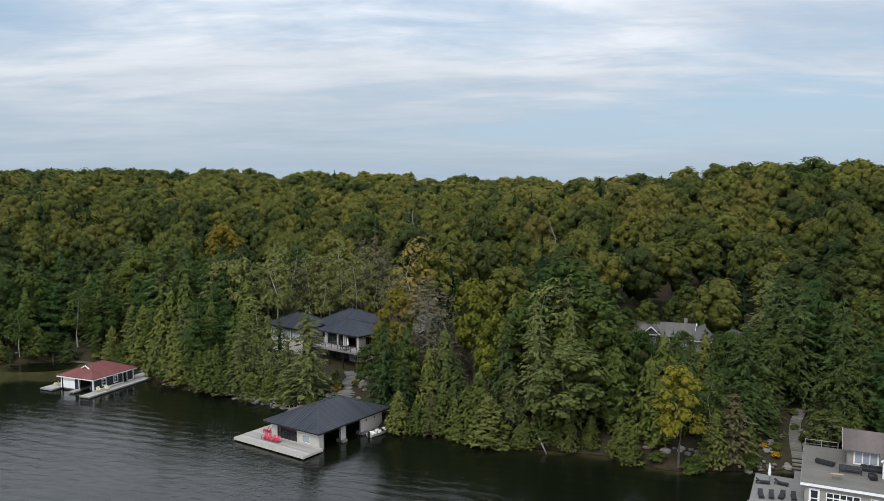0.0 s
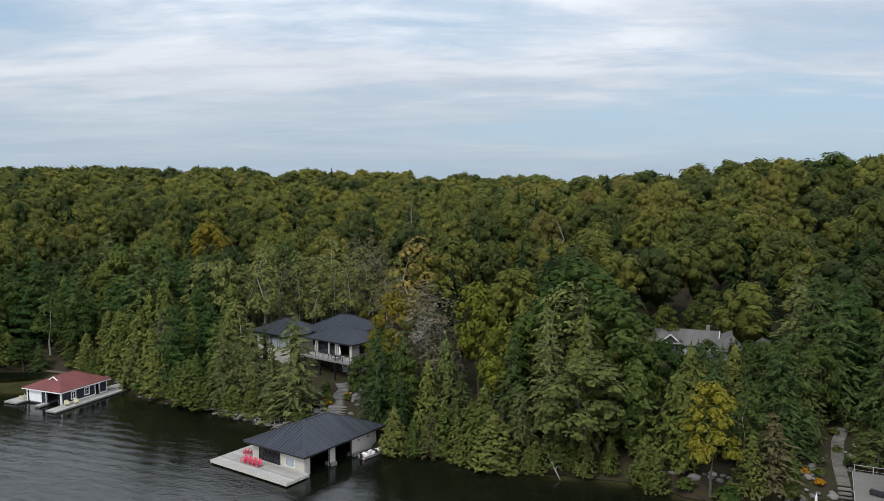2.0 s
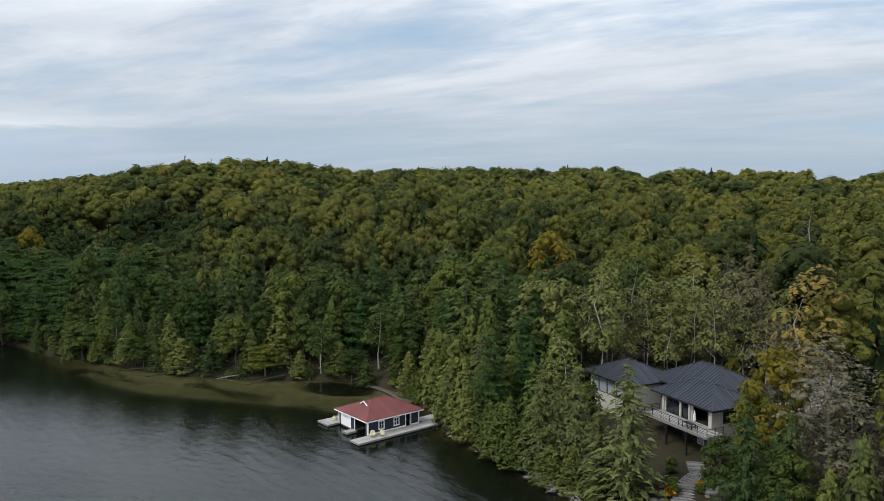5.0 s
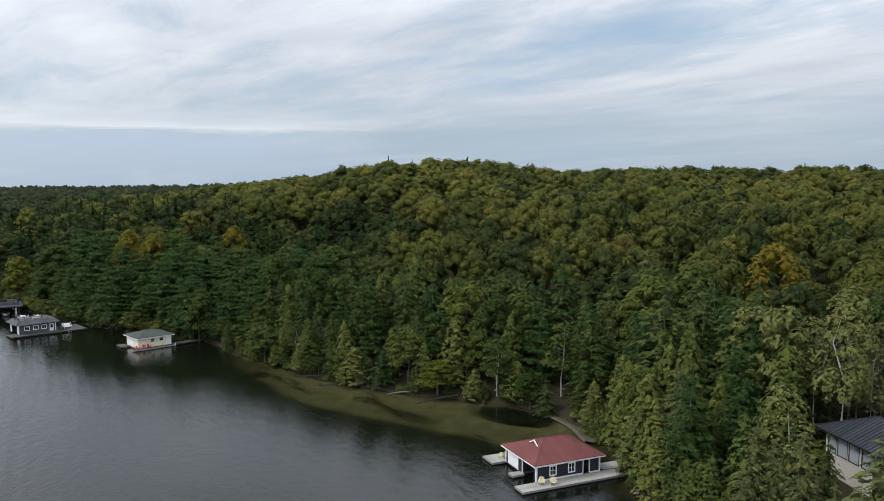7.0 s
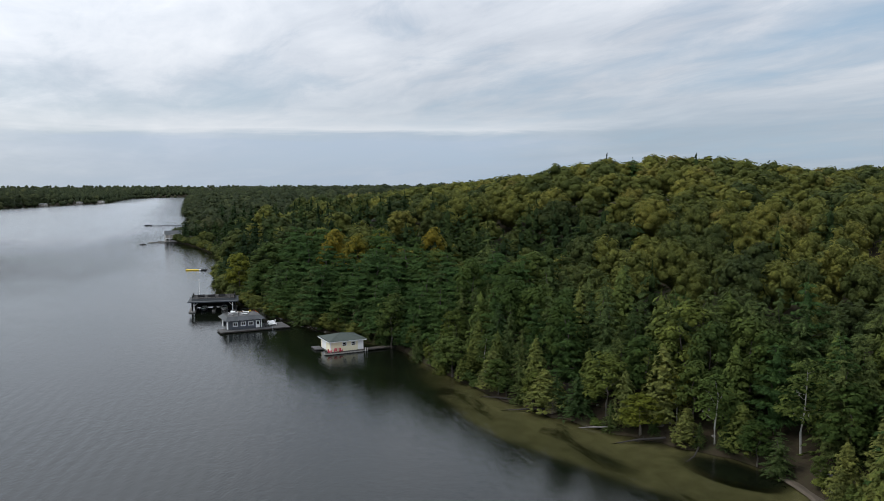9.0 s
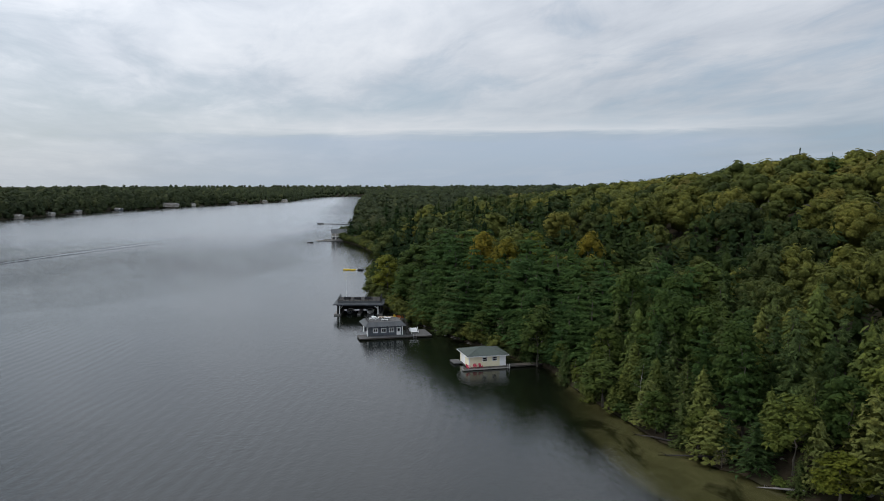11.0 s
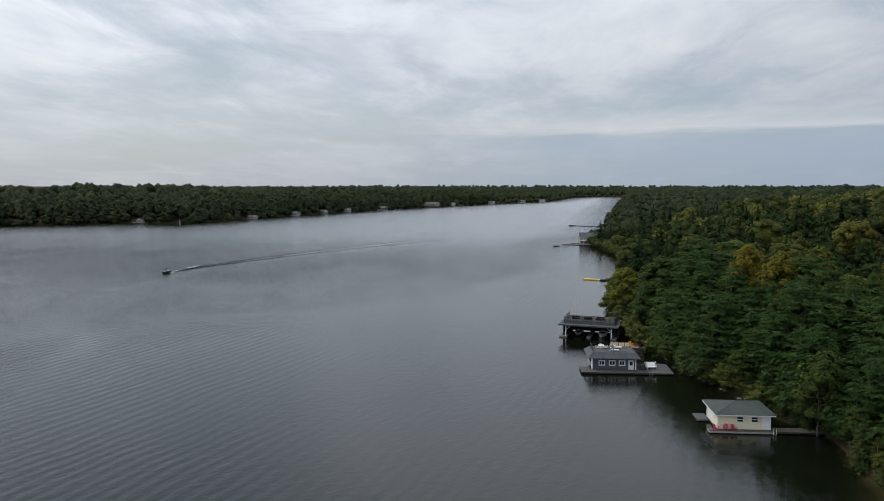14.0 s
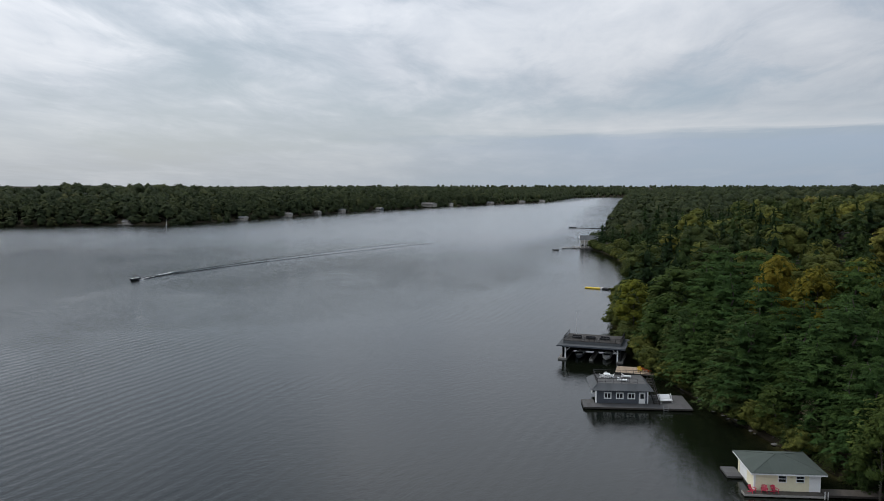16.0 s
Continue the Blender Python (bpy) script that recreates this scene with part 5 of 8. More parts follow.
    c = thing("lifeguard_bench", *local_spot(X, Y, TURN, 13.4, 1.2), 0.5, TURN + 12, "white slatted bench swing on the dock", "bench")
    part("seat", boxes((-1.2, 1.2, -0.5, 0.5, 0.45, 0.55)), WHITE, c)
    part("backrest", beams([((0, 0.5, 0.6), (0, 1.3, 1.3))], 2.4, 0.06), WHITE, c)
    for s in (-1.1, 1.1):
        part("leg", beams([((s, -0.5, 0), (s, 0.3, 1.7)), ((s, 1.4, 0), (s, 0.3, 1.7))], 0.09), WHITE, c)


slate_boathouse()


# ---- black two-slip boathouse and the tan deck beside it ----
def black_boathouse():
    X, Y, TURN = -287.6, 129.4, 76.0
    b = thing("boathouse", X, Y, 0, TURN, "black two-slip boathouse with white posts and a railed flat roof", "boathouse")
    L, D = 14.2, 10.5
    part("wall", boxes((0.1, 0.3, 0.4, D, 0.2, 3.5)), BLACK, b)
    part("wall", boxes((L - 0.3, L - 0.1, 0.4, D, 0.2, 3.5)), BLACK, b)
    part("wall", boxes((0.3, L - 0.3, D - 0.2, D, 0.2, 3.5)), BLACK, b)
    part("pier", boxes((-0.8, 1.3, -0.4, D, -2.5, 0.42)), CONCRETE, b)
    part("pier", boxes((6.6, 7.6, 0.3, D, -2.5, 0.42)), CONCRETE, b)
    part("pier", boxes((L - 1.2, L + 0.4, 0.0, D, -2.5, 0.42)), CONCRETE, b)
    part("header", boxes((0.0, L, 0.05, 0.3, 3.05, 3.5)), BLACK, b)
    for u in (0.9, L - 0.9):
        p = part("post", boxes((u - 0.16, u + 0.16, -0.05, 0.27, 0.42, 3.05)), WHITE, b)
        s = 1 if u < 5 else -1
        part("brace", beams([((u, 0.1, 2.1), (u + s * 1.1, 0.1, 3.0))], 0.14), WHITE, p)
    part("roof", boxes((-1.0, L + 1.0, -1.2, D + 0.4, 3.52, 3.72)), DARKSHINGLE, b)
    part("fascia", boxes((-1.06, L + 1.06, -1.28, -1.21, 3.42, 3.74)), SLATE, b)
    part("terrace", boxes((0.2, L - 0.2, 1.2, D - 0.2, 3.72, 4.4)), DARKSHINGLE, b)
    planks(b, 0.2, L - 0.2, 1.2, D - 0.2, 4.5, DARKWOOD, 0.8, "x", "terrace_board", 0.09)
    railing(b, [(0.3, D - 0.3), (0.3, 1.3), (L - 0.3, 1.3), (L - 0.3, D - 0.3)], 4.5, 1.0, BLACK, 1.2, 3)
    for k in range(3):
        m = b.matrix_basis
        sofa(*local_spot(X, Y, TURN, 3.0 + 3.4 * k, 4.5), 4.5, TURN + 180 * (k % 2), 2.2, "charcoal outdoor sofa on the flat boathouse roof")
    motorboat(*local_spot(X, Y, TURN, 3.8, 4.8), -0.3, TURN - 90, 7.0, SLATE, CANVAS, "grey motorboat in the boathouse slip")
    motorboat(*local_spot(X, Y, TURN, 10.4, 4.8), -0.3, TURN - 90, 7.0, WHITE, CANVAS, "white motorboat in the boathouse slip")
    pole = thing("flagpole", *local_spot(X, Y, TURN, 2.0, D - 0.6), 4.5, 0, "thin white flagpole on the boathouse roof", "flagpole")
    bm = bmesh.new()
    limb(bm, [(0, 0, 0), (0, 0, 5.5)], [0.05, 0.02], 6)
    part("pole", bm, WHITE, pole)


black_boathouse()


def tan_deck():
    X, Y, TURN = -272.6, 140.2, 78
    d = thing("dock", X, Y, 0, TURN, "tan wooden deck between two boathouses", "dock")
    deck(d, 0, 11.5, 0.0, 6.0, 0.75, TANWOOD, DARKWOOD, 0.7, "y", 0.35)
    for k, (u, v, m, t) in enumerate(((5.2, 2.0, YELLOW, 20), (6.6, 2.6, ORANGE, -10), (7.6, 2.0, ORANGE, -50), (8.0, 3.4, YELLOW, 70))):
        adirondack(*local_spot(X, Y, TURN, u, v), 0.75, TURN + t, m, "bright yellow slatted deck chair" if m is YELLOW else "bright orange slatted deck chair", "coloured deck chairs", 1.15)
    k = thing("kayak", *local_spot(X, Y, TURN, 6.5, 4.4), 0.95, TURN + 12, "orange kayak laid across the deck", "kayak")
    part("hull", hull(3.4, 0.75, 0.35), ORANGE, k)
    part("cockpit", boxes((-0.5, 0.3, -0.2, 0.2, 0.25, 0.37), bevel=0.03), BLACK, k)
    k.matrix_basis = pose(*local_spot(X, Y, TURN, 6.5, 4.4), 0.75, 0, 0, TURN + 12)


tan_deck()


# ---- large boathouse with a roof terrace, stone stairs beside it ----
def terrace_boathouse():
    X, Y, TURN = 43.3, 101.6, -23.5
    b = thing("boathouse", X, Y, 0, TURN, "large grey boathouse with a roof terrace and shingled upper cottage", "boathouse")
    L, D = 24.0, 16.2
    T = 4.55
    front = ((0.6, 0.7), (L, 0.7))
    wall(b, *front, 0.62, T - 0.45, TAUPE, [(0.7, 1.5, 1.2, 3.4), (2.6, 6.4, 0.62, 3.3), (7.8, 11.6, 0.62, 3.3), (13.0, 16.8, 0.62, 3.3)])
    window(b, *front, 0.7, 1.5, 1.2, 3.4, WHITE, GLASS, 1, 2, 0.1, 0.25)
    for s in (2.6, 7.8, 13.0):
        g = window(b, *front, s, s + 3.8, 0.72, 3.3, WHITE, GLASS, 5, 4, 0.14, 0.1, "garage_door")
    wall(b, (0.6, D - 0.6), (0.6, 0.7), 0.62, T - 0.45, TAUPE, [(5, 6.2, 1.4, 3.0)])
    window(b, (0.6, D - 0.6), (0.6, 0.7), 5, 6.2, 1.4, 3.0, WHITE, GLASS)
    wall(b, (L, D - 0.6), (0.6, D - 0.6), 0.62, T - 0.45, TAUPE)
    part("foundation", boxes((0.75, L, 0.85, D - 0.8, -3, 0.6)), CONCRETE, b)
    part("cornice", boxes((0, L, 0, D, T - 0.45, T - 0.09)), WHITE, b)
    planks(b, 0.02, L, 0.02, D - 0.02, T, TERRACE, 1.5, "x", "terrace_slab", 0.088)
    railing(b, [(0.2, D - 0.2), (4.6, D - 0.2)], T, 0.95, DECKWOOD, 2.2, 1, 0.10)
    # upper cottage
    ca, cb = (5.7, 9.3), (L, 9.3)
    wall(b, ca, cb, T, T + 2.4, TAUPE, [(0.9, 3.6, T + 0.55, T + 2.1), (6, 9, T + 0.1, T + 2.1)])
    window(b, ca, cb, 0.9, 3.6, T + 0.55, T + 2.1, WHITE, PALEGLASS, 3, 1, 0.14, 0.2)
    window(b, ca, cb, 6, 9, T + 0.1, T + 2.1, WHITE, GLASS, 3, 1, 0.1, 0.15)
    wall(b, (5.7, D - 0.4), ca, T, T + 2.4, TAUPE)
    wall(b, (L, D - 0.4), (5.7, D - 0.4), T, T + 2.4, TAUPE)
    gable_roof(b, 5.0, L + 0.5, 8.5, D + 0.4, T + 2.45, T + 4.3, ROSESHINGLE, TAUPE, "x", 1.0, TAUPE)
    gable_roof(b, 9.5, 15.5, 5.4, 12.0, T + 2.4, T + 4.0, ROSESHINGLE, WHITE, "y", 1.0, TAUPE)
    for u in (9.9, 15.1):
        part("porch_post", boxes((u - 0.14, u + 0.14, 5.7, 5.98, T, T + 2.3)), WHITE, b)
    d = thing("dock", X, Y, 0, TURN, "pale grey concrete dock beside the large boathouse", "dock")
    deck(d, -6.4, L, -7.5, 0.5, 0.6, CONCRETE, CONCRETE, 1.4, "x", 0.4)
    deck(d, -6.2, 0.4, 0.62, 11.6, 0.6, CONCRETE, CONCRETE, 1.4, "x", 0.4)
    deck(d, -1.0, 0.4, 11.7, 15.2, 0.6, CONCRETE, CONCRETE, 1.4, "y", 0.4)
    lx, ly = local_spot(X, Y, TURN, -4.2, 8.6)
    umbrella(lx, ly, 0.6, 3.0)
    for k, (u, v, t) in enumerate(((-5.0, 7.6, 100), (-2.6, 8.2, 80), (-4.9, 2.6, 12), (-3.6, 2.9, 4), (-2.3, 3.4, -8), (-0.8, 3.6, 6))):
        lounger(*local_spot(X, Y, TURN, u, v), 0.6, TURN + t, BLACK, CUSHION, "black cushioned sun lounger on the concrete dock", "black dock loungers")
    sofa(*local_spot(X, Y, TURN, 2.9, 8.2), T, TURN + 160, 2.3, "rounded charcoal outdoor sofa on the roof terrace")
    sofa(*local_spot(X, Y, TURN, 8.6, 8.0), T, TURN, 2.6, "long charcoal outdoor sofa before the cottage")
    table(*local_spot(X, Y, TURN, 6.0, 6.4), T, TURN, 2.8, 1.6, CUSHION, "dark fire table on the roof terrace")
    sofa(*local_spot(X, Y, TURN, 8.6, 5.0), T, TURN - 80, 1.4, "small charcoal armchair on the roof terrace")
    table(*local_spot(X, Y, TURN, 4.3, 2.9), T, TURN + 10, 1.6, 0.5, TANWOOD, "low pale wooden bench on the terrace")


terrace_boathouse()


def garden_stairs():
    s = tagged(new("garden_stairs"), "grey wooden garden stairs climbing the bank among rocks", "stairs")
    pts = [(49.6, 117.3), (50.6, 120.5), (51.4, 123.4), (52.6, 127.0), (54.4, 131.0), (57, 135.0)]
    for a, b in zip(pts[:-1], pts[1:]):
        za, zb = float(ground_height(*a)), float(ground_height(*b))
        stairs(s, (*a, za + 0.15), (*b, zb + 0.15), 1.7, 5, STEPWOOD, 0.24)
    h = tagged(new("stone_steps"), "broad granite steps between boulders below the house", "stairs")
    pts = [(-24.6, 143.2), (-25.2, 148.5), (-26.2, 152.6), (-25.2, 156.4), (-26.5, 160.0)]
    for k, (a, b) in enumerate(zip(pts[:-1], pts[1:])):
        za, zb = float(ground_height(*a)), float(ground_height(*b))
        stairs(h, (*a, za + 0.12), (*b, zb + 0.12), (3.4, 3.0, 2.2, 2.4)[k], 6, STONE, 0.3, "slab")


garden_stairs()


# ---- grey-roofed house in the trees ----
def grey_house():
    X, Y, TURN = 35.6, 166.5, -20
    z = 6.0
    h = thing("house", X, Y, -1.9, TURN, "large house with grey shingle gable roofs, half hidden by trees", "house")
    wall(h, (0, 0), (16, 0), z, 13.2, SLATE, [(1, 3, 10.4, 12.6), (4, 6, 10.4, 12.6), (8, 14, 9.8, 12.8)])
    for s0, s1, n in ((1, 3, 2), (4, 6, 2), (8, 14, 5)):
        window(h, (0, 0), (16, 0), s0, s1, 10.4 if n == 2 else 9.8, 12.6 if n == 2 else 12.8, WHITE, PALEGLASS, n, 1)
    wall(h, (16, 0), (16, 9), z, 13.2, SLATE)
    wall(h, (16, 9), (0, 9), z, 13.2, SLATE)
    wall(h, (0, 9), (0, 0), z, 13.2, SLATE)
    gable_roof(h, -3.2, 11.0, -0.8, 9.8, 13.25, 15.4, GREYSHINGLE, WHITE, "x", 1.0, SLATE)
    hip_roof(h, 9.2, 20.4, -3.2, 9.0, 13.35, 16.6, GREYSHINGLE, 1.0, along="y", rib=0, fascia=WHITE)
    gable_roof(h, 0.4, 4.2, -1.6, 5.0, 13.6, 15.2, GREYSHINGLE, WHITE, "y", 1.0, SLATE)
    wall(h, (10.2, -2.4), (18.4, -2.4), z, 13.2, SLATE, [(1, 4, 9.8, 12.8), (4.6, 7.4, 9.8, 12.8)])
    for s in (1, 4.6):
        window(h, (10.2, -2.4), (18.4, -2.4), s, s + 2.8, 9.8, 12.8, WHITE, PALEGLASS, 2, 2)
    part("chimney", boxes((8.4, 9.1, 4.2, 4.9, 13.0, 16.4), bevel=0.03), STONE, h)


grey_house()


# ---- boats, raft and the far shore ----
def raft():
    X, Y, TURN = -413.4, 152.6, 66
    r = thing("swim_raft", X, Y, 0, TURN, "long yellow inflatable raft with a dark end, floating on the lake", "raft")
    part("mat", boxes((-5.0, 2.2, -0.9, 0.9, -0.05, 0.45), bevel=0.12), YELLOW, r)
    part("platform", boxes((2.3, 4.9, -1.3, 1.3, -0.05, 0.55), bevel=0.08), BLACK, r)
    part("stripe", boxes((1.4, 2.28, -0.95, 0.95, 0.0, 0.5)), WHITE, r)


raft()


def wake(x, y, turn, length, spread, bend, label):
    """Low crests that trail from a boat in a narrow V."""
    w = thing("wake", x, y, 0, turn, label, "wake")
    for s in (-1, 1):
        bm = bmesh.new()
        rows = []
        for k in range(60):
            f = k / 59
            q = 0.5 + 0.5 * noise.noise((f * 30, s * 9.0, 1.0))
            wdt, h = 0.5 + 0.9 * f, (0.34 - 0.16 * f) * (0.5 + q)
            cx, cy = -length * f - 1.5, s * (0.5 + spread * f ** 0.8) + bend * f ** 1.35
            rows.append([bm.verts.new((cx, cy + wdt * o, max(h * hh, -0.02) - 0.02)) for o, hh in ((-1, -0.2), (-0.5, 0.1), (0, 1), (0.5, 0.1), (1, -0.2))])
        for a, b in zip(rows[:-1], rows[1:]):
            for j in range(4):
                bm.faces.new((a[j], a[j + 1], b[j + 1], b[j]))
        crest = part("crest", bm, DEEPWATER, w)
        if crest.data.polygons[0].normal.z < 0:
            crest.data.flip_normals()
    bm = bmesh.new()
    rows = []
    for k in range(16):
        f = k / 15
        wd = 0.9 * (1 - f) + 0.25
        rows.append([bm.verts.new((-1.5 - 30 * f, wd * 1.4 * o + 0.25 * math.sin(k * 1.7), 0.10 * (1 - o * o) * (1 - 0.7 * f) + 0.015)) for o in (-1, -0.5, 0, 0.5, 1)])
    for a, b in zip(rows[:-1], rows[1:]):
        for j in range(4):
            bm.faces.new((a[j], a[j + 1], b[j + 1], b[j]))
    part("foam", bm, FOAM, w, "churned white water")


BOATS = ((-423.5, -45.2, -6, 7.0, True), (-820.0, 177.0, 250, 7.0, False))
for bx, by, bt, bl, big in BOATS:
    motorboat(bx, by, -0.2, bt, bl, NAVY, CANVAS, "dark motorboat with a pale deck and a dark canopy under way" if big else "dark motorboat under way on the open lake", "motorboats under way", BLACK if big else False)
    wake(bx, by, bt, 225 if big else 50, 8 if big else 4, 82 if big else 0, "spreading wake behind a motorboat")


def far_house(x, y, turn, w, d, h, wall_mat, roof_mat, label, dock=True, storeys=1):
    w, d, h = w * 0.7, d * 0.7, h * 0.62
    z = max(0.4, float(ground_height(x, y)) - 0.5) if not dock else 0.4
    c = thing("cottage" if not dock else "boathouse", x, y, z, turn, label, "cottage" if not dock else "boathouse", "cottages on the far shore")
    n = max(2, int(w / 3))
    holes = [(0.8 + k * (w - 1.2) / n, 0.8 + k * (w - 1.2) / n + 1.4, 0.9 + 2.8 * s, 2.2 + 2.8 * s) for k in range(n) for s in range(1)]
    wall(c, (0, 0), (w, 0), 0, h, wall_mat, holes)
    for s0, s1, lo, hi in holes:
        window(c, (0, 0), (w, 0), s0, s1, lo, hi, WHITE, GLASS)
    wall(c, (w, 0), (w, d), 0, h, wall_mat)
    wall(c, (w, d), (0, d), 0, h, wall_mat)
    wall(c, (0, d), (0, 0), 0, h, wall_mat)
    gable_roof(c, -0.6, w + 0.6, -0.8, d + 0.8, h + 0.05, h + d * 0.32, roof_mat, WHITE, "x", 2.5, wall_mat)
    if dock:
        part("dock", boxes((-3, w + 6, -4, -0.15, -0.2, 0.15)), CONCRETE, c)
        part("foundation", boxes((0.1, w - 0.1, 0.15, d - 0.1, -3, 0.0)), CONCRETE, c)
        if storeys > 1:
            part("balcony", boxes((0, w, -2.2, -0.15, h * 0.48, h * 0.48 + 0.15)), WHITE, c)
            for u in np.linspace(0.2, w - 0.2, 5):
                part("post", beams([((u, -2.0, 0), (u, -2.0, h))], 0.2), WHITE, c)
    return c


far_house(-602, 163.5, 84, 15, 12, 8.0, TAUPE, DARKSHINGLE, "two-storey grey boathouse with white trim, dark roof and balcony", True, 2)
pier = thing("pier", -601, 152, 0, 84, "long low wooden pier reaching into the lake", "pier")
deck(pier, 0, 12, -1.2, 1.2, 0.5, DECKWOOD, DARKWOOD, 1.5, "y")
deck(pier, 6, 12, 9, 11, 0.5, DECKWOOD, DARKWOOD, 1.5, "y")
pf = thing("floating_platform", -588, 147, 0, 20, "small dark floating swim platform", "raft")
part("float", boxes((-2, 2, -1.5, 1.5, -0.1, 0.5), bevel=0.08), BLACK, pf)
for x, y, t, w, d, h, wm, rm, lab, dk in (
        (-842, -308, 62, 13, 8, 4.5, SLATE, DARKSHINGLE, "grey boathouse low on the far shore", True),
        (-839, -262, 70, 12, 8, 4.0, TAUPE, GREYSHINGLE, "white boathouse on the far shore", True),
        (-872, -262, 70, 20, 9, 6.0, BEIGE, GREYSHINGLE, "pale cottage above the far shore", False),
        (-930, -176, 55, 13, 8, 4.0, TAUPE, DARKSHINGLE, "pale boathouse with a dark roof on the far shore", True),
        (-1015, -151, 55, 14, 9, 4.5, TAUPE, GREYSHINGLE, "beige boathouse on the far shore", True),
        (-1085, -130, 52, 10, 8, 4.0, TAUPE, GREYSHINGLE, "white boathouse on the far shore", True),
        (-1140, -112, 52, 14, 9, 5.0, TAUPE, DARKSHINGLE, "white boathouse on the far shore", True),
        (-1215, -72, 42, 16, 9, 4.5, SLATE, GREYSHINGLE, "grey boathouse on the far shore", True),
        (-1350, -20, 42, 44, 11, 7.0, TAUPE, GREYSHINGLE, "long beige lodge on the far shore", False),
        (-1428, 12, 42, 20, 10, 5.0, BEIGE, GREYSHINGLE, "white boathouse on the far shore", True),
        (-1515, 82, 36, 18, 9, 5.0, TAUPE, DARKSHINGLE, "white boathouse on the far shore", True),
        (-1600, 142, 34, 12, 9, 5.0, TAUPE, GREYSHINGLE, "small beige boathouse on the far shore", True),
        (-1660, 182, 34, 16, 9, 5.0, BEIGE, GREYSHINGLE, "white boathouse on the far shore", True)):
    far_house(x, y, t, w, d, h, wm, rm, lab, dk)
tent = thing("sail_boat", -832, -214, 0, 30, "small boat with a white triangular sail near the far shore", "sailboat")
part("hull", hull(5.0, 1.6, 0.6), WHITE, tent)
bm = bmesh.new()
for pts in (((-1.9, 0.05, 0.8), (1.6, 0.05, 0.8), (0.0, 0.0, 5.6)), ((-1.9, -0.05, 0.8), (0.0, -0.05, 5.6), (1.6, -0.05, 0.8))):
    bm.faces.new([bm.verts.new(p) for p in pts])
part("sail", bm, CANVAS, tent)
part("mast", beams([((0.05, 0, 0.4), (0.05, 0, 5.8))], 0.08), STEEL, tent)

# ---- rocks, logs and garden along the bank ----
def bank_rocks():
    r = np.random.default_rng(8)
    k = 0
    for x0, y0, x1, y1, n, lo, hi in ((24, 123.5, 45, 116.3, 26, 0.35, 1.1), (43, 117.5, 49, 118.8, 10, 0.4, 0.9), (52, 120, 57, 131, 16, 0.3, 0.7), (46, 120, 50.5, 128, 14, 0.3, 0.8),
                                      (-30, 142.5, -52, 154.2, 26, 0.4, 1.3), (-22, 144, -23, 156, 14, 0.4, 0.9), (-28.5, 146, -29, 157, 14, 0.4, 0.9), (-76, 172.5, -93, 184.6, 24, 0.35, 0.9), (-112, 184, -150, 171.4, 22, 0.25, 0.7),
                                      (4, 128.6, -14, 135.4, 14, 0.3, 0.8), (-228, 160, -262, 152, 22, 0.3, 0.8), (-55, 156, -70, 164, 12, 0.3, 0.8)):
        for _ in range(n):
            f = r.random()
            x, y = x0 + (x1 - x0) * f + r.normal(0, 0.5), y0 + (y1 - y0) * f + r.normal(0, 0.5)
            size = float(r.uniform(lo, hi)) * (0.45 + 0.5 * r.random())
            z = max(float(ground_height(x, y)), -0.3)
            boulder(x, y, z + size * 0.1, size, 100 + k)
            k += 1


def log(x0, y0, x1, y1, z0, z1, r, label, mat=None, seed=0, stubs=4):
    q = np.random.default_rng(seed)
    bm = bmesh.new()
    a, b = Vector((0, 0, 0)), Vector((x1 - x0, y1 - y0, z1 - z0))
    side = Vector((-b.y, b.x, 0)).normalized()
    m = a.lerp(b, 0.5) + side * float(q.normal(0, 0.25)) + Vector((0, 0, float(q.uniform(0, 0.3))))
    limb(bm, [a, a.lerp(m, 0.6), m, m.lerp(b, 0.55), b], [r, r * 0.9, r * 0.75, r * 0.55, r * 0.2], 7)
    for _ in range(stubs):
        f = float(q.uniform(0.3, 0.95))
        p = a.lerp(b, f)
        d = Vector((float(q.normal()), float(q.normal()), abs(float(q.normal())))).normalized()
        limb(bm, [p, p + d * float(q.uniform(0.4, 1.3))], [r * 0.3, r * 0.08], 4)
    me = bpy.data.meshes.new("fallen_log")
    bm.to_mesh(me)
    bm.free()
    me.materials.append(mat or DEADWOOD)
    ob = new("fallen_log", me)
    ob.location = (x0, y0, z0)
    return tagged(ob, label, "log", "fallen logs on the bank")


bank_rocks()
LOGS = [(-141.5, 171, -147, 163.5, 0.7, -0.15, 0.20, True), (-118.5, 178, -122.5, 170, 0.8, -0.2, 0.22, True), (-127, 174.5, -131.5, 170.0, 0.7, 0.0, 0.20, False), (-113, 180, -110.0, 174.0, 0.6, -0.1, 0.16, True), (-150, 168.5, -157, 164.5, 0.5, -0.1, 0.18, True),
        (10.4, 126.6, 11.8, 122.6, 2.6, 0.1, 0.20, False), (-33, 145, -36, 143.0, 1.0, 0.3, 0.18, False), (-41, 149, -44, 147.6, 1.1, 0.3, 0.14, False)]
for i, (a, b, c, d, e, f, g, dark) in enumerate(LOGS):
    log(a, b, c, d, e, f, g, "dark waterlogged trunk fallen into the shallows" if dark else "bleached fallen trunk leaning over the bank", DARKWOOD if dark else DEADWOOD, i)


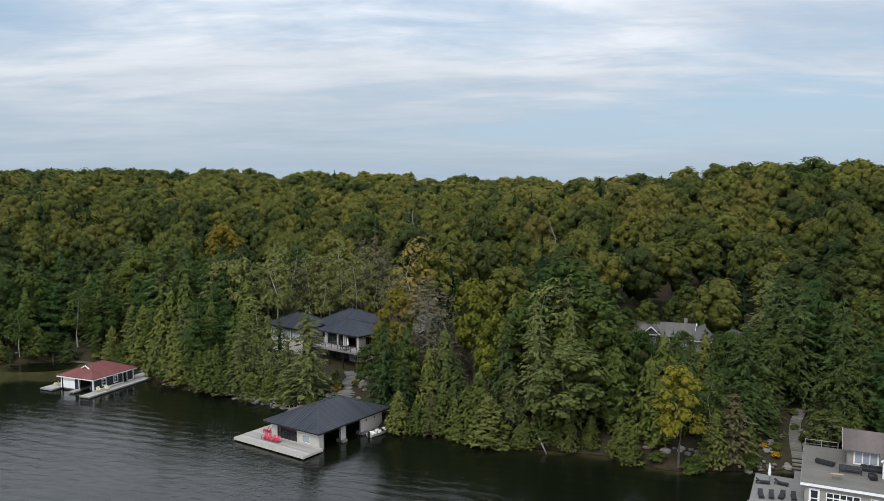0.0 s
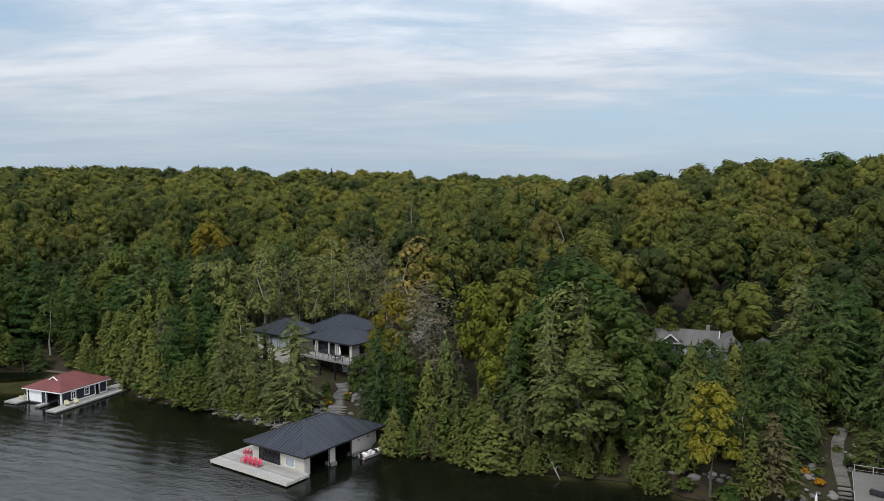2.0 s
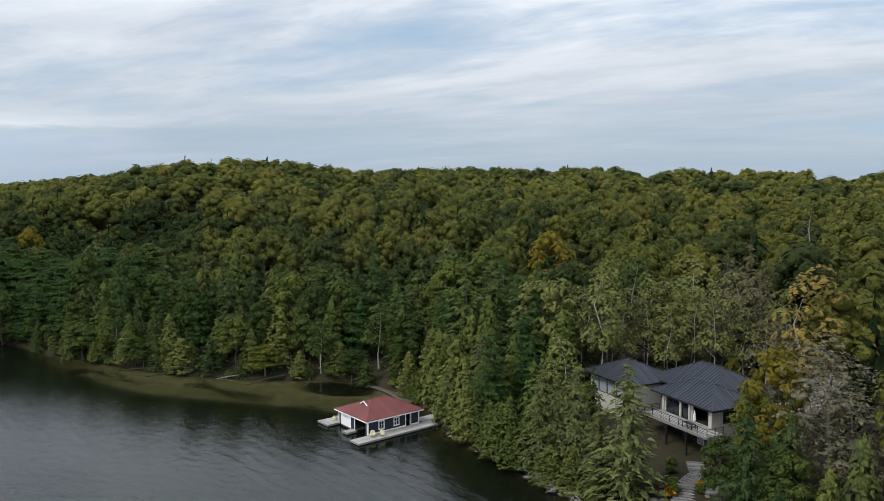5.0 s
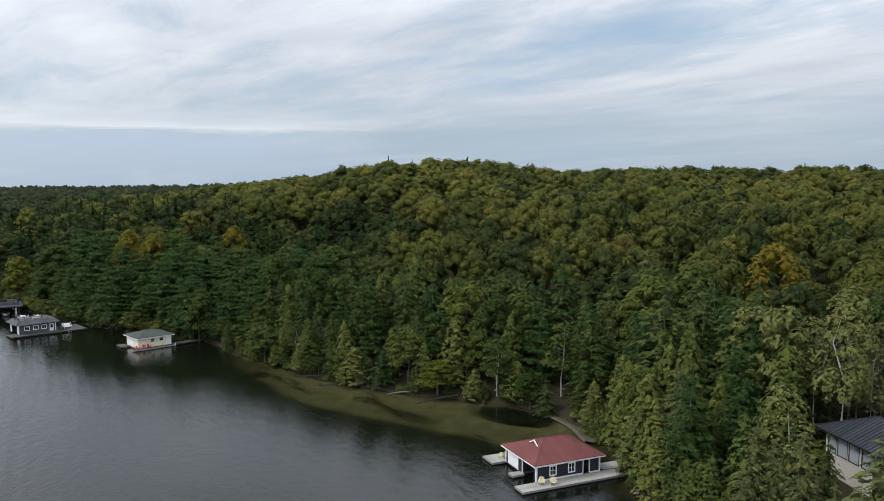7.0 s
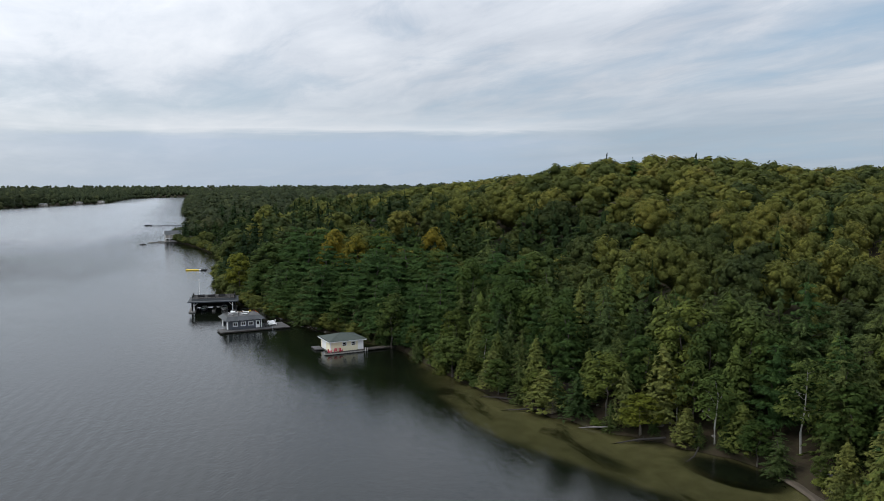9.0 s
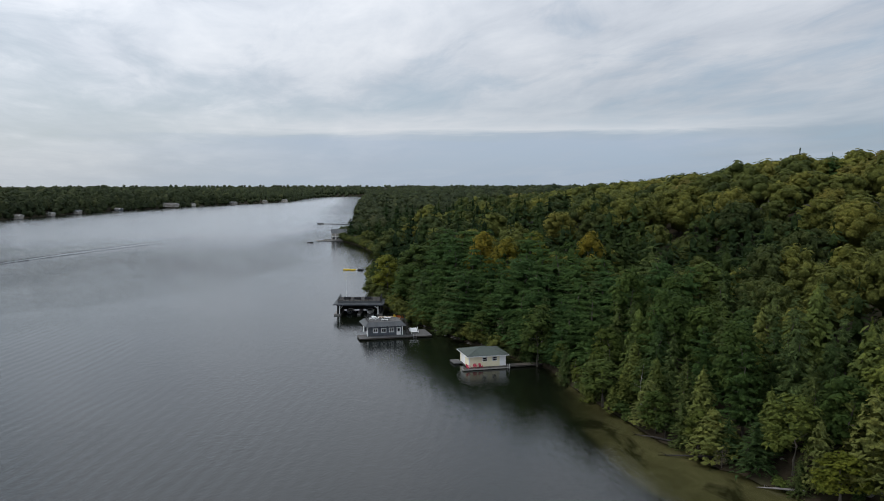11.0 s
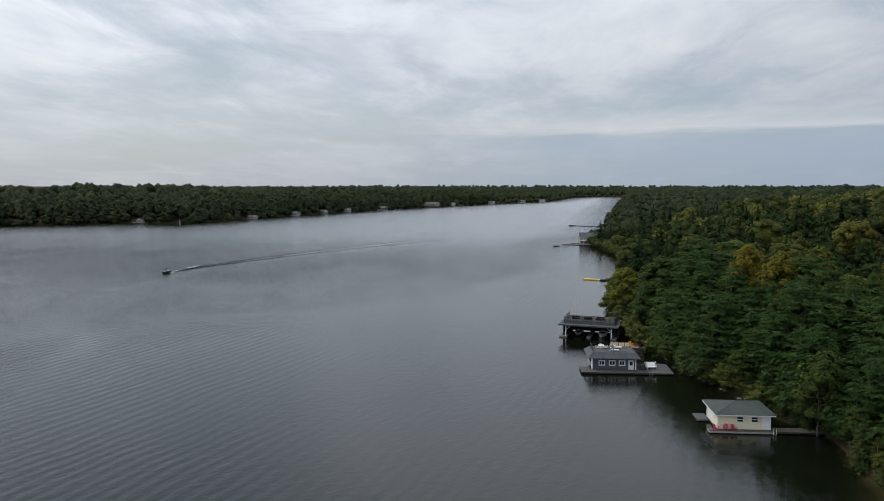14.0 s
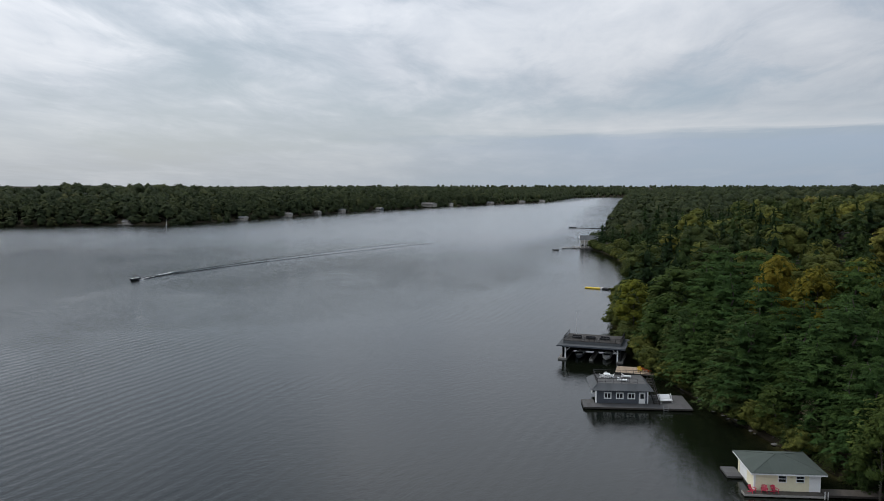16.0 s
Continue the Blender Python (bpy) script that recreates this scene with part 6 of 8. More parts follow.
def root_tangle(x, y, z, r, seed):
    q = random.Random(seed + 40)
    t = thing("driftwood", x, y, z, 0, "bleached tangle of driftwood roots on the shore rocks", "driftwood", "driftwood on the bank")
    for k in range(11):
        a = k * 0.571 + q.uniform(-0.3, 0.3)
        d = Vector((math.cos(a), math.sin(a), q.uniform(0.0, 0.7)))
        bm = bmesh.new()
        p1 = d * r * 0.5 + Vector((0, 0, r * q.uniform(0.2, 0.5)))
        p2 = d * r * q.uniform(0.8, 1.2) + Vector((0, 0, r * q.uniform(-0.2, 0.3)))
        limb(bm, [Vector((0, 0, r * 0.3)), p1, p2], [0.11, 0.07, 0.02], 4)
        part("root", bm, BIRCH, t)


for i, (x, y, r) in enumerate(((-46.5, 151.5, 1.5), (-43.5, 149.5, 1.3), (-40.0, 148.2, 1.4), (-36.5, 146.6, 1.6), (-34.0, 145.0, 1.2), (-50, 153.5, 1.1), (-30.5, 144.6, 1.2))):
    root_tangle(x, y, max(0.1, float(ground_height(x, y))), r, i)


def driveway():
    """A gravel drive that curls behind the house."""
    pts = [(-22, 176), (-18, 178.5), (-13.5, 182), (-11, 187), (-11.5, 192.5), (-15, 196), (-19, 202)]
    bm = bmesh.new()
    rows = []
    for k, (x, y) in enumerate(pts):
        ax, ay = pts[max(k - 1, 0)]
        bx, by = pts[min(k + 1, len(pts) - 1)]
        L = math.hypot(bx - ax, by - ay)
        nx, ny = -(by - ay) / L * 2.6, (bx - ax) / L * 2.6
        z = float(ground_height(x, y)) + 0.5
        rows.append([bm.verts.new((x + nx * s, y + ny * s, z - (0.9 if abs(s) == 1.15 else 0))) for s in (-1.15, -1, 0, 1, 1.15)])
    for a, b in zip(rows[:-1], rows[1:]):
        for j in range(4):
            bm.faces.new((a[j], a[j + 1], b[j + 1], b[j]))
    me = bpy.data.meshes.new("driveway")
    bmesh.ops.recalc_face_normals(bm, faces=bm.faces)
    bm.to_mesh(me)
    bm.free()
    me.materials.append(ASPHALT)
    tagged(new("driveway", me), "curved grey gravel driveway behind the house", "driveway", kind="structure")


def beach():
    """A strip of pale gravel between the bay and the trees, with a kerb of bleached logs."""
    pts = [(-102, 183.6), (-98.5, 183.2), (-95, 182.6), (-91.5, 181.4), (-88.6, 179.6), (-86.2, 177.4), (-84.4, 175.4)]
    bm = bmesh.new()
    rows = []
    for k, (x, y) in enumerate(pts):
        ax, ay = pts[max(k - 1, 0)]
        bx, by = pts[min(k + 1, len(pts) - 1)]
        q = math.hypot(bx - ax, by - ay)
        nx, ny = (by - ay) / q, -(bx - ax) / q
        w = 0.7 + 1.0 * math.sin(math.pi * (k + 0.5) / len(pts))
        rows.append([bm.verts.new((x + nx * s * w, y + ny * s * w, z)) for s, z in ((-1.6, -0.3), (-1.1, 0.04), (0, 0.16), (1.0, 0.34), (1.3, 0.1))])
    for a, b in zip(rows[:-1], rows[1:]):
        for j in range(4):
            bm.faces.new((a[j], a[j + 1], b[j + 1], b[j]))
    bmesh.ops.recalc_face_normals(bm, faces=bm.faces)
    me = bpy.data.meshes.new("beach")
    bm.to_mesh(me)
    bm.free()
    me.materials.append(surface("beach_gravel", (0.05, 0.042, 0.030), (0.125, 0.10, 0.072), 0.9, 1.0, bump=0.5))
    tagged(new("beach", me), "narrow strip of brown gravel beach at the head of the bay", "beach", kind="structure")


beach()
driveway()
car = thing("car", -9.4, 187.0, float(ground_height(-11, 187)) + 0.5, 70, "dark parked car on the driveway", "car")
bm = bmesh.new()
rows = []
for x, w, z0, z1 in ((-2.2, 0.75, 0.45, 0.85), (-2.0, 0.88, 0.35, 0.95), (-1.2, 0.9, 0.3, 1.0), (1.0, 0.9, 0.3, 0.98), (1.9, 0.86, 0.35, 0.85), (2.2, 0.7, 0.45, 0.7)):
    rows.append([bm.verts.new((x, s * w, z)) for s, z in ((-1, z0), (-1, z1), (1, z1), (1, z0))])
for a, b in zip(rows[:-1], rows[1:]):
    for j in range(4):
        bm.faces.new((a[j], a[(j + 1) % 4], b[(j + 1) % 4], b[j]))
bm.faces.new(rows[0])
bm.faces.new(rows[-1])
part("body", bm, BLACK, car)
bm = bmesh.new()
v = box(bm, -1.5, 1.0, -0.78, 0.78, 0.99, 1.5)
for q in v[4:]:
    q.co.x *= 0.72
    q.co.y *= 0.82
part("cabin", bm, GLASS, car)
for sx in (-1.35, 1.35):
    for sy in (-0.86, 0.86):
        bm = bmesh.new()
        limb(bm, [(sx, sy - 0.1, 0.33), (sx, sy + 0.1, 0.33)], [0.33, 0.33], 12)
        part("wheel", bm, BLACK, car)

# ---- trees ----
def unit(v):
    return v / np.maximum(np.linalg.norm(v, axis=-1, keepdims=True), 1e-9)


class Cloud:
    """Collects pointed sprays of leaves and the solid lumps inside a crown, all in triangles."""

    def __init__(self):
        self.v, self.f, self.way, self.n = [], [], [], 0

    def put(self, v, f, way=None):
        """way: the direction in which each corner is turned to the light; by its faces where there is none."""
        self.v.append(np.asarray(v, float).reshape(-1, 3))
        self.way.append(np.zeros_like(self.v[-1]) if way is None else way)
        self.f.append(np.asarray(f) + self.n)
        self.n += len(self.v[-1])

    def leaves(self, P, N, T, size, aspect, rng, cup=0.25):
        N = unit(N)
        T = unit(T - N * (T * N).sum(1, keepdims=True))
        B = np.cross(N, T)
        s = (size * rng.uniform(0.6, 1.4, len(P)))[:, None]
        w = s * aspect * rng.uniform(0.7, 1.3, (len(P), 1))
        skew = rng.uniform(-0.4, 0.4, (len(P), 1))
        q = np.stack([P + T * s - N * s * cup, P - T * s * (0.6 + skew) + B * w, P - T * s * (0.6 - skew) - B * w], 1).reshape(-1, 3)
        self.put(q, np.arange(len(q)).reshape(-1, 3))

    def tufts(self, P, N, T, size, rng, aspect=1.0, rise=0.42, spokes=8, jag=0.3, curl=0.0, notch=0.58, heart=None):
        """Ragged domed clumps of small leaves, bright above and open below, that overlap like shingles."""
        P, n = np.asarray(P, float), len(P)
        N = unit(np.asarray(N, float))
        T = unit(T - N * (T * N).sum(1, keepdims=True))
        B = np.cross(N, T)
        s = (size * rng.uniform(0.65, 1.35, n))[:, None]
        ang = 2 * math.pi * (np.arange(spokes) + rng.uniform(-0.3, 0.3, (n, spokes))) / spokes + (rng.uniform(0, 6.283, (n, 1)) if aspect == 1.0 else 0.0)
        rad = rng.uniform(1 - jag, 1 + jag, (n, spokes)) * np.where(np.arange(spokes) % 2, notch, 1.2 - 0.3 * (notch - 0.58))
        x, y = np.cos(ang) * rad * s, np.sin(ang) * rad * s * aspect
        z = -s * rng.uniform(-0.2, 0.32, (n, spokes)) - curl * np.maximum(x, 0)
        ring = P[:, None] + T[:, None] * x[..., None] + B[:, None] * y[..., None] + N[:, None] * z[..., None]
        V = np.concatenate([(P + N * s * rise)[:, None], ring], 1)
        i = np.arange(n)[:, None] * (spokes + 1)
        j = np.arange(spokes)
        F = np.stack([i + 0 * j, i + 1 + j, i + 1 + (j + 1) % spokes], -1)
        V = V.reshape(-1, 3)
        self.put(V, F.reshape(-1, 3), None if heart is None else unit(0.75 * unit(V - heart) + np.repeat(N, spokes + 1, 0) * 0.35))

    def lump(self, c, r, rng):
        """A rough low-poly body for a crown far off."""
        segs = 5
        v = []
        for k, z in enumerate((-0.55, 0.45)):
            for j in range(segs):
                a = 2 * math.pi * (j + 0.5 * k) / segs
                rr = math.sqrt(1 - z * z) * rng.uniform(0.8, 1.15)
                v.append((c[0] + r[0] * rr * math.cos(a), c[1] + r[1] * rr * math.sin(a), c[2] + r[2] * z))
        v += [(c[0], c[1], c[2] + r[2]), (c[0], c[1], c[2] - r[2])]
        f = []
        for j in range(segs):
            k = (j + 1) % segs
            f += [(j, k, segs + j), (k, segs + k, segs + j), (segs + j, segs + k, 2 * segs), (k, j, 2 * segs + 1)]
        self.put(v, f, unit(np.asarray(v) - np.asarray(c)))

    def arrays(self):
        return np.concatenate(self.v), np.concatenate(self.f), np.concatenate(self.way)

    def mesh(self, name, mat):
        V, F, W = self.arrays()
        return mesh_from(name, V, F, [mat], smooth=True, way=W)


def trunk_mesh(name, H, r, rng, limbs, lean=0.03, top=0.8, low=0.3, reach=0.2, mat=None, twigs=0, up=0.5):
    bm = bmesh.new()
    bend = [(0, 0)] + [(rng.normal(0, lean * H * k / 4), rng.normal(0, lean * H * k / 4)) for k in (1, 2, 3, 4)]
    zs = [-1.2, 0.25 * H * top, 0.5 * H * top, 0.75 * H * top, H * top]
    limb(bm, [(bx, by, z) for (bx, by), z in zip(bend, zs)], [r * 1.25, r * 0.85, r * 0.65, r * 0.42, r * 0.12])
    for k in range(limbs):
        z = H * (low + (top - low) * 0.92 * (k + rng.random()) / limbs)
        f = z / (H * top) * 4
        i = min(int(f), 3)
        bx, by = (bend[i][0] * (1 - f + i) + bend[i + 1][0] * (f - i), bend[i][1] * (1 - f + i) + bend[i + 1][1] * (f - i))
        a = rng.uniform(0, 6.283)
        L = H * reach * rng.uniform(0.7, 1.2) * (1.15 - z / H)
        d = Vector((math.cos(a), math.sin(a), up * rng.uniform(0.4, 1.4))).normalized()
        p0 = Vector((bx, by, z))
        p1, p2 = p0 + d * L * 0.55, p0 + d * L + Vector((0, 0, L * 0.12))
        rr = r * 0.38 * (1.1 - z / H)
        limb(bm, [p0, p1, p2], [rr, rr * 0.6, rr * 0.2], 4)
        for _ in range(twigs):
            s = rng.uniform(0.4, 1.0)
            q0 = p0.lerp(p2, s)
            q1 = q0 + Vector((d.x + rng.normal(0, 0.7), d.y + rng.normal(0, 0.7), d.z + rng.normal(0, 0.5))).normalized() * L * rng.uniform(0.25, 0.5)
            limb(bm, [q0, q1], [rr * 0.35, rr * 0.1], 3)
    me = bpy.data.meshes.new(name)
    bm.to_mesh(me)
    bm.free()
    me.materials.append(mat or BARK)
    return me


def dome(cloud, H, R, base, lobes, per, size, rng, low=1.5, fill=0.5, spokes=8, lobe=(0.30, 0.48), flat=0.8, notch=0.58, rise=0.42, body=0.0):
    """A full round crown: billows of leaf clumps set over an egg-shaped body."""
    b = H * base
    hc = H - b
    mid = np.array([0, 0, b + 0.38 * hc])
    up = 0.62 * hc
    tilt = rng.normal(0, 0.12, 2)
    for k in range(lobes):
        zf = 1 - low * (k + 0.4) / lobes
        rho = math.sqrt(max(0.0, 1 - zf * zf))
        a = k * 2.4 + rng.uniform(-0.45, 0.45)
        lr = R * rng.uniform(*lobe)
        g = rng.uniform(0.74, 1.14)
        span = up if zf > 0 else 0.38 * hc
        c = mid + np.array([(R - lr) * rho * math.cos(a) * g, (R - lr) * rho * math.sin(a) * g, (span - lr * 0.8) * zf * (0.84 + 0.16 * g)])
        c[:2] += tilt * R * zf
        out = unit((c - mid) / [R, R, up] + [0, 0, 0.35])
        n = max(3, int(per * (lr / R / 0.39) ** 2))
        # clumps spread evenly over the upper side of the billow
        h = 1 - 1.25 * (np.arange(n) + rng.uniform(0.1, 0.9, n)) / n
        t = np.arange(n) * 2.4 + rng.uniform(-0.5, 0.5, n)
        q = np.sqrt(np.maximum(0, 1 - h * h))
        d = np.stack([q * np.cos(t), q * np.sin(t), h], 1)
        d = unit(d + out * 0.45)
        P = c + d * lr * [1, 1, flat] * rng.uniform(0.82, 1.10, (n, 1))
        cloud.tufts(P, d + out * 0.2 + [0, 0, 0.35] + rng.normal(0, 0.22, (n, 3)), rng.normal(size=(n, 3)), size * (lr / R / 0.39) ** 0.5, rng, rise=rise, spokes=spokes, notch=notch, heart=c - out * lr * 0.3)
        if body:
            cloud.lump(c, np.array([lr, lr, lr * flat]) * body, rng)
    if fill:
        cloud.lump(mid + [0, 0, 0.06 * hc], np.array([R * fill, R * fill, hc * 0.40]), rng)


def conifer(cloud, H, R, base, levels, arms, fronds, size, droop, rng, power=0.85, jag=0.25, aspect=0.6, lift=0.0, core=0.34, fan=0.2, thin=0.12, spokes=8, rise=0.28, first=0.35, notch=0.45):
    """Whorls of boughs, each a row of flat sprays that grow towards the tip."""
    b = H * base
    for k in range(levels):
        f = (k + rng.uniform(0, 0.6)) / levels
        z = b + (H * 0.96 - b) * f + rng.normal(0, 0.12)
        L0 = R * (1 - f) ** power + 0.22
        m = max(3, int(round(arms * (1 - 0.45 * f))))
        a0 = rng.uniform(0, 6.283)
        for j in range(m):
            a = a0 + 2 * math.pi * j / m + rng.normal(0, 0.2)
            L = L0 * rng.uniform(1 - jag, 1 + jag)
            zj = z + rng.normal(0, 0.22)
            u = np.array([math.cos(a), math.sin(a), 0])
            w = np.array([-u[1], u[0], 0])
            nf = fronds if f < 0.75 else max(1, fronds - 1)
            s = first + (1 - first) * (np.arange(nf) + rng.uniform(0.4, 1.0, nf)) / nf
            side = rng.normal(0, fan, nf) * L * s
            P = u * (s * L)[:, None] + w * side[:, None]
            P[:, 2] = zj + lift * L * s - droop * L * s * s + rng.normal(0, thin, nf)
            slope = lift - 2 * droop * s
            T = u + w * (side / (L + 0.1) * 1.6)[:, None] + np.stack([0 * s, 0 * s, slope], 1) + rng.normal(0, 0.12, (nf, 3))
            N = rng.normal(0, 0.20, (nf, 3)) + [0, 0, 1.0] + u * 0.25
            cloud.tufts(P, N, T, size * (0.55 + 0.55 * (L / R)), rng, aspect, rise, spokes, 0.35, 0.25, notch)
    n = 5
    tip = np.stack([0 * np.arange(n), 0 * np.arange(n), H - 0.30 * np.arange(n) * size], 1)
    cloud.tufts(tip, rng.normal(size=(n, 3)) * [1, 1, 0.3], np.tile([[0.0, 0, 1]], (n, 1)), size * 0.42, rng, 0.5, spokes=4)
    if core:
        for f in (0.04, 0.24, 0.44, 0.64):
            r = R * (1 - f) ** power * core
            cloud.lump((0, 0, b + (H - b) * (f + 0.09)), np.array([r, r, (H - b) * 0.14]), rng)


def cedar(cloud, H, R, tips, plumes, size, rng):
    """Upturned sprays set closely round one or more pointed leaders."""
    for k in range(tips):
        a = rng.uniform(0, 6.283)
        off = 0 if k == 0 else R * rng.uniform(0.45, 0.75)
        h = H * (1 if k == 0 else rng.uniform(0.6, 0.88))
        r = R * (0.9 if k == 0 else rng.uniform(0.5, 0.7))
        c = np.array([off * math.cos(a), off * math.sin(a), 0])
        n = int(plumes * (1.0 if k == 0 else 0.5))
        f = 0.01 + 0.95 * (1 - ((np.arange(n) + rng.uniform(0, 1, n)) / n) ** 0.60)
        ang = np.arange(n) * 2.4 + rng.uniform(-0.6, 0.6, n)
        prof = np.minimum(1.0, 0.75 + f * 2.0) * (1 - f) ** 0.78
        lump = 1 + 0.16 * np.sin(ang * 3 + np.floor(f * 8) * 2.1 + k) + 0.12 * np.sin(f * 34 + ang)
        u = np.stack([np.cos(ang), np.sin(ang), 0 * ang], 1)
        P = c + u * (r * prof * lump * rng.uniform(0.80, 1.08, n))[:, None]
        P[:, 2] = h * f + rng.normal(0, 0.1, n)
        cloud.tufts(P, u * 0.75 + [0, 0, 0.75] + rng.normal(0, 0.25, (n, 3)), u + [0, 0, 0.7] + rng.normal(0, 0.25, (n, 3)), size, rng, 0.72, 0.34, 5, 0.35)
        P = c + np.stack([0 * np.arange(4), 0 * np.arange(4), h - 0.25 * np.arange(4)], 1)
        cloud.tufts(P, rng.normal(size=(4, 3)) * [1, 1, 0.2], np.tile([[0.0, 0, 1]], (4, 1)), size * 0.7, rng, 0.45, spokes=5)
        for g in (0.06, 0.28, 0.50, 0.70):
            rr = r * (1 - g) ** 0.75 * 0.5
            cloud.lump((c[0], c[1], h * (g + 0.10)), np.array([rr, rr, h * 0.18]), rng)


def wispy(cloud, H, R, base, lobes, per, size, rng, low=1.6):
    """A thin open crown of small clumps through which limbs and sky show."""
    dome(cloud, H, R, base, lobes, per, size, rng, low=low, fill=0, spokes=4, lobe=(0.28, 0.50), notch=0.85)


def tree_kind(name, label, leaf, trunk, group):
    """Each kind is built once; every later one copies it."""
    root = new(name)
    part_of(root, "trunk", trunk)
    if leaf is not None:
        part_of(root, "crown", leaf)
    return tagged(root, label, "tree", group)


def part_of(root, name, me):
    ob = new(name, me)
    ob.parent = root
    return ob


def crown(fn, *args, mat=None, seed=0, **kw):
    c = Cloud()
    fn(c, *args, np.random.default_rng(seed), **kw)
    return c.mesh("crown", mat)


def tinted(me, mat):
    m = me.copy()
    m.materials.clear()
    m.materials.append(mat)
    return m


def R_(seed):
    return np.random.default_rng(seed)


# each entry: height of the model, trunk mesh, crown mesh
def build_models():
    M = {}
    M["cedar"] = [(11.0, trunk_mesh("trunk", 11, 0.20, R_(i), 0, mat=BARK), crown(cedar, 11.0, 2.7 + 0.3 * (i % 3), 1 + i % 2, 420, 0.40, mat=LEAF_CEDAR, seed=10 + i)) for i in range(6)]
    M["hemlock"] = [(17.0, trunk_mesh("trunk", 17, 0.24, R_(20 + i), 0, mat=BARK), crown(conifer, 17.0, 3.7, 0.04, 22, 7, 6, 0.56, 0.26, mat=LEAF_HEMLOCK, seed=30 + i, power=0.74, jag=0.34, spokes=6, first=0.22)) for i in range(5)]
    M["pine"] = [(21.0, trunk_mesh("trunk", 21, 0.30, R_(40 + i), 10, low=0.25, top=0.93, reach=0.16, up=0.2, mat=BARK),
                  crown(conifer, 21.0, 5.2, 0.10, 12, 7, 9, 0.64, 0.02, mat=LEAF_PINE, seed=50 + i, power=0.58, jag=0.38, lift=0.18, aspect=0.8, fan=0.24, thin=0.16, core=0.30, rise=0.34, first=0.25, notch=0.34, spokes=8)) for i in range(6)]
    M["maple"] = [(17.0, trunk_mesh("trunk", 17, 0.26, R_(60 + i), 6, top=0.75, low=0.3, reach=0.22, mat=BARK), crown(dome, 17.0, 5.0, 0.16, 28, 46, 0.35, mat=LEAF_GREEN, seed=70 + i, low=1.6, fill=0, spokes=4, lobe=(0.24, 0.42), notch=0.9, rise=0.3, body=0.55)) for i in range(6)]
    M["birch"] = [(16.0, trunk_mesh("trunk", 16, 0.15, R_(80 + i), 8, top=0.88, low=0.30, reach=0.20, mat=BIRCH, twigs=2), crown(wispy, 16.0, 3.1, 0.20, 26, 20, 0.26, mat=LEAF_PALE, seed=90 + i)) for i in range(4)]
    M["shrub"] = [(3.0, trunk_mesh("trunk", 3, 0.06, R_(100 + i), 3, mat=BARK), crown(dome, 3.0, 1.7, 0.0, 9, 16, 0.26, mat=LEAF_GREEN, seed=110 + i, low=1.5, fill=0.4, spokes=4, notch=0.9)) for i in range(3)]
    M["snag"] = [(18.0, trunk_mesh("trunk", 18, 0.20, R_(120 + i), 26, top=0.98, low=0.25, reach=0.15, mat=DEADWOOD, twigs=5, up=0.25), None) for i in range(2)]
    M["bare"] = [(13.0, trunk_mesh("trunk", 13, 0.14, R_(130 + i), 22, top=0.9, low=0.15, reach=0.24, mat=BARK, twigs=7, up=0.9),
                  crown(wispy, 13.0, 3.0, 0.12, 24, 20, 0.24, mat=LEAF_BROWN, seed=140 + i)) for i in range(2)]
    for new_name, old, mat in (("gold", "maple", LEAF_GOLD), ("lime", "maple", LEAF_LIME), ("pale", "maple", LEAF_PALE), ("oak", "maple", LEAF_OAK), ("yellow", "maple", LEAF_YELLOW), ("dry", "hemlock", LEAF_DRY), ("orange", "birch", LEAF_ORANGE), ("yellow_birch", "birch", LEAF_GOLD), ("lime_birch", "birch", LEAF_LIME), ("green_birch", "birch", LEAF_GREEN), ("amber_shrub", "shrub", LEAF_AMBER), ("soft_pine", "hemlock", LEAF_SOFT)):
        M[new_name] = [(h, t, tinted(c, mat)) for h, t, c in M[old]]
    return M


KINDS = {
    "cedar": ("cedar_tree", "olive green cedar with upright sprays on the lake bank"),
    "hemlock": ("hemlock_tree", "dark green hemlock with drooping layered branches"),
    "pine": ("pine_tree", "tall dark green white pine with layered boughs"),
    "soft_pine": ("pine_tree", "light grey-green young pine with open boughs"),
    "maple": ("maple_tree", "broad green leafy tree with a rounded crown"),
    "birch": ("birch_tree", "slender pale-barked tree with thin pale green leaves"),
    "green_birch": ("birch_tree", "slender pale-barked tree with green leaves"),
    "lime_birch": ("birch_tree", "slender pale-barked tree with yellow-green leaves"),
    "shrub": ("shrub", "low green leafy shrub"),
    "amber_shrub": ("shrub", "low shrub with bright orange autumn leaves"),
    "snag": ("dead_tree", "grey leafless dead tree with bare branches"),
    "bare": ("bare_tree", "grey-brown tree that has lost most of its leaves"),
    "gold": ("golden_tree", "leafy tree turned golden yellow by autumn"),
    "pale": ("pale_tree", "pale green leafy tree with a feathery crown"),
    "oak": ("oak_tree", "wide pale green leafy tree"),
    "yellow": ("golden_tree", "slender tree with bright yellow-green autumn leaves"),
    "dry": ("dry_conifer", "grey-brown conifer with dying needles"),
    "lime": ("maple_tree", "leafy tree turning yellow-green in early autumn"),
    "orange": ("autumn_tree", "slender tree with sparse orange autumn leaves"),
    "yellow_birch": ("birch_tree", "slender pale-barked tree with yellow autumn leaves"),
}
MODELS = build_models()
FIRST = {}


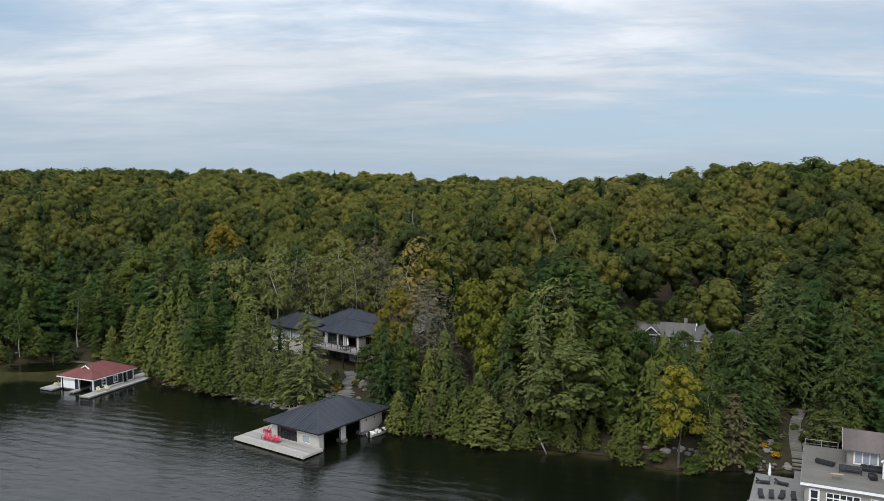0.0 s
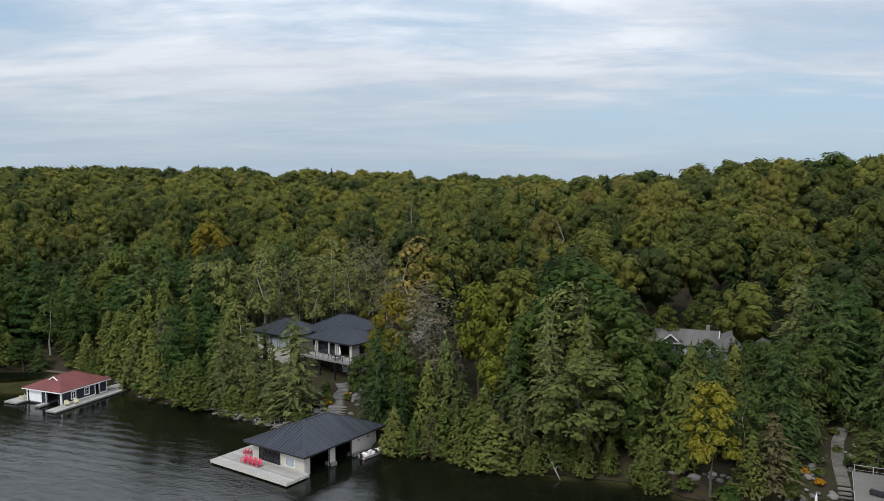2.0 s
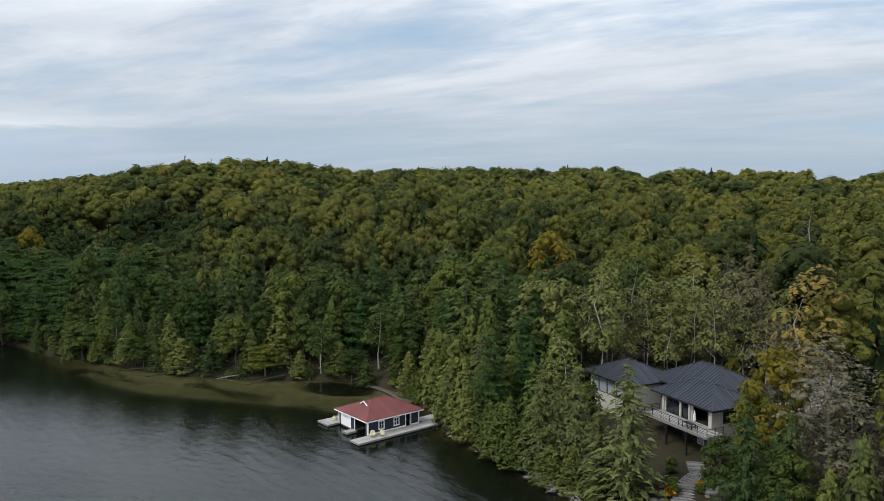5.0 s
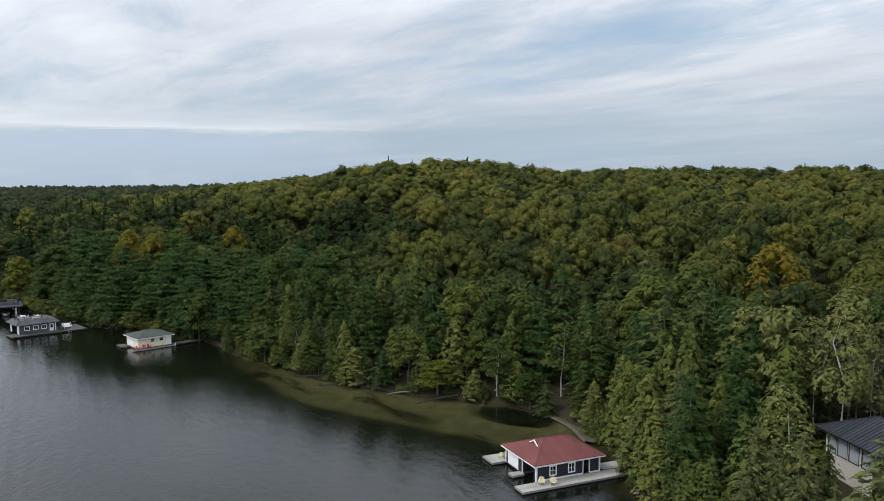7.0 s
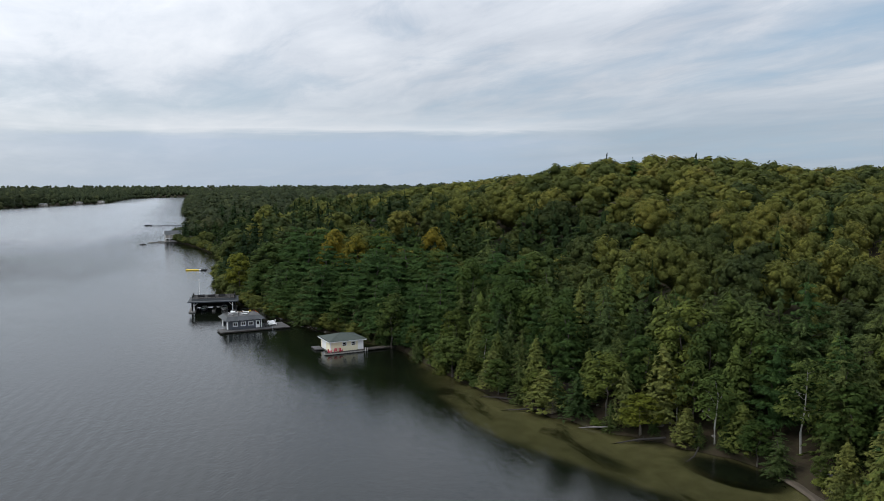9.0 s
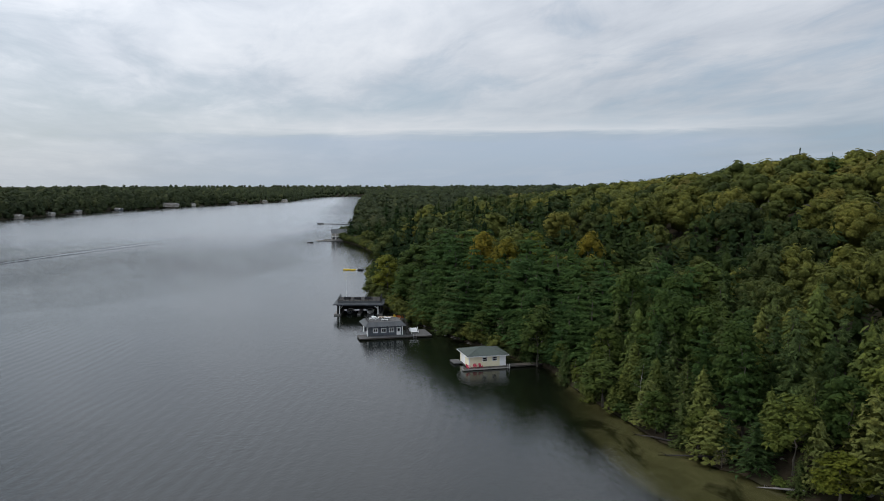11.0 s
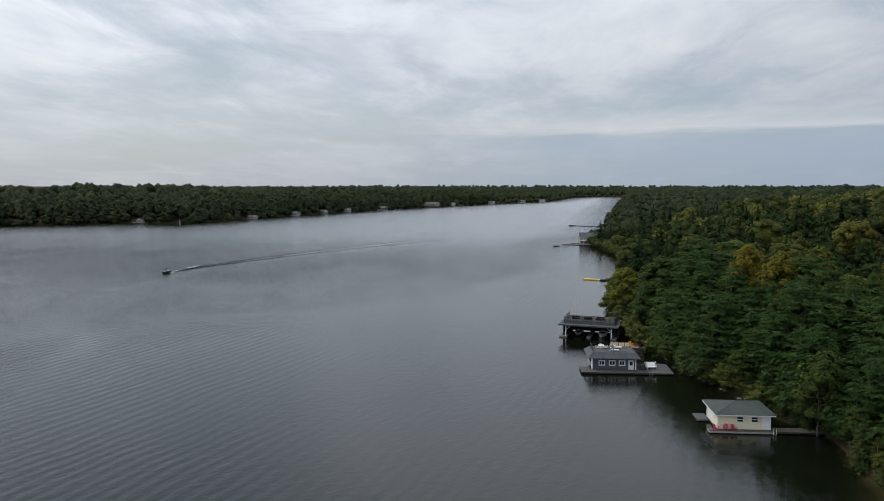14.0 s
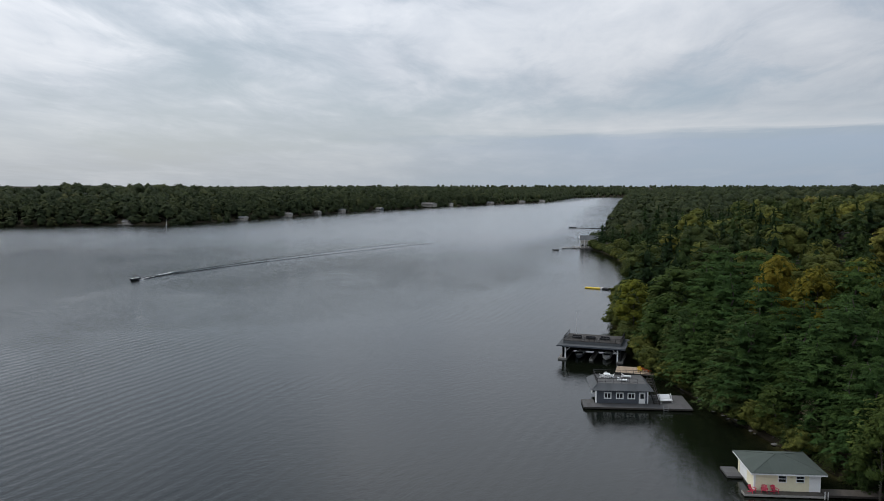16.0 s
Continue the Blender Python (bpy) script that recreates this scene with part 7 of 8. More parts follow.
def plant(kind, x, y, height, wide=1.0, turn=0.0, which=0, label=""):
    models = MODELS[kind]
    h, trunk, leaf = models[which % len(models)]
    z = float(ground_height(x, y)) - 0.1
    s = height / h
    m = Matrix.LocRotScale((x, y, z), Euler((0, 0, turn)), (s * wide, s * wide, s))
    key = (kind, which % len(models))
    if key not in FIRST:
        name, text = KINDS[kind]
        FIRST[key] = tree_kind(name, text, leaf, trunk, name + "s along the shore" if "shrub" not in kind else "shrubs on the bank")
        FIRST[key].matrix_basis = m
        ob = FIRST[key]
    else:
        src = FIRST[key]
        keep = src.scale.copy()
        ob = copy_thing(src, Matrix.LocRotScale((x, y, z), Euler((0, 0, turn)), (s * wide / keep[0], s * wide / keep[1], s / keep[2])))
    if label:
        ob["label"] = label
    return ob


# places kept free of trees: x, y, radius
CLEAR = [(-100, 183.4, 2.6), (-95.5, 182.8, 2.4), (-91.5, 181.4, 2.2), (-88, 179.0, 2.0), (-83, 161, 13), (-27, 129, 14), (-22, 140, 5), (-25.5, 148, 3.6), (-27.5, 151, 5.0), (-28.5, 157.5, 6.5), (-28, 167, 8), (-36, 171, 9), (-44, 173, 8.5), (-30, 177, 9), (-17, 178, 5), (-12, 186, 4.5), (-8, 195, 4), (-14, 192, 4),
         (48, 109, 11), (58, 108, 12), (50.5, 120.5, 3.2), (52, 125, 3.2), (54, 130, 3.2), (36, 164, 5), (42, 163, 7), (49, 162, 8),
         (-211, 155, 9), (-208.5, 164, 2.5), (-252, 141, 12), (-290, 137, 12), (-276, 146, 6), (37, 112, 4)]
HERO = []


def free(x, y, more=0.0):
    return all((x - a) ** 2 + (y - b) ** 2 > (r + more) ** 2 for a, b, r in CLEAR)


def hero(kind, x, y, top, wide=1.0, turn=0.0, which=0, label="", room=2.2):
    h = top - float(ground_height(x, y))
    plant(kind, x, y, h, wide, turn, which, label)
    HERO.append((x, y, room))


# trees that can be told apart
hero("yellow", 31.4, 117.2, 16.6, 0.86, 0.4, 1, "slender tree with yellow-green autumn leaves leaning over the water", 4.0)
hero("oak", 15.4, 126.2, 17.6, 1.5, 1.2, 0, "wide green oak leaning out over the lake bank", 6.0)
hero("lime", 3.9, 140.0, 21.0, 0.9, 2.0, 2, room=3)
hero("pale", -56.5, 183.0, 26.0, 0.85, 0.3, 0, "pale green feathery tree above the house", 3.5)
hero("hemlock", -76.0, 183.5, 29.0, 1.15, 0.9, 1, room=3.5)
hero("gold", -71.5, 216.0, 32.7, 0.9, 2.1, 3, room=4)
hero("snag", 20.1, 210.0, 34.0, 1.4, 0.2, 0, "pale bare snag with forked branches", 3)
hero("orange", -13.6, 167.0, 32.5, 1.05, 0.7, 0, "tall slender tree with orange autumn leaves above the house", room=3)
hero("lime", 0.1, 150.0, 25.8, 0.85, 0.9, 3, room=3.5)
hero("soft_pine", 10.7, 133.0, 25.0, 0.9, 1.9, 1, room=3)
hero("maple", 16.3, 147.5, 30.5, 1.25, 2.2, 2, "tall broad green maple above the bank", 5)
hero("hemlock", -16.8, 141.5, 19.6, 0.95, 0.3, 2, room=2.4)
hero("cedar", -8.2, 136.6, 15.0, 0.9, 0.3, 0, room=2.2)
hero("hemlock", -12.6, 143.0, 19.5, 0.9, 2.3, 0, room=2.4)
hero("cedar", -5.3, 139.0, 18.3, 0.8, 1.3, 2, room=2.4)
hero("pine", -60.2, 163.5, 19.6, 1.0, 1.3, 2, room=3)
hero("cedar", -62.0, 161.2, 9.8, 1.0, 0.5, 1, room=2)
hero("cedar", -53.8, 157.0, 11.0, 1.0, 2.5, 3, room=2)
hero("soft_pine", -49.2, 158.5, 16.4, 0.9, 0.7, 0, room=2.2)
hero("soft_pine", -45.2, 154.5, 15.8, 0.9, 1.7, 3, room=2.2)
hero("soft_pine", -41.8, 153.5, 18.0, 0.85, 2.7, 4, room=2.0)
hero("soft_pine", -37.2, 149.8, 14.5, 1.0, 1.1, 1, room=1.8)
hero("hemlock", -45.5, 160.5, 16.0, 0.9, 1.2, 3, room=2.0)
hero("hemlock", -40.8, 157.8, 16.5, 0.8, 0.2, 0, room=2.0)
hero("bare", -37.0, 150.5, 10.0, 1.0, 0.6, 1, room=1.8)
hero("snag", -20.0, 245.0, 39.0, 1.0, 1.7, 1, "tall grey dead trunk standing above the forest", 2)
hero("bare", -6.6, 148.6, 22.5, 1.3, 1.4, 1, room=2.5)
hero("bare", -9.0, 150.5, 25.5, 1.5, 0.4, 0, "tall grey-brown tree that has lost most of its leaves", room=3)
hero("bare", -30.0, 205.0, 30.0, 0.9, 2.4, 1, room=3)
hero("gold", -15.7, 152.0, 23.6, 0.75, 1.0, 0, "leafy tree with a golden top beside the house", room=3)
hero("soft_pine", -32.5, 147.5, 20.8, 1.25, 0.5, 2, "light green pine standing before the house", 2.4)
hero("gold", -265.0, 171.0, 28.5, 0.8, 0.2, 1, room=4)
hero("gold", -257.0, 177.0, 27.0, 0.9, 1.2, 2, room=4)
hero("lime", -260.0, 187.0, 28.5, 0.9, 2.2, 3, room=4)
hero("gold", -234.0, 192.0, 30.0, 0.8, 0.7, 4, room=4)
hero("pine", -266.8, 298.3, 53.0, 1.3, 0.3, 1, "dark pine crowning the hill", 4)
hero("maple", 115.0, 271.5, 53.0, 1.1, 0.3, 1, "dark tree standing over the ridge", 4)
hero("pine", -172.6, 346.8, 40.5, 1.3, 1.3, 2, room=4)
hero("lime", -304.0, 149.2, 18.0, 1.2, 0.8, 0, "yellow-green tree leaning out over the water", room=5)
hero("maple", -206.0, 166.3, 13.8, 0.95, 0.4, 1, "green leafy tree beside the white cottage", room=2.0)
hero("pine", -200.0, 169.6, 10.5, 1.9, 2.2, 2, "broad dark pine with boughs over the water", room=2.0)
hero("maple", -231.0, 163.0, 13.0, 0.9, 1.4, 3, room=2.0)
hero("bare", -224.5, 164.0, 9.0, 1.1, 1.4, 0, room=1.5)
hero("pine", -218.5, 167.5, 17.5, 1.15, 1.4, 2, room=3)
hero("pine", -227.0, 165.0, 19.0, 1.2, 2.4, 4, room=3)
hero("pine", -237.5, 164.5, 18.0, 1.2, 3.4, 0, room=3)
hero("hemlock", -213.0, 171.0, 16.0, 1.2, 0.6, 2, room=2.5)
hero("pine", -206.0, 177.5, 21.0, 1.25, 1.9, 3, room=3)
hero("pine", -222.0, 172.5, 22.0, 1.25, 0.9, 1, room=3)
hero("pine", -243.0, 161.5, 20.0, 1.25, 0.4, 2, room=3)
hero("pine", -196.5, 170.5, 17.0, 1.25, 0.9, 0, "broad dark pine reaching over the shallows", 3)
hero("pine", -189.0, 172.0, 19.0, 1.2, 2.9, 3, room=3)
hero("bare", -139.0, 169.5, 3.6, 1.5, 0.2, 0, "pale dead bush standing in the shallows", 1.5)
hero("shrub", -27.0, 149.6, 5.4, 0.8, 0.2, 0, room=1)
for gx, gy in ((-28.2, 152.0), (-24.0, 151.0), (-28.6, 155.5), (-23.6, 154.5), (-29.4, 158.2), (-22.4, 158.0), (48.0, 122.0), (53.6, 121.5), (48.6, 125.5), (55.6, 126.0), (50, 129.5), (58.0, 131.0), (53.2, 124.6), (47.2, 128.0), (53.4, 128.6), (49.4, 133.0), (55.0, 133.5), (57.6, 123.6), (45.4, 124.4)):
    hero("shrub", gx, gy, float(ground_height(gx, gy)) + 1.3, 1.2, gx, 1, room=0.9)
for gx, gy, hh in ((-27.2, 149.4, 1.5), (47.0, 119.8, 1.1), (46.0, 122.0, 1.0), (-24.2, 152.8, 0.9)):
    hero("amber_shrub", gx, gy, float(ground_height(gx, gy)) + hh, 1.3, gx, 0, room=0.9)
for gx, gy, top in ((-45, 185, 28), (-41, 188, 27), (-37, 186, 27), (-33, 188, 28), (-29, 186, 26), (-48, 189, 26), (-25, 189, 27), (-39, 192, 29), (-31, 193, 28), (-43, 193, 29), (-21, 187, 26), (-35, 195, 30)):
    hero("birch", gx, gy, top - 2.5 + 3.0 * math.sin(gx * 2.1), 1.0 + 0.2 * math.sin(gx * 3.7), gx, int(-gx), room=2.4)
for gx, gy, top, kind in ((-52, 184, 25, "birch"), (-50.5, 193, 28, "birch"), (-46.5, 196, 30, "green_birch"), (-27, 194, 28, "birch"), (-23.5, 192.5, 28, "bare"), (-18.5, 190.5, 26, "birch"), (-17.5, 183, 22, "bare"), (-44.5, 188.5, 25, "bare"), (-36.5, 190, 26, "birch"), (-28.5, 190.5, 25, "bare"), (-61.5, 186, 25, "pale"), (-53.5, 189, 24, "soft_pine")):
    hero(kind, gx, gy, top, 1.0, gx, int(-gx), room=2.4)
for gx, gy, top, kind in ((36, 152, 17.4, "hemlock"), (40.5, 150, 17.6, "maple"), (45, 152.5, 17.2, "hemlock"), (49.5, 151, 17.4, "soft_pine"), (54, 153, 18.5, "hemlock"), (32, 155, 18.5, "soft_pine"), (43, 145, 17.8, "soft_pine"), (38, 146, 18.0, "hemlock"), (47.5, 146, 17.6, "maple"), (58, 156, 20.0, "hemlock")):
    hero(kind, gx, gy, top - 2.0, 1.0, gx, int(gx), room=2.0)
for gx, gy, hh in ((44, 171.5, 9), (50, 170.5, 8), (38, 171, 9), (55, 168, 8), (47, 175, 11), (33, 169, 8)):
    hero("maple", gx, gy, float(ground_height(gx, gy)) + hh, 1.1, gx, int(gx), room=2.5)
for gx, gy, hh in ((-40, 181.5, 3.2), (-36, 183, 2.8), (-32, 183.5, 3.6), (-27, 182.5, 3.0), (-23, 181, 2.6), (-46.5, 181.5, 3.8), (-43, 184, 3.5), (-30, 186, 4.0), (-34.5, 186, 3.4), (-38.5, 186.5, 4.0), (-49, 178, 3.6), (-20, 184, 3.2), (-26, 186.5, 3.6), (-51.5, 174, 4.2)):
    hero("shrub", gx, gy, float(ground_height(gx, gy)) + hh, 1.3, gx, int(-gx), room=1.0)
for gx, gy, hh in ((-45, 198.5, 8), (-40.5, 199, 9), (-35.5, 199.5, 7), (-31, 198, 9), (-26.5, 199.5, 8), (-49.5, 199, 9), (-21, 197, 8), (-16, 196, 9), (-54.5, 197, 8), (-47, 191, 5), (-33, 191, 5), (-25.5, 191, 5.5)):
    hero("soft_pine" if int(hh) % 2 else "maple", gx, gy, float(ground_height(gx, gy)) + hh, 1.4, gx, int(-gx), room=1.5)
hero("gold", -25.5, 183.5, 14.5, 0.9, 0.3, 2, room=2)
hero("dry", -27.9, 213.1, 32.5, 0.9, 0.6, 1, "tall grey conifer that has lost its needles", 3)
hero("dry", -23.2, 198.6, 30.0, 0.8, 1.6, 2, room=3)
hero("soft_pine", 58.6, 157.8, 28.0, 1.1, 0.9, 3, "tall grey-green pine with open layered boughs", 3)
hero("lime", 32.4, 185.3, 17.5, 0.8, 0.9, 3, room=3)
hero("lime", 7.1, 199.0, 29.0, 0.8, 0.4, 1, room=3)
hero("gold", 51.2, 202.0, 26.0, 0.8, 1.4, 2, room=3)
hero("soft_pine", -66.7, 171.7, 17.0, 1.1, 0.4, 1, room=2.4)
hero("bare", -34.0, 197.0, 23.5, 0.8, 1.1, 0, room=2)
# single trees along the bank: kind, place, height of the top, width
BANK = [
    ("cedar", -13.3, 132.6, 8.0, 1.45),
    ("cedar", -10.2, 132.0, 6.3, 1.25),
    ("dry", -7.5, 131.6, 7.7, 1.19),
    ("cedar", -3.3, 130.3, 7.4, 1.33),
    ("cedar", 2.3, 127.5, 8.7, 1.95),
    ("cedar", 8.5, 126.0, 5.1, 1.55),
    ("dry", 40.2, 119.0, 12.2, 1.64),
    ("hemlock", 44.2, 126.5, 21.5, 1.15),
    ("oak", 55.8, 121.6, 8.4, 2.1),
    ("cedar", -63.7, 162.0, 10.3, 1.57),
    ("cedar", -77.5, 175.4, 16.0, 1.10),
    ("cedar", -55.8, 158.0, 9.4, 1.67),
    ("cedar", -70.4, 167.5, 11.4, 1.28),
    ("cedar", -50.4, 155.0, 8.6, 1.55),
    ("cedar", -45.0, 151.6, 6.0, 2.13),
    ("bare", -37.2, 151.4, 10.5, 1.2),
    ("lime", -122.7, 176.3, 7.6, 2.00),
    ("lime_birch", -120.8, 182.8, 11.3, 1.74),
    ("cedar", -115.5, 179.8, 6.8, 1.87),
    ("green_birch", -111.8, 182.3, 13.2, 1.54),
    ("cedar", -108.0, 184.1, 8.9, 1.85),
    ("maple", -173.0, 166.8, 9.5, 1.93),
    ("cedar", -158.6, 168.7, 9.1, 1.89),
    ("cedar", -142.7, 170.4, 8.4, 2.09),
    ("hemlock", -135.4, 172.7, 8.5, 2.16),
    ("maple", -130.8, 175.5, 13.4, 1.32),
    ("green_birch", -99.9, 187.6, 17.7, 1.35),
    ("cedar", -84.2, 184.2, 14.5, 1.34),
    ("cedar", -87.8, 181.0, 9.5, 1.27),
    ("green_birch", -209.4, 167.7, 14.3, 1.8),
    ("maple", -230.5, 160.5, 9.7, 1.40),
    ("cedar", -235.5, 160.5, 6.5, 1.6),
    ("pine", -228.2, 170.0, 24.6, 1.64),
]
for i, (kind, gx, gy, top, wide) in enumerate(BANK):
    hero(kind, gx, gy, top, wide, i * 1.3, i, room=2.2)


def scatter(x0, x1, y0, y1, step, seed):
    r = np.random.default_rng(seed)
    gx, gy = np.meshgrid(np.arange(x0, x1, step), np.arange(y0, y1, step * 0.87), indexing="ij")
    gx = gx + (np.arange(gx.shape[1]) % 2) * step * 0.5
    p = np.stack([gx.ravel(), gy.ravel()], 1) + r.uniform(-0.36, 0.36, (gx.size, 2)) * step
    return p, r


def patch(x, y, k):
    """A slow field in 0..1 that sorts kinds and tones into stands."""
    return 0.5 + 0.5 * max(-1.0, min(1.0, 1.7 * noise.noise((x / 34.0, y / 34.0, 7.3 * k))))


def shore_woods():
    p, r = scatter(-300, 92, 100, 250, 5.9, 5)
    d = shore_distance(p[:, 0], p[:, 1])
    for (x, y), dist in zip(p, d):
        if dist < 0.8 or dist > 28 or not free(x, y):
            continue
        if any((x - a) ** 2 + (y - b) ** 2 < q * q for a, b, q in HERO):
            continue
        u, turn, which = r.random(), r.uniform(0, 6.28), int(r.integers(0, 12))
        if dist < 7:
            kind = "cedar" if u < 0.48 else ("maple" if u < 0.62 else ("green_birch" if u < 0.70 else "bare" if u < 0.74 else ("soft_pine" if u < 0.87 else "hemlock")))
            h = r.uniform(7.5, 13.0) + dist * 0.5
            if -195 < x < -95:
                kind = "cedar" if u < 0.40 else ("maple" if u < 0.60 else ("hemlock" if u < 0.90 else "green_birch"))
                h = r.uniform(6.5, 11.5) + dist * 0.5
            if x < -195:
                kind = "pine" if u < 0.66 else ("hemlock" if u < 0.9 else "maple")
                h = r.uniform(10, 18)
        elif x < -195:
            if r.random() < 0.38:
                continue
            kind = "pine" if u < 0.82 else ("maple" if u < 0.88 else "hemlock")
            h = r.uniform(16, 24)
        elif x < -95:
            kind = "hemlock" if u < 0.38 else ("cedar" if u < 0.55 else ("pine" if u < 0.76 else "maple"))
            h = min(11 + dist * 0.5, 19) * r.uniform(0.75, 1.15)
        else:
            q = patch(x, y, 1) * (0.45 if x < -55 else 0.6 if x > 18 else 1.0)
            if q < 0.38:
                kind = "hemlock" if u < 0.45 else ("cedar" if u < 0.65 else ("pine" if u < 0.75 or x < -55 else "maple"))
            elif q < 0.62:
                kind = "maple" if u < 0.45 else ("cedar" if u < 0.65 else ("lime" if u < 0.69 else ("soft_pine" if u < 0.88 else "birch")))
            else:
                kind = "soft_pine" if u < 0.30 else ("birch" if u < 0.55 else ("bare" if u < 0.74 else ("cedar" if u < 0.9 else "lime")))
            h = min(14 + dist * 0.5, 22) * r.uniform(0.7, 1.15)
            if -30 < x < 8 and y > 140 and kind in ("maple", "pine", "hemlock"):
                kind = "dry" if u < 0.14 else ("bare" if u < 0.30 else ("soft_pine" if u < 0.62 else kind))
        if -26 < x < 7 and 137 < y < 162:
            h = min(h, 11.5)
        if -37 < x < -19 and y < 174:
            h = min(h, max(3.0, 9 - (y - 150) * 0.3))
        if x > 50:
            kind = "hemlock" if u < 0.55 else ("pine" if u < 0.8 else "maple")
        if 26 < x < 54 and 118 < y < 164:
            h = max(3.0, min(h, 40.9 - 27.5 * y / 163 - float(ground_height(x, y))))
            kind = "hemlock" if kind in ("birch", "bare") else kind
        plant(kind, x, y, h, r.uniform(0.85, 1.12) * (1.4 if x < -195 else 1.15 if dist < 7 else 1.0), turn, which)


def bank_growth():
    """A close row of cedars and bushes that hang over the water's edge."""
    r = np.random.default_rng(77)
    for (ax, ay), (bx, by) in zip(SHORE[5:36], SHORE[6:37]):
        L = math.hypot(bx - ax, by - ay)
        nx, ny = (by - ay) / L, -(bx - ax) / L
        if shore_distance(ax + 0.5 * (bx - ax) + nx * 2, ay + 0.5 * (by - ay) + ny * 2) < 0:
            nx, ny = -nx, -ny
        for k in range(max(1, int(L / (2.4 if ax < -85 else 3.2)))):
            f = (k + r.random()) / max(1, int(L / (2.4 if ax < -85 else 3.2)))
            d = r.uniform(-0.5, 1.4)
            x, y = ax + (bx - ax) * f + nx * d, ay + (by - ay) * f + ny * d
            if not free(x, y, -1.5) or any((x - a) ** 2 + (y - b) ** 2 < 2.5 for a, b, q in HERO):
                continue
            u = r.random()
            bay = -200 < x < -92
            if bay and u < 0.34:
                plant("maple" if u < 0.22 else ("hemlock" if u < 0.30 else "green_birch"), x, y, r.uniform(4.0, 8.0), r.uniform(1.0, 1.4), r.uniform(0, 6.28), int(r.integers(0, 9)))
            elif x < -183 and u < 0.75:
                plant("pine" if u < 0.3 else "hemlock", x, y, r.uniform(4.5, 9.0), r.uniform(1.0, 1.4), r.uniform(0, 6.28), int(r.integers(0, 9)))
            elif u < 0.58:
                plant("hemlock" if bay and u < 0.46 else "cedar", x, y, r.uniform(4.5, 9.0), r.uniform(1.05, 1.5), r.uniform(0, 6.28), int(r.integers(0, 9)))
            elif u < 0.97:
                plant("shrub", x, y, r.uniform(1.2, 3.2), r.uniform(0.9, 1.5), r.uniform(0, 6.28), int(r.integers(0, 9)))


shore_woods()
bank_growth()


# ---- woods farther off, too many to count ----
def models_light():
    out = {"shore": [], "broad": [], "needle": [], "far": [], "broad_close": [], "needle_close": []}
    for i in range(7):
        c = Cloud()
        dome(c, 18.0, 5.2 + 0.5 * (i % 3), 0.30 + 0.04 * (i % 3), 20, 22, 0.47, np.random.default_rng(260 + i), low=1.2, fill=0.5, spokes=4, lobe=(0.25, 0.40), notch=0.9, rise=0.3, body=0.78)
        out["broad_close"].append(c.arrays())
    for i in range(4):
        c = Cloud()
        conifer(c, 20.0, 4.6, 0.08, 11, 6, 2, 1.15, 0.06, np.random.default_rng(280 + i), power=0.66, jag=0.35, lift=0.06, fan=0.16, thin=0.2, spokes=5)
        out["needle_close"].append(c.arrays())
    for i in range(7):
        c = Cloud()
        dome(c, 18.0, 5.6 + 0.5 * (i % 3), 0.40, 12, 7, 0.80, np.random.default_rng(200 + i), low=1.1, fill=0.6, spokes=4, lobe=(0.28, 0.44), notch=0.9, rise=0.3, body=0.82)
        out["broad"].append(c.arrays())
    for i in range(4):
        c = Cloud()
        conifer(c, 18.0, 4.2, 0.15, 9, 5, 1, 1.7, 0.05, np.random.default_rng(220 + i), power=0.66, jag=0.3, fan=0.1, spokes=5, first=0.1)
        out["needle"].append(c.arrays())
    for i in range(4):
        c = Cloud()
        q = np.random.default_rng(240 + i)
        c.lump((0, 0, 7.6), np.array([3.4, 3.4, 6.4]), q)
        d = unit(q.normal(size=(20, 3)) + [0, 0, 0.5])
        c.leaves(np.array([0, 0, 7.8]) + d * [3.6, 3.6, 6.6], d + [0, 0, 0.3], q.normal(size=(20, 3)), 0.95, 0.8, q, 0.05)
        out["far"].append(c.arrays())
    for i in range(5):
        c = Cloud()
        q = np.random.default_rng(290 + i)
        dome(c, 17.0, 5.0, 0.10, 6, 3, 2.0, q, low=1.6, fill=0.74, spokes=5, lobe=(0.32, 0.5))
        out["shore"].append(c.arrays())
    return out


def join_trees(name, label, places, models, mat):
    """places: x, y, z, height scale, width scale, turn, tone."""
    vs, fs, ts, ws, n = [], [], [], [], 0
    for k, (x, y, z, s, w, turn, tone) in enumerate(places):
        V, F, W = models[k % len(models)]
        c, q = math.cos(turn), math.sin(turn)
        ws.append(np.stack([W[:, 0] * c - W[:, 1] * q, W[:, 0] * q + W[:, 1] * c, W[:, 2]], 1))
        out = np.empty_like(V)
        out[:, 0] = x + w * (V[:, 0] * c - V[:, 1] * q)
        out[:, 1] = y + w * (V[:, 0] * q + V[:, 1] * c)
        out[:, 2] = z + s * V[:, 2]
        vs.append(out)
        fs.append(F + n)
        ts.append(np.full(len(V), tone))
        n += len(V)
    V, F = np.concatenate(vs), np.concatenate(fs)
    me = mesh_from(name, V, F, [mat], tone=np.concatenate(ts), smooth=True, way=np.concatenate(ws))
    tagged(new(name, me), label, "forest", kind="stuff")


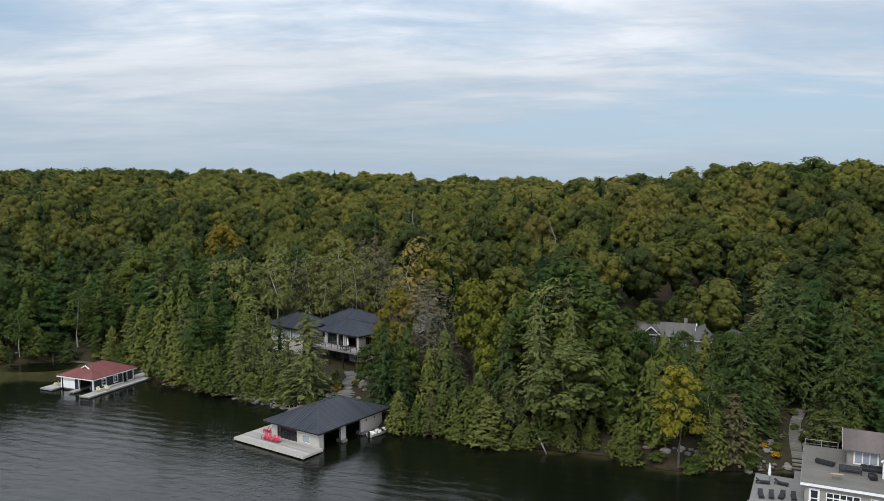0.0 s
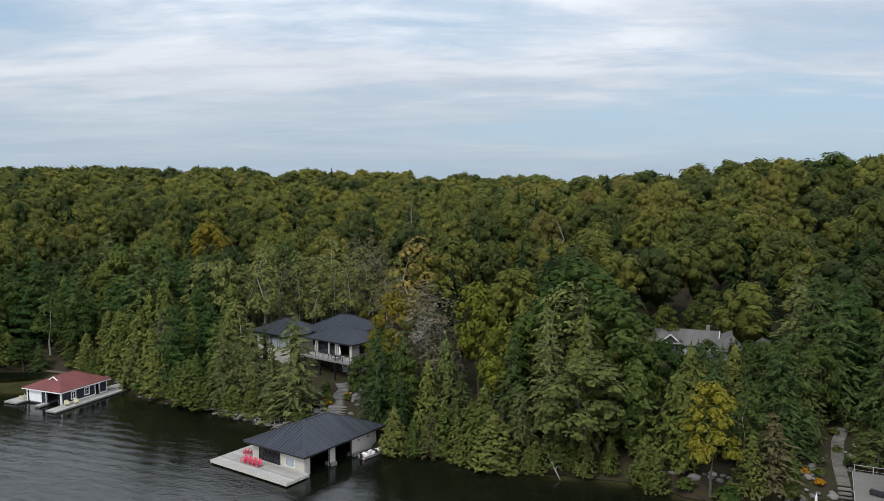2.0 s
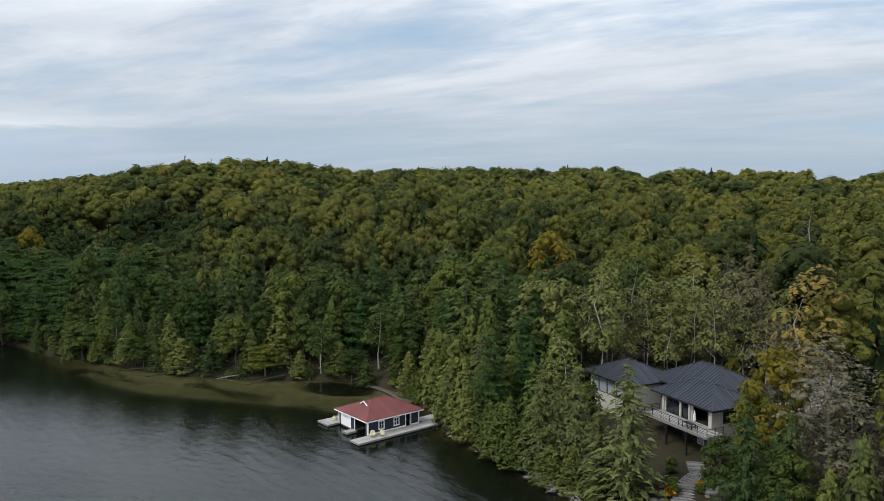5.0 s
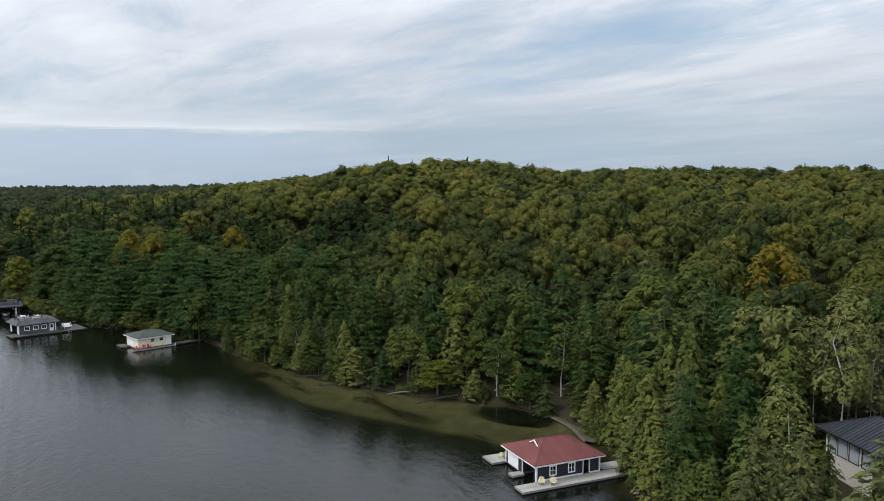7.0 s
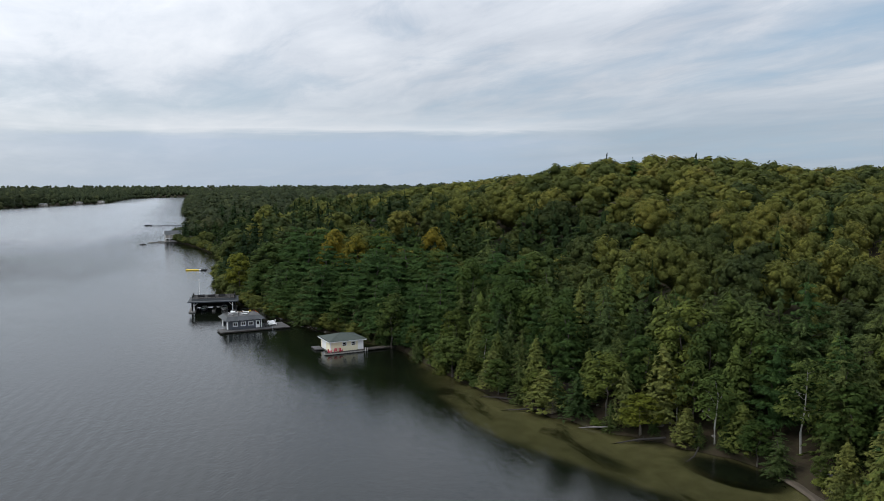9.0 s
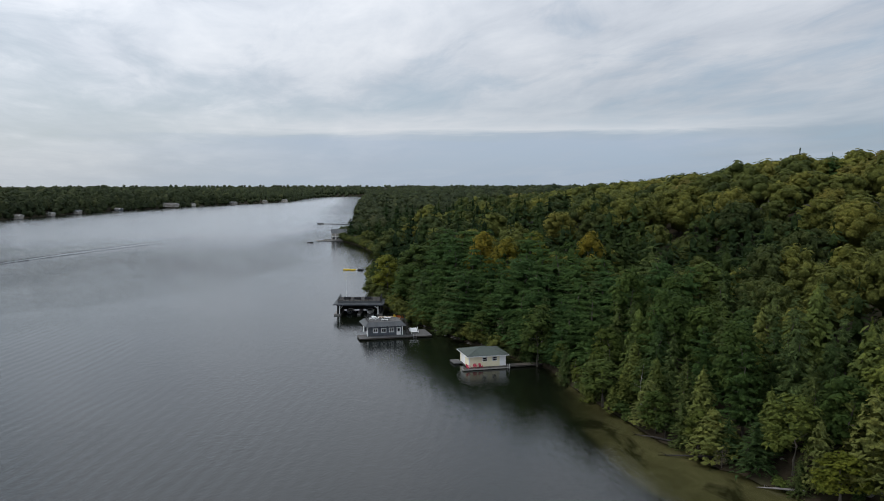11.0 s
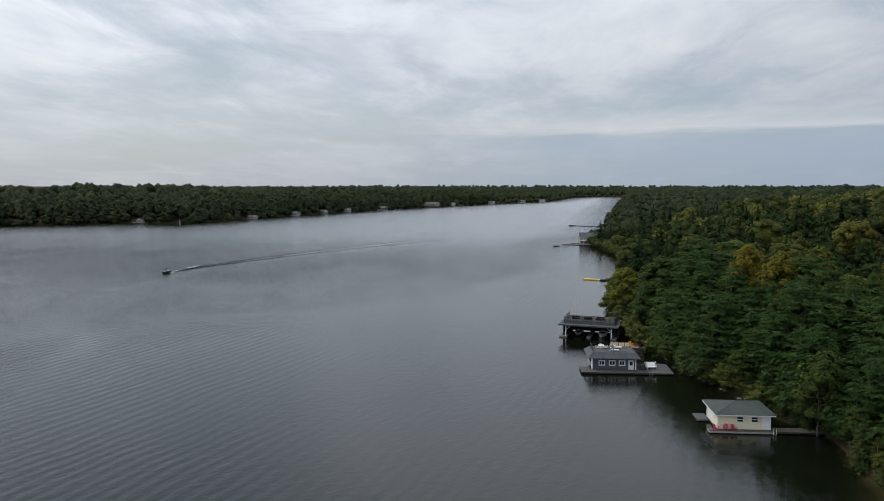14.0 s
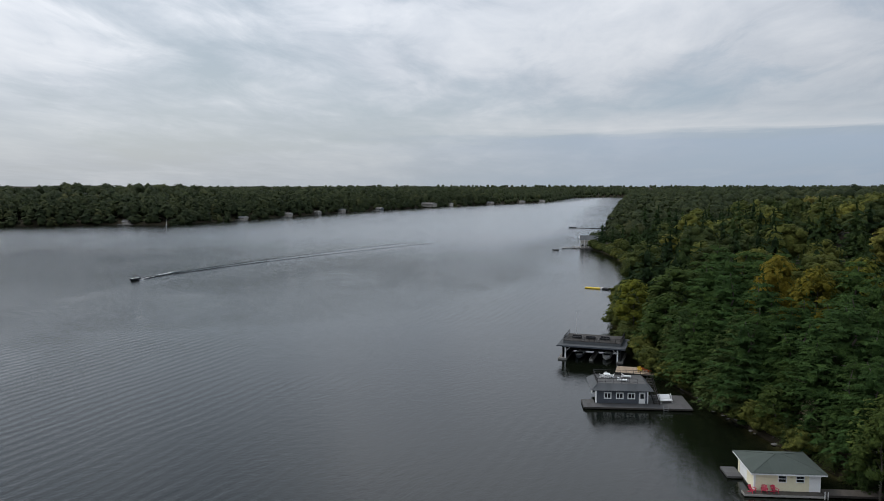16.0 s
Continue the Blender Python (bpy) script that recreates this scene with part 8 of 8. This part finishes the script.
def woods():
    light = models_light()
    broad, needle, close, dark = [], [], [], []
    p, r = scatter(-640, 330, 100, 620, 9.5, 17)
    d = shore_distance(p[:, 0], p[:, 1])
    z = ground_height(p[:, 0], p[:, 1])
    for (x, y), dist, h in zip(p, d, z):
        near = -300 < x < 92 and y < 250
        if dist < (28 if near else 0.3) or not free(x, y) or any((x - a) ** 2 + (y - b) ** 2 < q * q for a, b, q in HERO):
            continue
        if dist > 380 or math.hypot(x, y) > 600 + 60 * r.random() or (dist > 180 and r.random() < 0.58):
            continue
        if -58 < x < -12 and y < 201:
            continue
        u = r.random()
        tone = float(np.clip(r.beta(0.9, 1.4) * 0.88 + 0.5 * (patch(x, y, 3) - 0.5) + (0.10 if dist > 90 else -0.04), 0, 1))
        s = (r.uniform(0.70, 1.25) if dist < 90 else r.uniform(0.86, 1.2)) * (0.7 if dist < 6 else 1.0)
        s *= 0.72 if (x < -430 and dist < 30) else 1.0
        if x < -190 and dist < 120 and r.random() < 0.22:
            continue
        row = (x, y, h - 0.3, s, s ** 0.7 * r.uniform(0.82, 1.08) * (1.32 if dist > 180 else 1.25 if x < -190 else 1.0), r.uniform(0, 6.28), tone)
        fir = u < (0.78 if (dist < 75 and x < -190) else 0.16 if dist < 90 else 0.05)
        if dist < (150 if x > -120 else 105) and x > -330 and y < 330:
            (dark if fir else close).append(row)
        else:
            (needle if fir else broad).append(row)
    for (ax, ay), (bx, by) in zip(SHORE[33:45], SHORE[34:46]):
        L = math.hypot(bx - ax, by - ay)
        for k in range(int(L / 3.0)):
            f = (k + r.random()) / int(L / 3.0)
            x, y = ax + (bx - ax) * f + r.normal(0, 0.6), ay + (by - ay) * f + 1.0 + r.normal(0, 0.8)
            if free(x, y, -3.0):
                s = r.uniform(0.3, 0.6)
                broad.append((x, y, -6.8 * s, s, s * r.uniform(1.1, 1.6), r.uniform(0, 6.28), float(r.uniform(0.0, 0.5))))
    join_trees("broadleaf_woods", "dense wooded hillside of green and yellowing leafy trees", broad, light["broad"], WOODS_BROAD)
    join_trees("conifer_woods", "dark green conifers scattered through the wooded hillside", needle, light["needle"], WOODS_CONIFER)
    join_trees("hillside_broadleaf_woods", "leafy green and yellowing trees on the slope behind the shore", close, light["broad_close"], WOODS_BROAD)
    join_trees("hillside_conifer_woods", "dark conifers on the slope behind the shore", dark, light["needle_close"], WOODS_CONIFER)
    far, bank = [], []
    r = np.random.default_rng(31)
    for x0, x1, y0, y1, step, keep in ((-2500, -600, 150, 1000, 12, 45), (-1000, 700, 500, 1150, 17, 160), (-2400, -640, -800, 330, 9.8, 70), (330, 620, 0, 600, 17, 160), (-4300, -2250, -700, 1900, 40, 400), (-2300, 1500, 1150, 2800, 46, 300)):
        p, _ = scatter(x0, x1, y0, y1, step, int(step * 7))
        d = shore_distance(p[:, 0], p[:, 1])
        z = ground_height(p[:, 0], p[:, 1])
        for (x, y), dist, h in zip(p, d, z):
            if dist < (-1.5 if x < -640 else 0.5) or (dist > keep and r.random() > (keep / dist) ** 1.4) or (x < -1250 and step < 10 and dist > 15 and r.random() < 0.45):
                continue
            if -640 < x < 330 and 100 < y < 620 and dist <= 380 and math.hypot(x, y) <= 620:
                continue
            s = r.uniform(0.7, 1.2) * (0.75 if dist < 8 else 1.0)
            w = r.uniform(0.85, 1.4) * (1.0 if dist < keep else min(1.9, (dist / keep) ** 0.5))
            front = -1560 < x < -640 and y < 330 and dist < 75
            (bank if front else far).append((x, y, h - (3.4 if dist < 8 else 1.0), s, w, r.uniform(0, 6.28), float(np.clip(r.beta(1.3, 4.0) if x < -650 else r.beta(1.6, 2.4), 0, 1))))
    join_trees("far_shore_woods", "leafy trees crowding the far shore, their green dulled by painted haze", bank, light["shore"], HAZY_LEAVES)
    join_trees("far_woods", "distant wooded shores and hills, their green dulled by painted haze", far, light["far"], HAZY_LEAVES)


woods()
